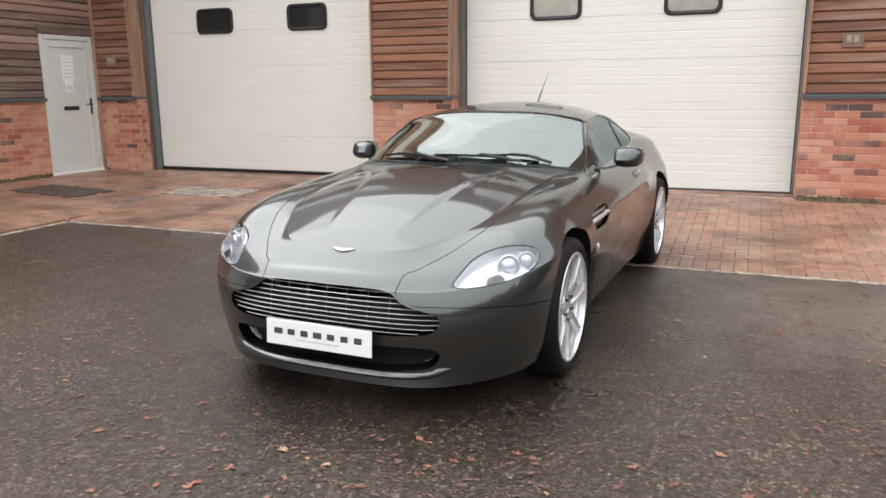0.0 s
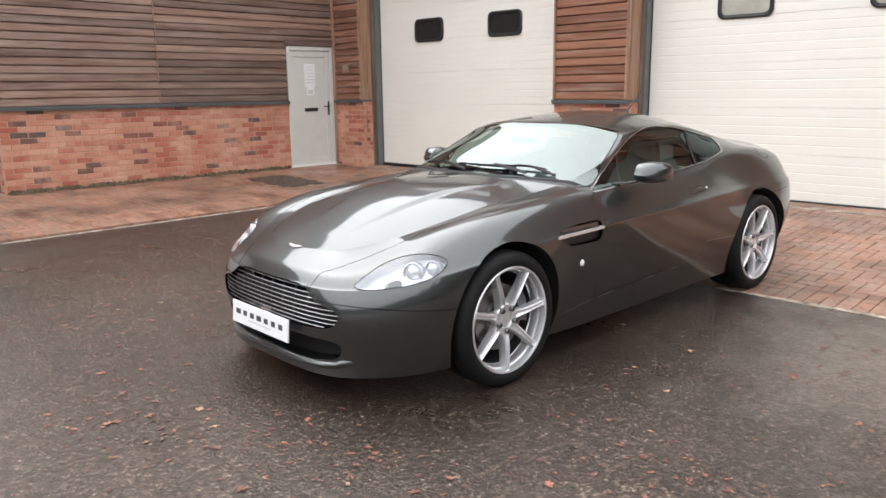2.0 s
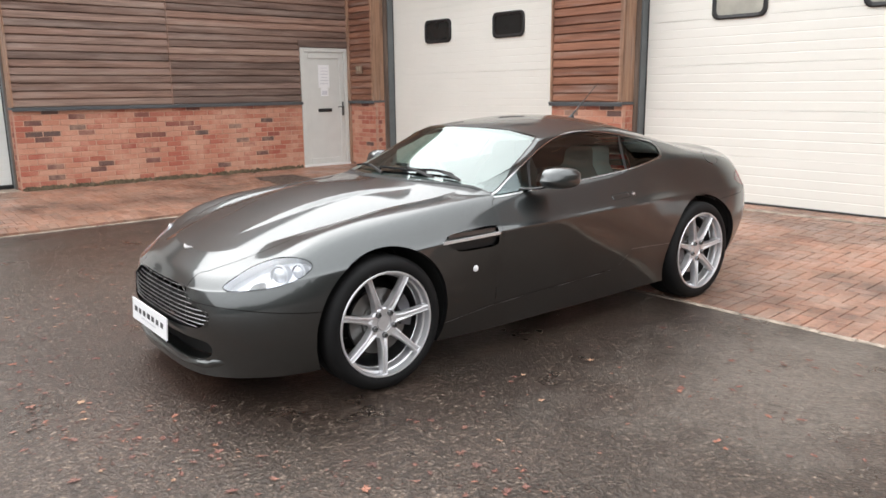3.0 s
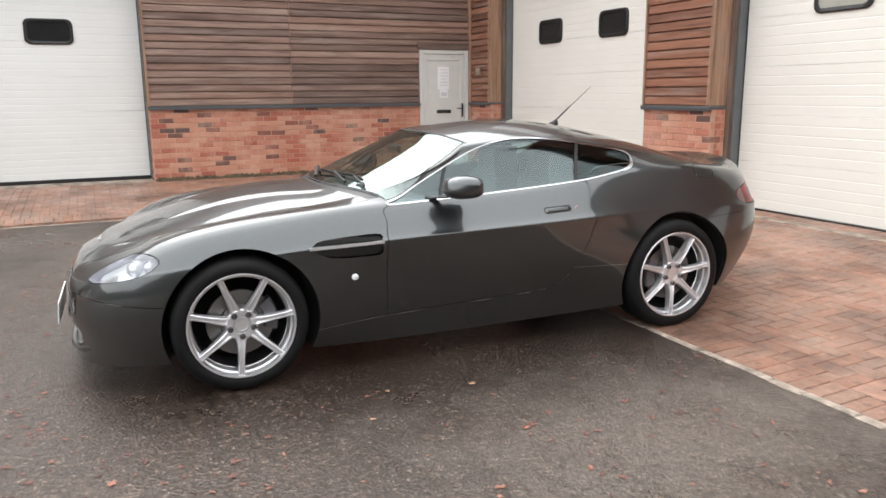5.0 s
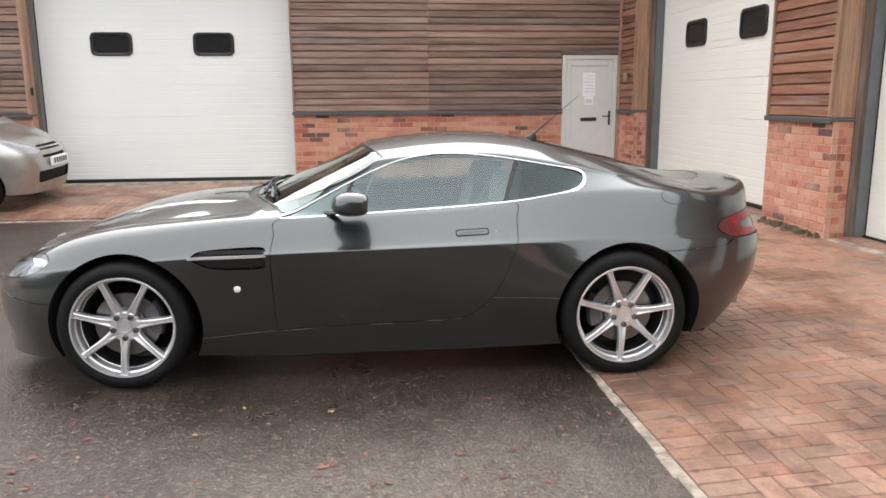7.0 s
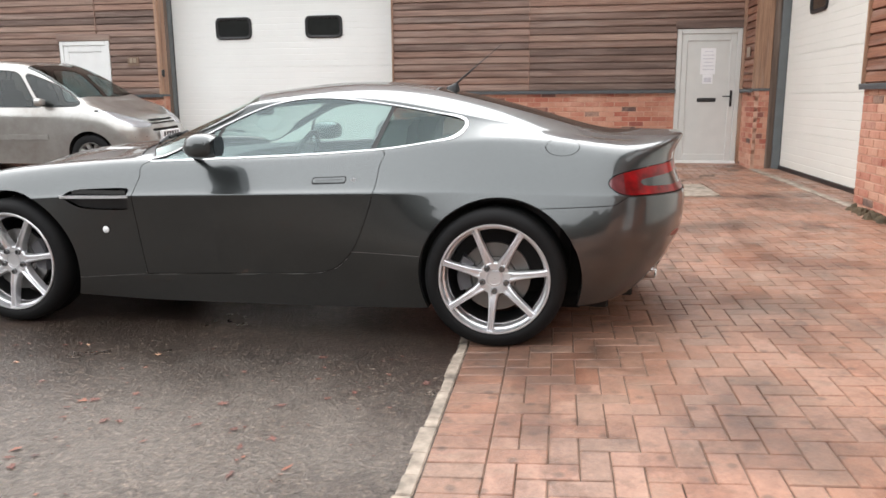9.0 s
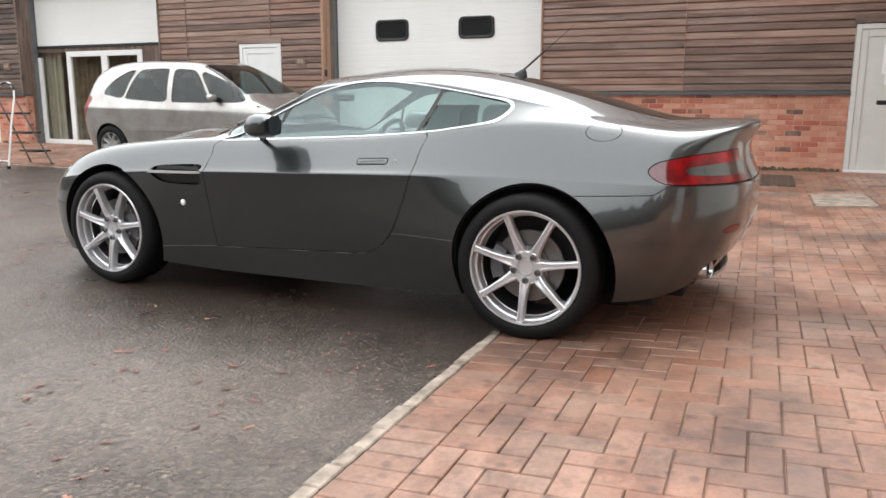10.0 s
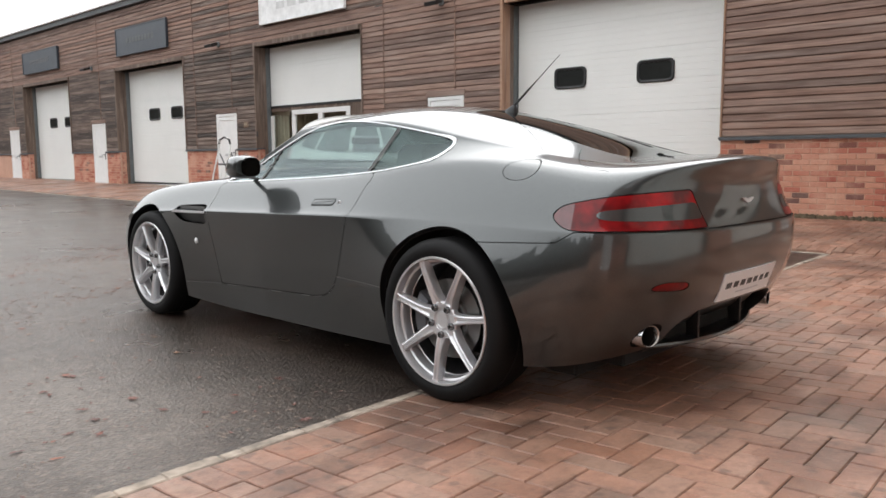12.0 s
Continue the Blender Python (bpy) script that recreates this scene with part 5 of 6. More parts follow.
# wipers, aerial, badges, plates, exhausts
cowl_top = [p for p in skin.V if p[2] > .8 and p[1] < 1.2 and p[1] > .4 and abs(p[0]) < .75]


def screen_z(x, y):
    return min(((p[0] - abs(x)) ** 2 + (p[1] - y) ** 2, p[2]) for p in cowl_top)[1]


for a, b, c in (((-.02, .60), (-.25, .665), (-.50, .70)), ((.40, .67), (.15, .675), (-.14, .64)), ((.56, .735), (.42, .72), (.12, .655))):
    pa = [(x, y, screen_z(x, y) + h) for (x, y), h in zip((a, b, c), (.012, .028, .02))]
    m = Mesh().tube([Vector(pa[0]).lerp(Vector(pa[1]), u) for u in (0, .5, 1)], .009, 6)
    w = part("wiper", m, M_BLACK, car, "black windscreen wiper")
    mid = [tuple(Vector(pa[0]).lerp(Vector(pa[2]), u)) for u in (.18, .36, .54, .72, .9, 1.0)]
    part("wiper_blade", Mesh().tube([(x, y + .03, screen_z(x, y + .03) + .014) for x, y, z in mid], .0075, 6), M_RUBBER, w)
m = Mesh().loft([[(w * math.cos(a), 2.255 + l * math.sin(a) + dy, z) for a in (2 * math.pi * q / 12 for q in range(12))] for w, l, dy, z in ((.022, .04, 0, 1.215), (.02, .036, 0, 1.24), (.012, .02, .012, 1.252), (.007, .008, .018, 1.262))], True, True)
aerial = part("aerial", m, M_BLACK, car, "thin black roof aerial", True)
part("rod", Mesh().tube([(0, 2.27, 1.255), (0, 2.36, 1.33), (0, 2.40, 1.362), (0, 2.55, 1.485)], [.006, .0055, .0028, .0013], 8), M_BLACK, aerial)


def winged_badge(c, tilt, name, w=0.062):
    half = [(0, -.011), (.012, -.010), (.03, -.004), (.05, .004), (1 * w, .010), (.045, .011), (.02, .009), (.012, .006), (0, .006)]
    loop = half + [(-x, z) for x, z in reversed(half[1:-1])]
    M = pose(*c, tilt, 0, 0)
    m = Mesh().loft([[tuple(M @ Vector((x * k, z * k, d))) for x, z in loop] for k, d in ((1.0, -.004), (1.0, .003), (.9, .0045))], True, True)
    part(name, m, M_SATIN, car, "small bright winged badge")


top_mid = sorted((p[1], p[2]) for p in skin.V[:len(V)] if abs(p[0]) < .02 and p[1] < .3 and p[2] > .6)
bonnet_z = lambda y: float(np.interp(y, [q[0] for q in top_mid], [q[1] for q in top_mid]))
winged_badge((0, -.632, bonnet_z(-.632) + .003), math.degrees(math.atan2(bonnet_z(-.60) - bonnet_z(-.664), .064)), "front_badge")
back_mid = sorted((p[2], p[1]) for p in skin.V[:len(V)] if abs(p[0]) < .02 and p[1] > 3.3 and .7 < p[2] < .93)
winged_badge((0, float(np.interp(.822, [q[0] for q in back_mid], [q[1] for q in back_mid])) + .003, .822), 98, "rear_badge", 0.055)


def plate(c, tilt, yaw, name):
    M = pose(*c, tilt, 0, yaw)
    ob = part(name, Mesh().box(-.263, .263, -.056, .056, -.004, .004, .0015, M), M_PLATE, car, "white show plate with dark lettering drawn as bars")
    widths = (.044, .036, .036, .042, .036, .034, .036)
    for k, w in enumerate(widths):
        x = -.20 + k * .0665
        part("letter_bar", Mesh().box(x - w / 2, x + w / 2, -.006, .020, .0035, .0055, 0, M), M_PLATE_T, ob, "dark lettering bar")
    part("letter_bar", Mesh().box(-.11, .11, -.028, -.021, .0035, .005, 0, M), M_INK, ob, "faint small print bar")
    return ob


plate((0, -.852, .334), 86, 0, "front_plate")
tail_all = [p for p in skin.V[:len(V)] if p[1] > 3.0 and .38 < p[2] < .64 and p[0] < .5]


def tail_at(x, z):
    near = sorted(((p[0] - abs(x)) ** 2 + (p[2] - z) ** 2, p[1]) for p in tail_all)[:4]
    w = [1 / (d + 1e-5) for d, _ in near]
    return sum(a * b[1] for a, b in zip(w, near)) / sum(w)


# the rear plate is bent round the bumper
BEND = [(x, tail_at(x, .445), tail_at(x, .556)) for x in np.linspace(-.257, .257, 15)]
bend_at = lambda x, z: float(np.interp(x, [b[0] for b in BEND], [b[1] + (b[2] - b[1]) * (z - .445) / .111 for b in BEND]))


def bent(x0, x1, z0, z1, out, thick, n):
    rings = []
    for x in np.linspace(x0, x1, n):
        y0, y1 = bend_at(x, z0) + out, bend_at(x, z1) + out
        rings.append([(x, y0, z0), (x, y1, z1), (x, y1 - thick, z1), (x, y0 - thick, z0)])
    return Mesh().loft(rings, True, True)


rear_plate = part("rear_plate", bent(-.245, .255, .436, .549, .007, .02, 15), M_PLATE, car, "white show plate with dark lettering drawn as bars")
for k, w in enumerate((.044, .036, .036, .042, .036, .034, .036)):
    x = .195 - k * .0625
    part("letter_bar", bent(x - w / 2, x + w / 2, .484, .508, .0085, .004, 3), M_PLATE_T, rear_plate, "dark lettering bar")
part("letter_bar", bent(-.11, .11, .458, .464, .0083, .004, 7), M_INK, rear_plate, "faint small print bar")
for s in (1, -1):
    rings = []
    for k, y, lean in ((.9, 3.24, 0), (1.0, 3.32, 0), (1.0, 3.362, .2), (.95, 3.368, .2), (.86, 3.365, .2), (.82, 3.352, .2)):
        loop = [(.051 * k * math.cos(a), .043 * k * math.sin(a)) for a in (2 * math.pi * q / 28 for q in range(28))]
        rings.append([(s * (TIP[0] + u), y - lean * u, TIP[1] + w) for u, w in loop][::s])
    ex = part("exhaust", Mesh().loft(rings[::-1]), M_TRIM, car, "polished oval exhaust tip", True)
    part("bore", Mesh().loft([[(p[0], 3.28, p[2]) for p in rings[-1]], rings[-1]], True, False), M_GAP, ex)
    m = Mesh()
    for p, q in skin.edge(rear_bumper, exhaust_fn):
        m.face([(p[0] * s, p[1], p[2]), (q[0] * s, q[1], q[2]), (q[0] * s, 3.22, q[2]), (p[0] * s, 3.22, p[2])][::s])
    part("exhaust_recess", m, M_GAP, ex)
m = Mesh()
for p, q in skin.edge(rear_bumper, lambda x, y, z: limit(inside_loop(x, z, REAR_LOW), y - 3.0)):
    for sg in (1, -1):
        m.face([(p[0] * sg, p[1], p[2]), (q[0] * sg, q[1], q[2]), (q[0] * sg, q[1] - .06, q[2]), (p[0] * sg, p[1] - .06, p[2])][::sg])
part("diffuser_edge", m, M_BLACK, car)
rings = []
for x in np.linspace(-.56, .56, 33):
    y, z = 3.385 - .30 * x * x - .25 * x ** 4, .250 + .06 * x * x
    rings.append([(x, y + d, z + h) for d, h in ((-.10, .016), (-.02, .026), (.0, .025), (.012, .019), (.015, .011), (.010, .003), (-.02, -.002), (-.10, -.002))])
part("rear_lip", Mesh().loft(rings, True, True), M_PAINT, car, "body-coloured lip below the rear grille", True)
for x in (-.2, .2):
    part("diffuser_fin", Mesh().box(x - .006, x + .006, 3.33, 3.395 - .25 * x * x, .27, .418, .003), M_BLACK, car)
part("floor_pan", Mesh().box(-.50, .50, 3.22, 3.30, .25, .43, .01).box(-.54, .54, -.56, 3.02, .115, .20, .02).box(-.70, .70, .42, 2.18, .125, .20, .02).box(-.70, .70, 3.0, 3.14, .17, .25, .01).box(-.56, .56, 3.1, 3.26, .20, .285, .008), M_GAP, car)

# cabin
lining = [f for f in body if min(skin.V[i][1] for i in f) > 0.9 and max(skin.V[i][1] for i in f) < 3.0 and min(skin.V[i][2] for i in f) > 0.3]
centre("cabin_lining", lining, M_DASH, "", 0.035)
both_sides("door_card", [f for f in door if min(skin.V[i][2] for i in f) > .33], M_LEATHER, "", 0.07)
cabin = part("cabin_floor", Mesh().box(-.72, .72, .75, 2.3, .205, .30, .02).box(-.16, .16, .75, 2.3, .30, .55, .05).box(-.70, .70, 2.2, 2.95, .30, .80, .05), M_DASH, car, "black cabin floor and rear shelf")
prof = [(.66, .80), (.74, .885), (.92, .90), (1.06, .88), (1.10, .80), (1.04, .62), (.80, .5)]
part("dashboard", Mesh().loft([[(x, y + .08 * (x / .7) ** 2, z - .02 * (x / .7) ** 2) for y, z in prof] for x in np.linspace(-.72, .72, 13)], True, True), M_LEATHER, car, "black leather dashboard", True)
for s in (1, -1):
    m = Mesh()
    cx = .37 * s
    m.loft([[(cx + x, y, z + .05 * abs(x / .24) ** 2.2) for x in np.linspace(-.25, .25, 9)] for y, z in ((1.32, .36), (1.30, .45), (1.36, .475), (1.6, .45), (1.78, .43), (1.86, .47))], False)
    seat = part("seat", m, M_SEAT, car, "grey leather sports seat", True)
    back = [(1.80, .42, .25), (1.84, .55, .26), (1.90, .72, .26), (1.95, .86, .22), (1.975, .95, .13), (1.985, 1.03, .12), (2.01, 1.065, .09)]
    fr = [[(cx + x * w / .25, y - .05 * abs(x / .25) ** 2.4, z) for x in np.linspace(-.25, .25, 9)] + [(cx + x * w / .25, y + .12, z) for x in np.linspace(.25, -.25, 9)] for y, z, w in back]
    part("backrest", Mesh().loft(fr, True, True), M_SEAT, seat, "", True)
ring = [(-.37 + .18 * math.cos(a), 1.20 + .07 * math.sin(a), .80 + .165 * math.sin(a)) for a in (2 * math.pi * q / 28 for q in range(29))]
wheel_s = part("steering_wheel", Mesh().tube(ring, .016, 8, False), M_LEATHER, car, "", True)
part("steering_boss", Mesh().tube([(-.37, 1.04, .74), (-.37, 1.19, .795)], [.04, .06], 12).box(-.54, -.20, 1.185, 1.205, .785, .815, .008), M_LEATHER, wheel_s)
part("rear_view_mirror", Mesh().box(-.11, .11, 1.09, 1.12, 1.085, 1.135, .012), M_BLACK, car)


# ---------------------------------------------------------------- wheels
def wheel_parts(width, tyre_r, rim_r, spokes, slim):
    """Meshes of a wheel that stands on the y-z plane and faces +x, its outer face at x = 0."""
    n = 64
    turn = [(math.cos(2 * math.pi * q / n), math.sin(2 * math.pi * q / n)) for q in range(n)]
    rev = lambda prof: Mesh().loft([[(x, r * c, r * s) for c, s in turn] for r, x in prof])
    tyre = rev([(rim_r * .98, -.03), (rim_r, -.008), (rim_r + .012, .0), (rim_r + .03, .004), (tyre_r - .022, -.004), (tyre_r - .008, -.018), (tyre_r - .001, -.04), (tyre_r, -.07), (tyre_r, -width * .4), (tyre_r - .004, -width * .4 - .003), (tyre_r - .004, -width * .4 - .008), (tyre_r, -width * .4 - .011), (tyre_r, -width + .05), (tyre_r - .01, -width + .01), (rim_r, -width)])
    rim = rev([(rim_r * .99, -.028), (rim_r * 1.012, -.003), (rim_r * 1.0, .001), (rim_r * .972, .0), (rim_r * .962, -.008), (rim_r * .95, -.034), (rim_r * .92, -.038), (rim_r * .91, -.045), (rim_r * .90, -.078), (rim_r * .885, -.082)])
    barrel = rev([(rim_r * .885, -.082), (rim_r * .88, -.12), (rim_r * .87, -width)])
    for k in range(spokes):
        a0 = radians(-94) + 2 * math.pi * k / spokes
        e, t = (math.cos(a0), math.sin(a0)), (-math.sin(a0), math.cos(a0))
        rings = []
        for r, hw, x in ((.045, .028, -.034), (.075, .0275, -.030), (.10, .0225, -.022), (.13, .0195, -.016), (.17, .0175, -.0125), (.21, .0165, -.009), (.24, .0175, -.007), (rim_r * .975, .0205, -.006)):
            if r > .05:
                hw *= slim
            prof = [(-1, -.022), (-.82, -.002), (-.55, .0005), (-.2, -.009), (.2, -.009), (.55, .0005), (.82, -.002), (1, -.022), (.8, -.045), (-.8, -.045)]
            rings.append([(x + d, r * e[0] + u * hw * t[0], r * e[1] + u * hw * t[1]) for u, d in prof])
        rim.loft(rings, True, True)
    hub = [(.079, -.06), (.078, -.038), (.072, -.032), (.046, -.034), (.042, -.040), (.037, -.040), (.0345, -.0335), (.031, -.033), (.0295, -.0345), (.001, -.0345)]
    rim.loft([[(x, r * c, r * s) for c, s in turn] for r, x in hub])
    disc = rev([(.165, -.105), (.165, -.085), (.10, -.085), (.095, -.075), (.07, -.072), (.001, -.072)])
    cal = Mesh()
    arc = [radians(a) for a in range(-28, 29, 8)]
    cal.loft([[(x, r * math.cos(a), r * math.sin(a)) for r, x in ((.115, -.07), (.12, -.055), (.178, -.055), (.186, -.07), (.186, -.12), (.115, -.12))] for a in arc], True, True)
    nut = Mesh().loft([[(x, r * math.cos(a), r * math.sin(a)) for a in (math.pi * q / 4 for q in range(8))] for r, x in ((.0155, -.036), (.0155, -.023), (.012, -.018), (.007, -.018), (.006, -.025))], True, True)
    return tyre, rim, disc, cal, nut, barrel


def data_of(meshes, tyre_mat, rim_mat):
    mats = (tyre_mat, rim_mat, M_DISC, M_CALIPER, M_NUT, M_BARREL)
    return [m.data(n, mt, True) for m, n, mt in zip(meshes, ("wheel", "rim", "brake_disc", "caliper", "wheel_nut", "barrel"), mats)]


def put_wheel(parent, data, at, side, cal_angle, nuts=5, discs=True):
    w = new("wheel", data[0])
    w.parent = parent
    w.matrix_local = pose(*at, 0, 0, 0 if side > 0 else 180)
    tagged(w, "low-profile tyre on a bright seven-spoke alloy wheel" if discs else "tyre on a silver wheel")
    part("rim", data[1], None, w, "bright silver alloy rim")
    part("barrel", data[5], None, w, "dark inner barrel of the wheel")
    if discs:
        part("brake_disc", data[2], None, w)
        c = part("caliper", data[3], None, w)
        c.matrix_local = pose(0, 0, 0, cal_angle, 0, 0)
        for k in range(nuts):
            a = radians(-90 + 72 * k)
            n = part("wheel_nut", data[4], None, w)
            n.matrix_local = pose(0, .059 * math.cos(a), .059 * math.sin(a))
    return w


front_set = data_of(wheel_parts(.235, .336, .262, 7, 1.0), M_RUBBER, M_SATIN)
rear_set = data_of(wheel_parts(.275, .338, .262, 7, 1.0), M_RUBBER, M_SATIN)
for s in (1, -1):
    put_wheel(car, front_set, (.893 * s, 0.0, .337), s, 12 if s > 0 else 168)
    put_wheel(car, rear_set, (.912 * s, 2.605, .339), s, 175 if s > 0 else 5)


# ---------------------------------------------------------------- silver people carrier by the units
MID = [-.1, .3, .7, 1.1, 1.6, 2.1, 2.6]
MPV = [
    [[0, .35, .60, .74, .80, .81, .81, .81, .81, .81, .81, .81, .79, .72, .45, 0],
     [-.74, -.72, -.64, -.50, -.36, *MID, 3.0, 3.28, 3.40, 3.43],
     [.20, .20, .20, .21, .22, .22, .22, .22, .22, .22, .22, .23, .25, .27, .28, .28]],
    [[0, .37, .64, .79, .85, .862, .862, .855, .855, .855, .855, .855, .84, .76, .48, 0],
     [-.79, -.77, -.68, -.53, -.37, *MID, 3.02, 3.34, 3.46, 3.49],
     [.40, .40, .41, .43, .46, .48, .50, .50, .50, .50, .50, .50, .50, .50, .50, .50]],
    [[0, .37, .64, .79, .855, .875, .88, .88, .88, .88, .88, .88, .855, .775, .48, 0],
     [-.79, -.77, -.68, -.53, -.37, *MID, 3.02, 3.35, 3.48, 3.51],
     [.60, .60, .63, .68, .73, .77, .80, .82, .84, .86, .87, .88, .88, .86, .84, .84]],
    [[0, .33, .58, .72, .79, .82, .835, .84, .84, .84, .84, .83, .81, .74, .47, 0],
     [-.73, -.71, -.60, -.44, -.28, -.05, .3, .7, 1.1, 1.6, 2.1, 2.6, 3.0, 3.30, 3.43, 3.46],
     [.74, .74, .77, .83, .90, .945, .965, .97, .975, .98, .985, .99, 1.0, 1.0, 1.0, 1.0]],
    [[0, .26, .45, .57, .63, .67, .72, .72, .655, .63, .62, .61, .60, .57, .36, 0],
     [-.62, -.59, -.48, -.30, -.14, .0, .16, .55, .98, 1.5, 2.1, 2.6, 2.95, 3.18, 3.30, 3.32],
     [.82, .82, .85, .92, .98, 1.02, 1.08, 1.28, 1.50, 1.555, 1.57, 1.55, 1.50, 1.41, 1.40, 1.40]],
    [[0, .13, .22, .28, .32, .34, .38, .38, .36, .34, .33, .32, .31, .29, .19, 0],
     [-.48, -.45, -.34, -.20, -.06, .02, .10, .50, .95, 1.5, 2.1, 2.55, 2.88, 3.08, 3.18, 3.2],
     [.88, .885, .905, .955, 1.01, 1.045, 1.10, 1.33, 1.56, 1.62, 1.64, 1.625, 1.59, 1.53, 1.51, 1.51]],
    [[0] * 16,
     [-.40, -.37, -.26, -.13, -.02, .04, .10, .48, .93, 1.5, 2.1, 2.52, 2.83, 3.02, 3.1, 3.12],
     [.895, .90, .925, .97, 1.02, 1.05, 1.105, 1.335, 1.575, 1.635, 1.65, 1.637, 1.605, 1.56, 1.545, 1.54]],
]
for ring in MPV:
    ring[2][:] = [z if z < 1.4 else 1.4 + .88 * (z - 1.4) for z in ring[2]]
MPV = [[v if k != 1 else [q if q > 0 else .86 * q for q in v] for k, v in enumerate(ring)] for ring in MPV]
V, N, F = shell(MPV, 10, 9)
skin, gap_faces = Skin(V, N), []
FAST = np.array([p for p in skin.V if p[0] > 0.6 and p[2] > 0.3])
car = mpv = thing("people_carrier", "dusty silver compact people carrier parked beside the units", "car", at=pose(-7.85, -0.10, 0.105, 0, -1.9, 180) @ Matrix.Scale(1.03, 4))
body = F
for c in ((0.0, .32, .345), (2.76, .32, .345)):
    hole, body = skin.cut(body, arch(c))
    edges = skin.edge(body, lambda x, y, z: np.hypot(y - c[0], z - c[1]) - c[2])
    for sgn in (1, -1):
        liner = Mesh()
        for p, q in edges:
            if p[0] > 0.5:
                liner.face([(p[0] * sgn, *p[1:]), (q[0] * sgn, *q[1:]), (.5 * sgn, *q[1:]), (.5 * sgn, *p[1:])][::sgn])
        liner.face([(0.5 * sgn, c[0] + c[2] * math.cos(radians(a)), c[1] + c[2] * math.sin(radians(a))) for a in range(-16, 197, 12)])
        part("arch_liner", liner, M_GAP, mpv)
WIN = [
    [(.155, 1.035), (.26, 1.115), (.38, 1.20), (.62, 1.32), (.90, 1.42), (.95, 1.405), (.86, 1.28), (.72, 1.10), (.59, 1.005), (.38, 1.0), (.19, 1.005)],
    [(.67, 1.005), (.80, 1.09), (.93, 1.27), (1.03, 1.39), (1.12, 1.45), (1.28, 1.472), (1.47, 1.478), (1.49, 1.44), (1.475, 1.20), (1.455, 1.015), (1.42, 1.005), (1.0, 1.0)],
    [(1.60, 1.02), (1.60, 1.20), (1.62, 1.45), (1.66, 1.485), (1.90, 1.488), (2.12, 1.478), (2.20, 1.445), (2.30, 1.30), (2.39, 1.08), (2.36, 1.055), (2.0, 1.03)],
    [(2.47, 1.085), (2.38, 1.32), (2.30, 1.455), (2.34, 1.475), (2.50, 1.43), (2.70, 1.32), (2.86, 1.17), (2.86, 1.13), (2.70, 1.10)],
]
for w in WIN:
    loop = smooth_loop(w, 5)
    fn = lambda x, y, z: limit(inside_loop(y, z, loop), x - .4)
    seal, body = skin.cut(body, lambda x, y, z: fn(x, y, z) + .014)
    pane, seal = skin.cut(seal, fn)
    both_sides("window_seal", seal, M_BLACK)
    both_sides("side_window", pane, glass("mpv_glass", (.34, .41, .41), 1.6) if w is WIN[0] else bpy.data.materials["mpv_glass"], "", .004)
scr = lambda x, y, z: limit(y - (.09 + .20 * x * x), .95 + .08 * x * x - y, .705 - .125 * (y - .2) - x, z - 1.0)
pane, body = skin.cut(body, scr)
centre("windscreen", pane, bpy.data.materials["mpv_glass"], "", .003)
back = lambda x, y, z: limit(y - 2.95, z - 1.06, 1.50 - z, .53 - x)
pane, body = skin.cut(body, back)
centre("rear_screen", pane, bpy.data.materials["mpv_glass"], "", .003)
lamp = smooth_loop([(.36, .715), (.40, .775), (.52, .85), (.64, .92), (.70, .945), (.735, .90), (.74, .79), (.66, .715), (.5, .69)])
lens, body = shut(body, lambda x, y, z: limit(inside_loop(x - .25 * (y + .5), z, lamp), -.08 - y))
both_sides("headlight", lens, M_REFLECT, "large silver headlight", .002)
lamp = smooth_loop([(.74, 1.03), (.80, 1.09), (1.02, 1.08), (1.02, .88), (.99, .74), (.90, .74), (.84, .86)])
lens, body = shut(body, lambda x, y, z: limit(inside_loop((y - 2.4), z, lamp * [1, 1]), x - .5, y - 3.0))
both_sides("tail_light", lens, M_RED, "tall red tail light", -.002)
for z0, z1, e in ((.765, .79, .33), (.725, .745, .33), (.63, .665, .36)):
    slot, body = skin.cut(body, lambda x, y, z: limit(z - z0, z1 - z, e - x, -.4 - y))
    centre("grille_slot", slot, M_GAP, "dark grille slot", .02)
slot, body = skin.cut(body, lambda x, y, z: limit(z - .33, .47 - z, .50 - x, -.4 - y))
centre("lower_grille", slot, M_GAP, "dark lower grille", .03)
for y0, y1 in ((.555, .567), (1.535, 1.547), (2.415, 2.427)):
    strip, body = skin.cut(body, lambda x, y, z: limit(y - y0, y1 - y, z - .30, 1.0 - z, x - .6))
    gap_faces.extend(strip)
for z0 in (.565, ):
    strip, body = skin.cut(body, lambda x, y, z: limit(z - z0, z0 + .005 - z, np.maximum(-.33 - y, y - 3.0)))
    gap_faces.extend(strip)
centre("body_shell", body, M_SILVER, "dusty silver bodywork")
centre("panel_gap", gap_faces, M_GAP, "", .006)
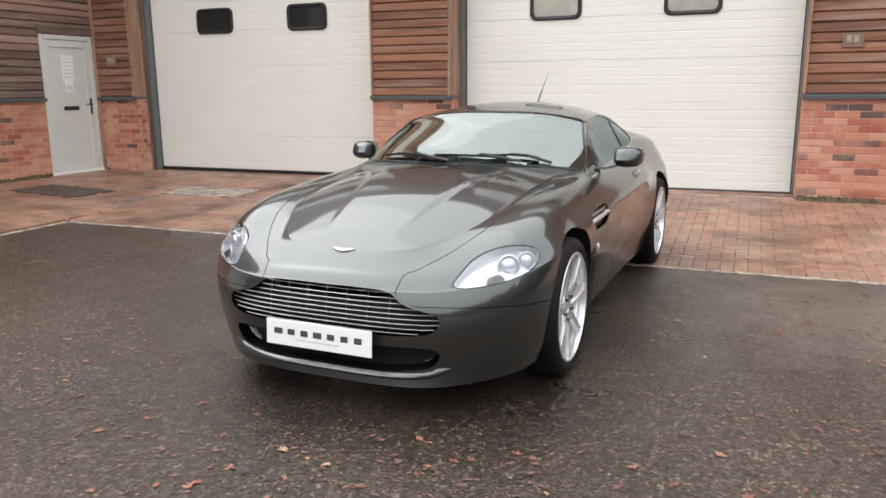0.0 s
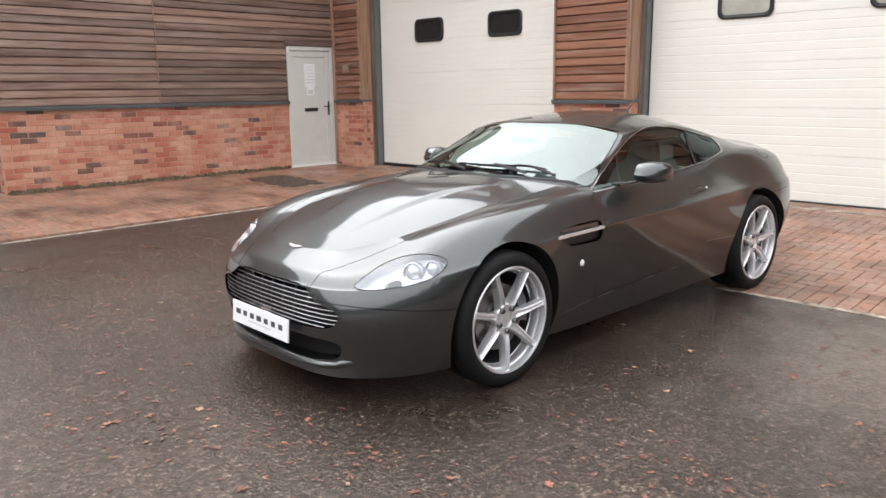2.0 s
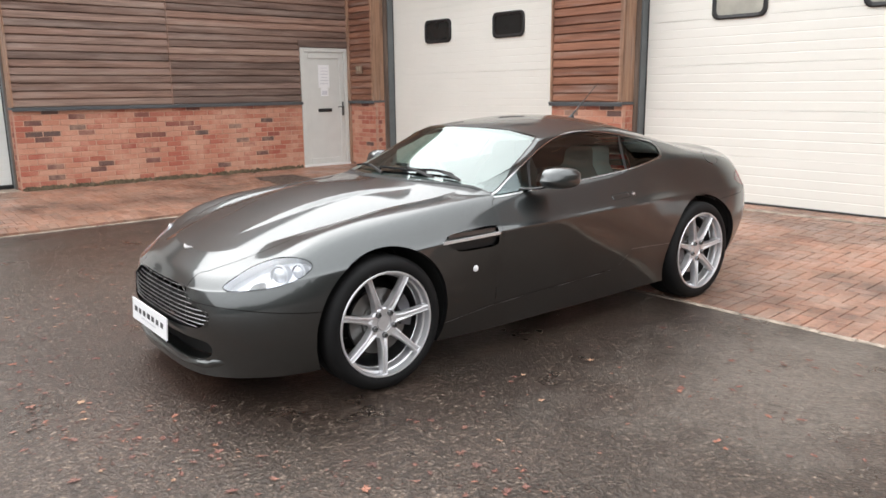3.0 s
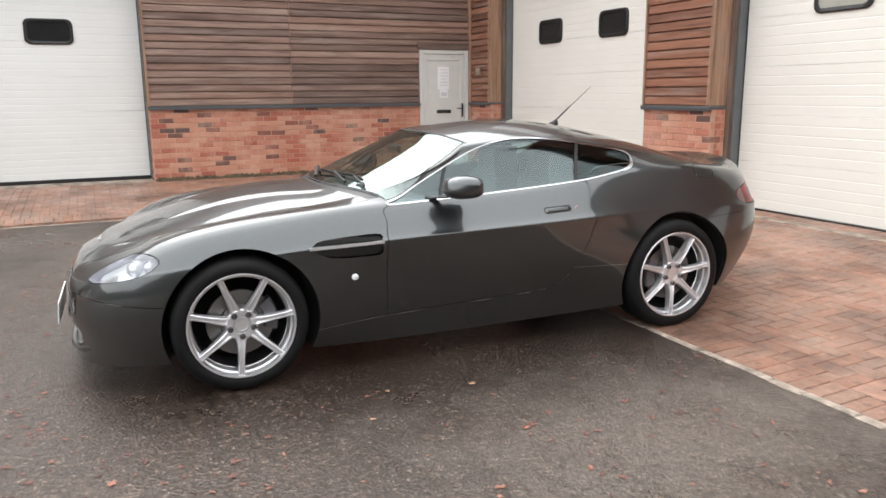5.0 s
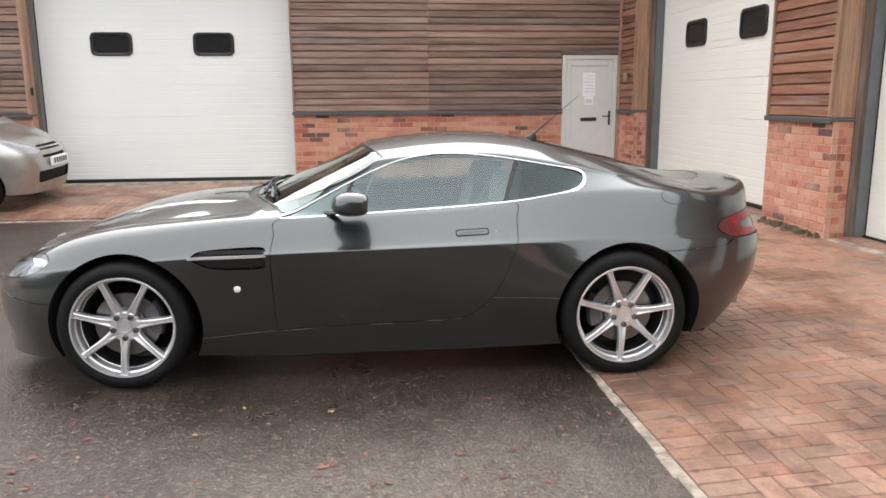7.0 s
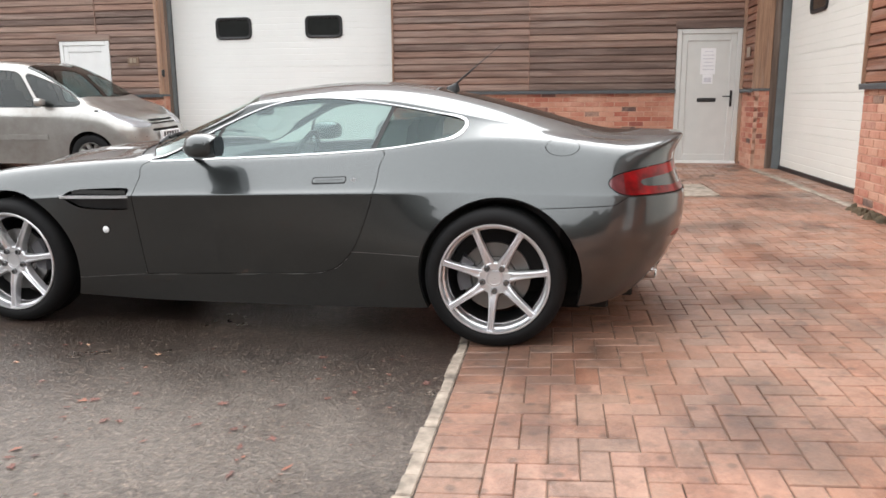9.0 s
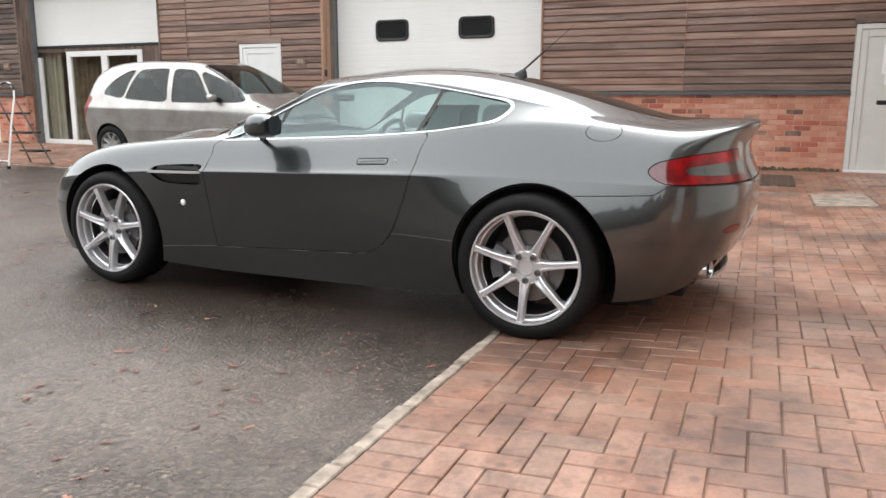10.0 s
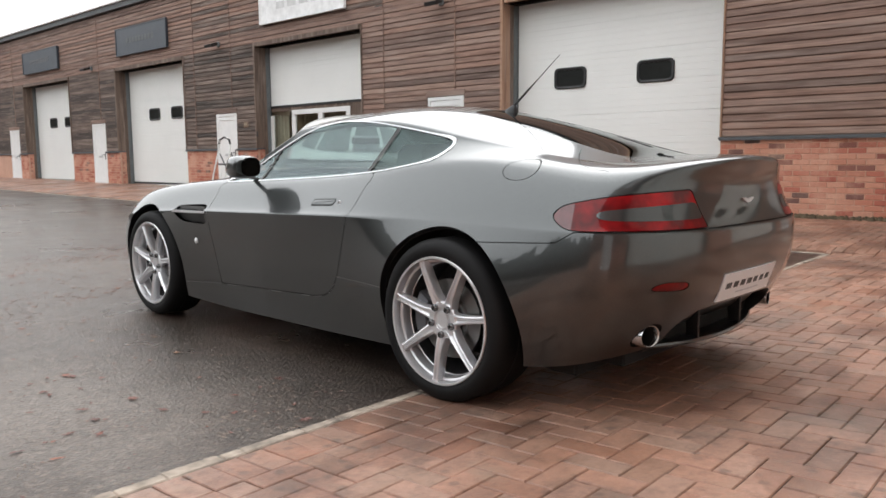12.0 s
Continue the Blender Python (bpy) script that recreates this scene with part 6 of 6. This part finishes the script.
for s in (1, -1):
    rows = [(surface_x(y, .59) * s, y, .59) for y in np.linspace(.60, 2.33, 12)]
    part("rubbing_strip", strake(rows, .035, .012 * s, .03 * s), M_SILVER, mpv)
    for y in (1.38, 2.28):
        part("door_handle", Mesh().box((.842 - .01) * s if s > 0 else -.872, .872 if s > 0 else (-.842 + .01), y - .08, y + .06, .885, .912, .008), M_SILVER, mpv)
    rings = [[((.93 + u * hw) * s, y, 1.06 + w * hh) for u, w in [(a / .5, b / .5) for a, b in rounded(1, 1, .35, 4)]][::s] for y, hw, hh in ((.57, .03, .03), (.585, .065, .042), (.625, .075, .052), (.66, .072, .05))]
    part("wing_mirror", Mesh().loft(rings, True, True), M_SILVER, mpv, "", True)
    part("mirror_stalk", Mesh().box(.78 * s if s > 0 else -.86, .89 if s > 0 else -.78, .60, .68, 1.0, 1.03, .008), M_BLACK, mpv)
part("cabin", Mesh().box(-.74, .74, .7, 3.1, .25, .95, .03), M_DASH, mpv, "dark cabin")
for x in (.36, -.36):
    for y in (1.45, 2.3):
        st = part("seat", Mesh().loft([[(x + u * w, yy + v * .06, z) for u, v in ((-1, -1), (1, -1), (1, 1), (-1, 1))] for yy, z, w in ((y, .9, .24), (y + .06, 1.18, .22), (y + .08, 1.22, .12), (y + .09, 1.36, .11))], True, True), M_DASH, mpv)
part("number_plate", Mesh().box(-.26, .26, -.735, -.70, .52, .63, .003), M_PLATE, mpv, "white number plate with plain bars")
for k in range(6):
    part("plate_bar", Mesh().box(-.22 + k * .075, -.17 + k * .075, -.738, -.7355, .545, .61), M_PLATE_T, mpv)
M_HUBCAP = plain("grey_hubcap", (.38, .38, .37), .4, .6)
mpv_set = data_of(wheel_parts(.185, .312, .20, 9, 1.5), M_RUBBER, M_HUBCAP)
for s in (1, -1):
    for y in (0.0, 2.76):
        put_wheel(mpv, mpv_set, (.86 * s, y, .312), s, 0, discs=False)

# ---------------------------------------------------------------- things along the wall
def bars(parent, face, s0, z0, w, h, n, mat, d, name="number_bar"):
    for k in range(n):
        m = Mesh()
        face.box(m, s0 + k * w / n, s0 + (k + .72) * w / n, d, d + .004, z0, z0 + h)
        part(name, m, mat, parent)


M_DIGIT = plain("pale_digit", (.34, .28, .21), .5)


def number_sign(face, s, z):
    ob = thing("unit_number_sign", "small pale unit number plate on timber boards, digits as bars", "sign", "unit number plates")
    m = Mesh()
    face.box(m, s - .10, s + .10, .014, .024, z - .07, z + .07, .003)
    part("sign_plate", m, plain("clear_plate", (.20, .13, .09), .3), ob)
    bars(ob, face, s - .06, z - .02, .13, .07, 2, M_DIGIT, .0245)


number_sign(WA, .93, 1.82)
number_sign(WB, -.74, 1.82)
number_sign(WB, -8.25, 1.86)
number_sign(WA, -9.02, 1.80)


def fascia_sign(s0, s1, z0, z1, board, text, label, n, face=WB):
    ob = thing("shop_sign", label, "sign")
    m = Mesh()
    face.box(m, s0, s1, .02, .08, z0, z1, .006)
    part("board", m, board, ob)
    if n:
        fr = Mesh()
        for b in ((s0, s1, z0, z0 + .03), (s0, s1, z1 - .03, z1), (s0, s0 + .03, z0 + .03, z1 - .03), (s1 - .03, s1, z0 + .03, z1 - .03)):
            face.box(fr, b[0], b[1], .0805, .095, b[2], b[3])
        part("frame", fr, board, ob)
    w = (s1 - s0) * .56
    bars(ob, face, (s0 + s1) / 2 - w / 2, (z0 + z1) / 2 - .07, w, .15, n or 1, text, .0815, "lettering_bar")


fascia_sign(-7.45, -4.40, 4.16, 4.88, M_SIGN_W, plain("faint_grey", (.6, .6, .6), .5), "white fascia sign with faint lettering above the shop", 4)
for mid in (-6.6, -1.5):
    fascia_sign(mid - 1.5, mid + 1.5, 4.16, 4.86, M_SIGN_W, bpy.data.materials["faint_grey"], "white fascia sign with faint lettering above the unit door", 4, WA)
fascia_sign(-14.86, -11.85, 4.10, 4.90, M_SIGN_B, M_SIGN_T, "dark slate fascia sign with grey lettering bars", 9)
fascia_sign(-22.3, -19.2, 4.12, 4.88, M_SIGN_B, M_SIGN_T, "dark slate fascia sign with grey lettering bars", 9)

for s in (5.6, -1.70, -9.35, -16.75):
    ob = thing("wall_lamp", "dark hooded floodlight on the timber wall", "lamp", "floodlights on the wall")
    m = Mesh()
    WB.box(m, s - .05, s + .05, .0, .05, 3.86, 3.98, .008)
    part("bracket", m, M_STEEL, ob)
    x, y, z = WB.p(s, .05, 3.93)
    part("arm", Mesh().tube([(x, y, z), (x + .10, y, z - .01)], .014), M_STEEL, ob)
    part("head", Mesh().loft([[(x + .08 + a, y + b, z + c) for a, b, c in r] for r in ([(.0, -.13, .02), (.0, .13, .02), (.22, .15, -.05), (.22, -.15, -.05)], [(.0, -.13, -.05), (.0, .13, -.05), (.19, .15, -.12), (.19, -.15, -.12)])], True, True), M_BLACK, ob)

for s in (-.20, -7.74):
    hook = thing("door_hook", "small black door catch on the jamb of the opening", "catch", "catches on the jambs")
    m = Mesh()
    WB.box(m, s - .02, s + .02, .034, .05, 1.56, 1.68, .005)
    part("back_plate", m, M_BLACK, hook)
    x, y, z = WB.p(s, .05, 1.65)
    part("loop", Mesh().tube([(x, y, z), (x + .035, y, z + .01), (x + .045, y, z - .03), (x + .03, y, z - .07), (x, y, z - .075)], .007), M_BLACK, hook)

# shop front under the half-raised shutter
shop = tagged(thing("shop_front", "white-framed glazed double doors and side light below a shutter", "shop front"), kind="structure")
a, b = GARAGE_B[1]
inner = Mesh()
for s0, s1 in ((a + .03, a + .13), (-6.92, -6.79), (-5.93, -5.76), (-4.94, -4.80)):
    WB.box(inner, s0, s1, -.44, -.38, .2, 2.06, .006)
WB.box(inner, -6.92, -4.80, -.44, -.38, 2.061, 2.17, .006)
for s0, s1 in ((a + .131, -6.921), (-6.789, -5.931), (-5.759, -4.941)):
    WB.box(inner, s0, s1, -.43, -.385, .2, .30, .006)
part("frame", inner, M_UPVC_W, shop)
for s0, s1 in ((a + .13, -6.92), (-6.79, -5.93), (-5.76, -4.94)):
    m = Mesh()
    m.face([WB.p(s0, -.408, .30), WB.p(s1, -.408, .30), WB.p(s1, -.408, 2.06), WB.p(s0, -.408, 2.06)])
    pn = part("pane", m, M_WINDOW, shop)
    pn.visible_shadow = False
m = Mesh()
WB.box(m, -4.80, b, -.44, -.39, .2, 2.30)
WB.box(m, a, b, -.45, -.40, 2.161, 2.30)
part("infill", m, M_POST_GREY, shop)
for y0, y1, x, mat, label in ((a - .18, a + .50, -.60, M_CURTAIN, "cream curtain hanging behind the shop window"), (a + .48, -4.7, -.85, M_DRAPE, "brown drape hanging inside the shop")):
    m = Mesh()
    n = int((y1 - y0) * 90)
    for q in range(n + 1):
        m.v += [(WALL_X + x + .035 * math.sin(q * .62) + .012 * math.sin(q * 1.7), y0 + (y1 - y0) * q / n, zz) for zz in (.23, 2.25)]
    m.f = [(2 * q, 2 * q + 2, 2 * q + 3, 2 * q + 1) for q in range(n)]
    tagged(part("curtain", m, mat, None, "", True), label, "curtain")
m = Mesh()
m.face([(WALL_X - 3.5, a - .5, 0), (WALL_X - 3.5, b + .5, 0), (WALL_X - 3.5, b + .5, 3.6), (WALL_X - 3.5, a - .5, 3.6)])
for yy in (a - .5, b + .5):
    m.face([(WALL_X - 3.5, yy, 0), (WALL_X - .46, yy, 0), (WALL_X - .46, yy, 3.6), (WALL_X - 3.5, yy, 3.6)])
tagged(part("wall_shop", m, plain("shop_interior", (.42, .34, .25), .8, vary=.3, scale=2)), "dim interior wall of the shop", "wall", kind="structure")
m = Mesh().box(WALL_X - 3.5, WALL_X - .40, a - .5, b + .5, .0, .22)
tagged(part("floor", m, M_CONC), "shop floor", "floor", kind="structure")

# step ladder
lad = thing("step_ladder", "white tubular step ladder with black treads standing open", "ladder", at=pose(-6.36, -4.45, .03, 0, 0, -5) @ Matrix.Diagonal((1.1, 1.15, 0.94, 1.0)))
fr = Mesh()
M_TUBE = plain("white_tube", (.72, .72, .7), .35, .2)
for s in (-.21, .21):
    fr.tube([(.28, s * 1.12, .02), (.16, s, .75), (.06, s * .92, 1.22), (.05, s * .85, 1.36), (.05, s * .5, 1.45), (.05, 0, 1.47)], .014)
part("front_frame", fr, M_TUBE, lad, "white tube frame", True)
part("cross_tube", Mesh().tube([(.26, -.23, .13), (.26, .23, .13)], .013), M_TUBE, lad)
rr = Mesh()
for s in (-.21, .21):
    rr.tube([(-.42, s * 1.15, .02), (.04, s * .92, 1.15)], .012)
part("rear_frame", rr, M_STEEL, lad, "dark rear frame")
for x, z in ((-.05, .92), (-.19, .58), (-.33, .25)):
    part("tread", Mesh().box(x - .12, x + .13, -.21, .21, z, z + .035, .008), M_BLACK, lad, "black ribbed tread")
for x, s in ((.28, -.235), (.28, .235), (-.42, -.24), (-.42, .24)):
    part("foot", Mesh().box(x - .022, x + .022, s - .02, s + .02, .0, .045, .006), M_RUBBER, lad)
part("grip", Mesh().tube([(.05, -.19, 1.33), (.05, -.16, 1.42), (.05, 0, 1.473), (.05, .16, 1.42), (.05, .19, 1.33)], .018), M_BLACK, lad)

# ---------------------------------------------------------------- covers, kerb edging, paving blocks
COVER = (-6.93, -5.80, 7.58, 8.13)
DRAIN = (-8.65, -7.60, 6.80, 7.45)
m = Mesh()
x0, x1, y0, y1 = COVER
m.v = [(x, y, ground_z(x, y) + .007 + dz) for dz in (-.05, 0) for x, y in ((x0, y0), (x1, y0), (x1, y1), (x0, y1))]
m.f = [(4, 5, 6, 7), (0, 1, 5, 4), (1, 2, 6, 5), (2, 3, 7, 6), (3, 0, 4, 7)]
ob = tagged(part("inspection_cover", m, M_CONC), "pale concrete-filled inspection cover set in the paving", "cover")
x0, x1, y0, y1 = DRAIN
m = Mesh()
m.v = [(x, y, ground_z(x, y) + .007 + dz) for dz in (-.05, 0) for x, y in ((x0, y0), (x1, y0), (x1, y1), (x0, y1))]
m.f = [(4, 5, 6, 7), (0, 1, 5, 4), (1, 2, 6, 5), (2, 3, 7, 6), (3, 0, 4, 7)]
drain = tagged(part("drain_cover", m, M_IRON), "dark cast iron drain cover set in the paving", "drain cover")
for q in range(9):
    yy = y0 + .05 + q * (y1 - y0 - .1) / 8
    rib = Mesh()
    rib.v = [(x, y, ground_z(x, y) + .013) for x, y in ((x0 + .05, yy - .012), (x1 - .05, yy - .012), (x1 - .05, yy + .012), (x0 + .05, yy + .012))] + [(x, y, ground_z(x, y) + .006) for x, y in ((x0 + .05, yy - .018), (x1 - .05, yy - .018), (x1 - .05, yy + .018), (x0 + .05, yy + .018))]
    rib.f = [(0, 1, 2, 3), (4, 5, 1, 0), (5, 6, 2, 1), (6, 7, 3, 2), (7, 4, 0, 3)]
    part("rib", rib, M_IRON, drain)

pavement = Mesh()
for xa, xb, ya, yb in ((-9.7, KERB_X, -33, 9.6), (KERB_X, 8.0, KERB_Y, 9.6)):
    xs, ys = spread(xa, xb, .5), spread(ya, yb, .5)
    k = len(pavement.v)
    pavement.v += [(x, y, ground_z(x, y) - .0065) for y in ys for x in xs]
    pavement.f += [(k + j * len(xs) + i, k + j * len(xs) + i + 1, k + (j + 1) * len(xs) + i + 1, k + (j + 1) * len(xs) + i) for j in range(len(ys) - 1) for i in range(len(xs) - 1)]
pavement = tagged(part("pavement", pavement, M_SAND), "red-brown block paving in herringbone with damp stains", "pavement", kind="structure")
kerb = Mesh()
x = KERB_X
while x < 8.0:
    step = rng.uniform(.07, .30)
    kerb.box(x, x + step - rng.choice((.0, .0, .004)), KERB_Y - .006 + rng.uniform(-.012, .010), KERB_Y + .047, -.1, .005 + rng.uniform(-.002, .003), .005)
    x += step
for q in range(42):
    ya, yb = KERB_Y - (q + 1) * .914 + .006, KERB_Y - q * .914
    z = ground_z(KERB_X, ya)
    kerb.box(KERB_X - .048, KERB_X + .005 + rng.uniform(-.004, .004), ya, yb, z - .1, z + .006, .008)
tagged(part("kerb_edging", kerb, M_CONC, pavement, "pale concrete edging strip"), kind="stuff")

block_meshes = {}


def block(cx, cy, lx, ly, apart, joined):
    """One paving block with chamfered upper edges."""
    if COVER[0] - .02 < cx < COVER[1] + .02 and COVER[2] - .02 < cy < COVER[3] + .02:
        return
    if DRAIN[0] - .02 < cx < DRAIN[1] + .02 and DRAIN[2] - .02 < cy < DRAIN[3] + .02:
        return
    hx, hy, b = lx / 2 - .0022, ly / 2 - .0020, .0035
    ring = lambda k: [(-hx + k, -hy + k), (hx - k, -hy + k), (hx - k, hy - k), (-hx + k, hy - k)]
    loc = [(x, y, -.03) for x, y in ring(0)] + [(x, y, -b) for x, y in ring(0)] + [(x, y, 0) for x, y in ring(b)]
    fs = [(8, 9, 10, 11)] + [(k + i, k + (i + 1) % 4, k + 4 + (i + 1) % 4, k + 4 + i) for k in (0, 4) for i in range(4)]
    e = .05
    gxs, gys = (ground_z(cx + e, cy) - ground_z(cx - e, cy)) / (2 * e), (ground_z(cx, cy + e) - ground_z(cx, cy - e)) / (2 * e)
    tx, ty, h = gxs + rng.uniform(-.008, .008), gys + rng.uniform(-.008, .008), ground_z(cx, cy) + rng.uniform(-.0015, .0015)
    if apart:
        key = round(lx, 2), round(ly, 2)
        if key not in block_meshes:
            mm = Mesh()
            mm.v, mm.f = loc, fs
            block_meshes[key] = mm.data("paving_block", M_PAVER)
        ob = new("paving_block", block_meshes[key])
        ob.location, ob.rotation_euler = (cx, cy, h), (ty, -tx, 0)
        ob.parent = pavement
    else:
        k = len(joined.v)
        joined.v += [(cx + x, cy + y, h + z + tx * x + ty * y) for x, y, z in loc]
        joined.f += [tuple(k + i for i in f) for f in fs]


rest = Mesh()
near = lambda x, y: -.35 < x < 2.2 and KERB_Y < y < 8.05
EDGE_Y, EDGE_X = KERB_Y + .05, KERB_X - .05
for dy in (.0, .1):
    block(EDGE_X - .1, EDGE_Y + .05 + dy, .2, .1, False, rest)
block(EDGE_X - .1, EDGE_Y - .03, .2, .05, False, rest)
block(EDGE_X + .05, EDGE_Y + .1, .1, .2, False, rest)
block(EDGE_X + .025, EDGE_Y - .025, .05, .05, False, rest)
for q in range(146):
    x = KERB_X + .1 + q * .1
    block(x, EDGE_Y + .1, .1, .2, near(x, EDGE_Y), rest)
for q in range(384):
    y = KERB_Y - .05 - q * .1
    block(EDGE_X - .1, y, .2, .1, False, rest)
inside = lambda i, j: ((EDGE_Y + .2 + j * .1 + .05) < 9.5 and j >= 0 and -9.33 < (EDGE_X - .2 - .05 - i * .1) < 8.0) or (i >= 0 and (EDGE_X - .25 - i * .1) > -9.8 and -33 < EDGE_Y + .25 + j * .1 < 9.5)
for i in range(-146, 30):
    for j in range(-390, 34):
        k = (-i - j) % 4
        if k == 1 or k == 3:
            continue
        other = (i - 1, j) if k == 0 else (i, j - 1)
        a, b = inside(i, j), inside(*other)
        cell = lambda c: (EDGE_X - .25 - c[0] * .1, EDGE_Y + .25 + c[1] * .1)
        if a and b:
            (xa, ya), (xb, yb) = cell((i, j)), cell(other)
            block((xa + xb) / 2, (ya + yb) / 2, .2 if k == 0 else .1, .1 if k == 0 else .2, near((xa + xb) / 2, (ya + yb) / 2), rest)
        elif a or b:
            x, y = cell((i, j) if a else other)
            block(x, y, .1, .1, False, rest)
for i in range(-146, 30):
    for j in range(-390, 34):
        if (-i - j) % 4 in (1, 3):
            mate = (i + 1, j) if (-i - j) % 4 == 1 else (i, j + 1)
            if inside(i, j) and not (-146 <= mate[0] < 30 and -390 <= mate[1] < 34):
                block(EDGE_X - .25 - i * .1, EDGE_Y + .25 + j * .1, .1, .1, False, rest)
tagged(part("paving", rest, M_PAVER_I, pavement), kind="stuff")


# ---------------------------------------------------------------- fallen leaves
def leaf_material():
    m, t, p = nodes_of("dead_leaf")
    c = ramp(t, random_of(t, True), [(0, (.085, .040, .032)), (.35, (.20, .075, .055)), (.65, (.17, .080, .060)), (.9, (.31, .125, .08)), (1, (.40, .25, .16))])
    c = mix(t, .5, c, ramp(t, noise_tex(t, 60), [(.3, (.5, .5, .5)), (.7, (1, 1, 1))]), "MULTIPLY")
    t.links.new(c, p.inputs["Base Color"])
    p.inputs["Roughness"].default_value = .6
    return m


M_LEAF = leaf_material()
leaves = Mesh()
lr = random.Random(5)
LEAF_OUTLINE = [(0, -.5), (.10, -.32), (.30, -.30), (.22, -.12), (.42, .05), (.22, .12), (.24, .34), (.08, .28), (0, .5), (-.08, .28), (-.24, .34), (-.22, .12), (-.42, .05), (-.22, -.12), (-.30, -.30), (-.10, -.32)]


def drop_leaf(x, y, size):
    a, k = lr.uniform(0, 6.28), len(leaves.v)
    curl, tip, slim = lr.uniform(.03, .35), lr.uniform(-.2, .2), lr.uniform(.45, 1.1)
    for u, w in [(0, 0)] + LEAF_OUTLINE:
        torn = lr.uniform(.45, 1.3)
        u2, w2 = u * size * slim * torn, w * size * torn
        z = .002 + size * (curl * (u * u + .4 * w * w) * 1.3 + .12 * abs(tip) + tip * .3 * w) + lr.uniform(0, .003)
        px, py = x + u2 * math.cos(a) - w2 * math.sin(a), y + u2 * math.sin(a) + w2 * math.cos(a)
        leaves.v.append((px, py, ground_z(px, py) + max(.002, z)))
    n = len(LEAF_OUTLINE)
    leaves.f += [(k, k + 1 + i, k + 1 + (i + 1) % n) for i in range(n)]


def under_car(x, y):
    return -2.6 < x < -.45 and 2.8 < y < 7.1 or (-.45 <= x < .9 and 3.4 < y and lr.random() < .65)


clumps = [(lr.uniform(-6.5, 2.5), lr.uniform(-2.5, 5.8)) for _ in range(170)]
for _ in range(14000):
    if lr.random() < .8:
        c = lr.choice(clumps)
        x, y = lr.gauss(c[0], .32), lr.gauss(c[1], .16)
    else:
        x, y = lr.uniform(-6.6, 4.5), lr.uniform(-4, 5.85)
    if not under_car(x, y) and y < 5.9:
        drop_leaf(x, y, lr.choice((.007, .008, .009, .010, .011, .013, .015, .018, .024, .034, .05)) * lr.uniform(.8, 1.3))
for _ in range(60):
    x, y = lr.uniform(-9.2, 3.5), lr.uniform(5.9, 9.0)
    if not under_car(x, y):
        drop_leaf(x, y, lr.choice((.02, .03, .045)))
for _ in range(120):
    drop_leaf(lr.uniform(-9.2, -6.7), lr.uniform(-6, 6), lr.choice((.02, .03, .04)))
tagged(part("fallen_leaves", leaves, M_LEAF), "scattered dead brown and red leaves on the ground", "leaves", kind="stuff")


M_MOSS = plain("moss_and_dirt", (0.085, 0.062, 0.036), 0.95, vary=0.5, scale=14, bumpy=0.6)
moss = Mesh()
for _ in range(650):
    if lr.random() < .6:
        x, y = WALL_X + abs(lr.gauss(0, .035)), 3.75 + 4.3 * lr.random() ** 1.3
    elif lr.random() < .5:
        x, y = lr.choice((lr.uniform(-4.6, -3.55), lr.uniform(.55, 1.38))), WALL_Y - abs(lr.gauss(0, .04))
    else:
        x, y = WALL_X + abs(lr.gauss(0, .05)), lr.choice((lr.uniform(-3.9, -2.2), lr.uniform(-1.1, -.3), lr.uniform(-8.6, -7.8), lr.uniform(-11.3, -9.7)))
    k, rad, h = len(moss.v), lr.uniform(.015, .06), lr.uniform(.012, .06)
    z = ground_z(x, y)
    ring = [(x + rad * lr.uniform(.6, 1.2) * math.cos(a), y + rad * lr.uniform(.6, 1.2) * math.sin(a)) for a in (math.pi * q / 4 for q in range(8))]
    moss.v += [(x, y, z + h)] + [(.5 * (x + px), .5 * (y + py), z + .8 * h) for px, py in ring] + [(px, py, z) for px, py in ring]
    moss.f += [(k, k + 1 + q, k + 1 + (q + 1) % 8) for q in range(8)] + [(k + 1 + q, k + 9 + q, k + 9 + (q + 1) % 8, k + 1 + (q + 1) % 8) for q in range(8)]
tagged(part("moss", moss, M_MOSS, None, "", True), "moss and damp dirt along the foot of the wall", "moss", kind="stuff")


# ---------------------------------------------------------------- far side of the yard
def tree_line(x0, y0, x1, y1, n, seed):
    """A dark, uneven line of winter trees a long way off."""
    r, m = random.Random(seed), Mesh()
    for q in range(n):
        u = (q + r.uniform(-.3, .3)) / n
        cx, cy, h, w = x0 + u * (x1 - x0), y0 + u * (y1 - y0), r.uniform(7.5, 11.5), r.uniform(2.0, 3.4)
        rings = []
        for k in range(7):
            v = k / 6
            rad = w * (.55 + .9 * v * (1 - v) * 2) * (1 - .55 * v ** 4)
            rings.append([(cx + rad * r.uniform(.6, 1.25) * math.cos(a), cy + rad * r.uniform(.6, 1.25) * math.sin(a), v * h * r.uniform(.93, 1.05)) for a in (2 * math.pi * j / 9 for j in range(9))])
        m.loft(rings, True, True)
    return m


M_WOOD_FAR = plain("bare_twigs", (.06, .052, .042), .95, vary=.4, scale=1.5)
tagged(part("backdrop", tree_line(30, 45, 32, -60, 70, 3), M_WOOD_FAR), "dark line of bare winter trees across the yard", "trees", kind="structure")
tagged(part("backdrop", tree_line(38, -58, -30, -66, 60, 4), M_WOOD_FAR), "dark line of bare winter trees beyond the units", "trees", kind="structure")
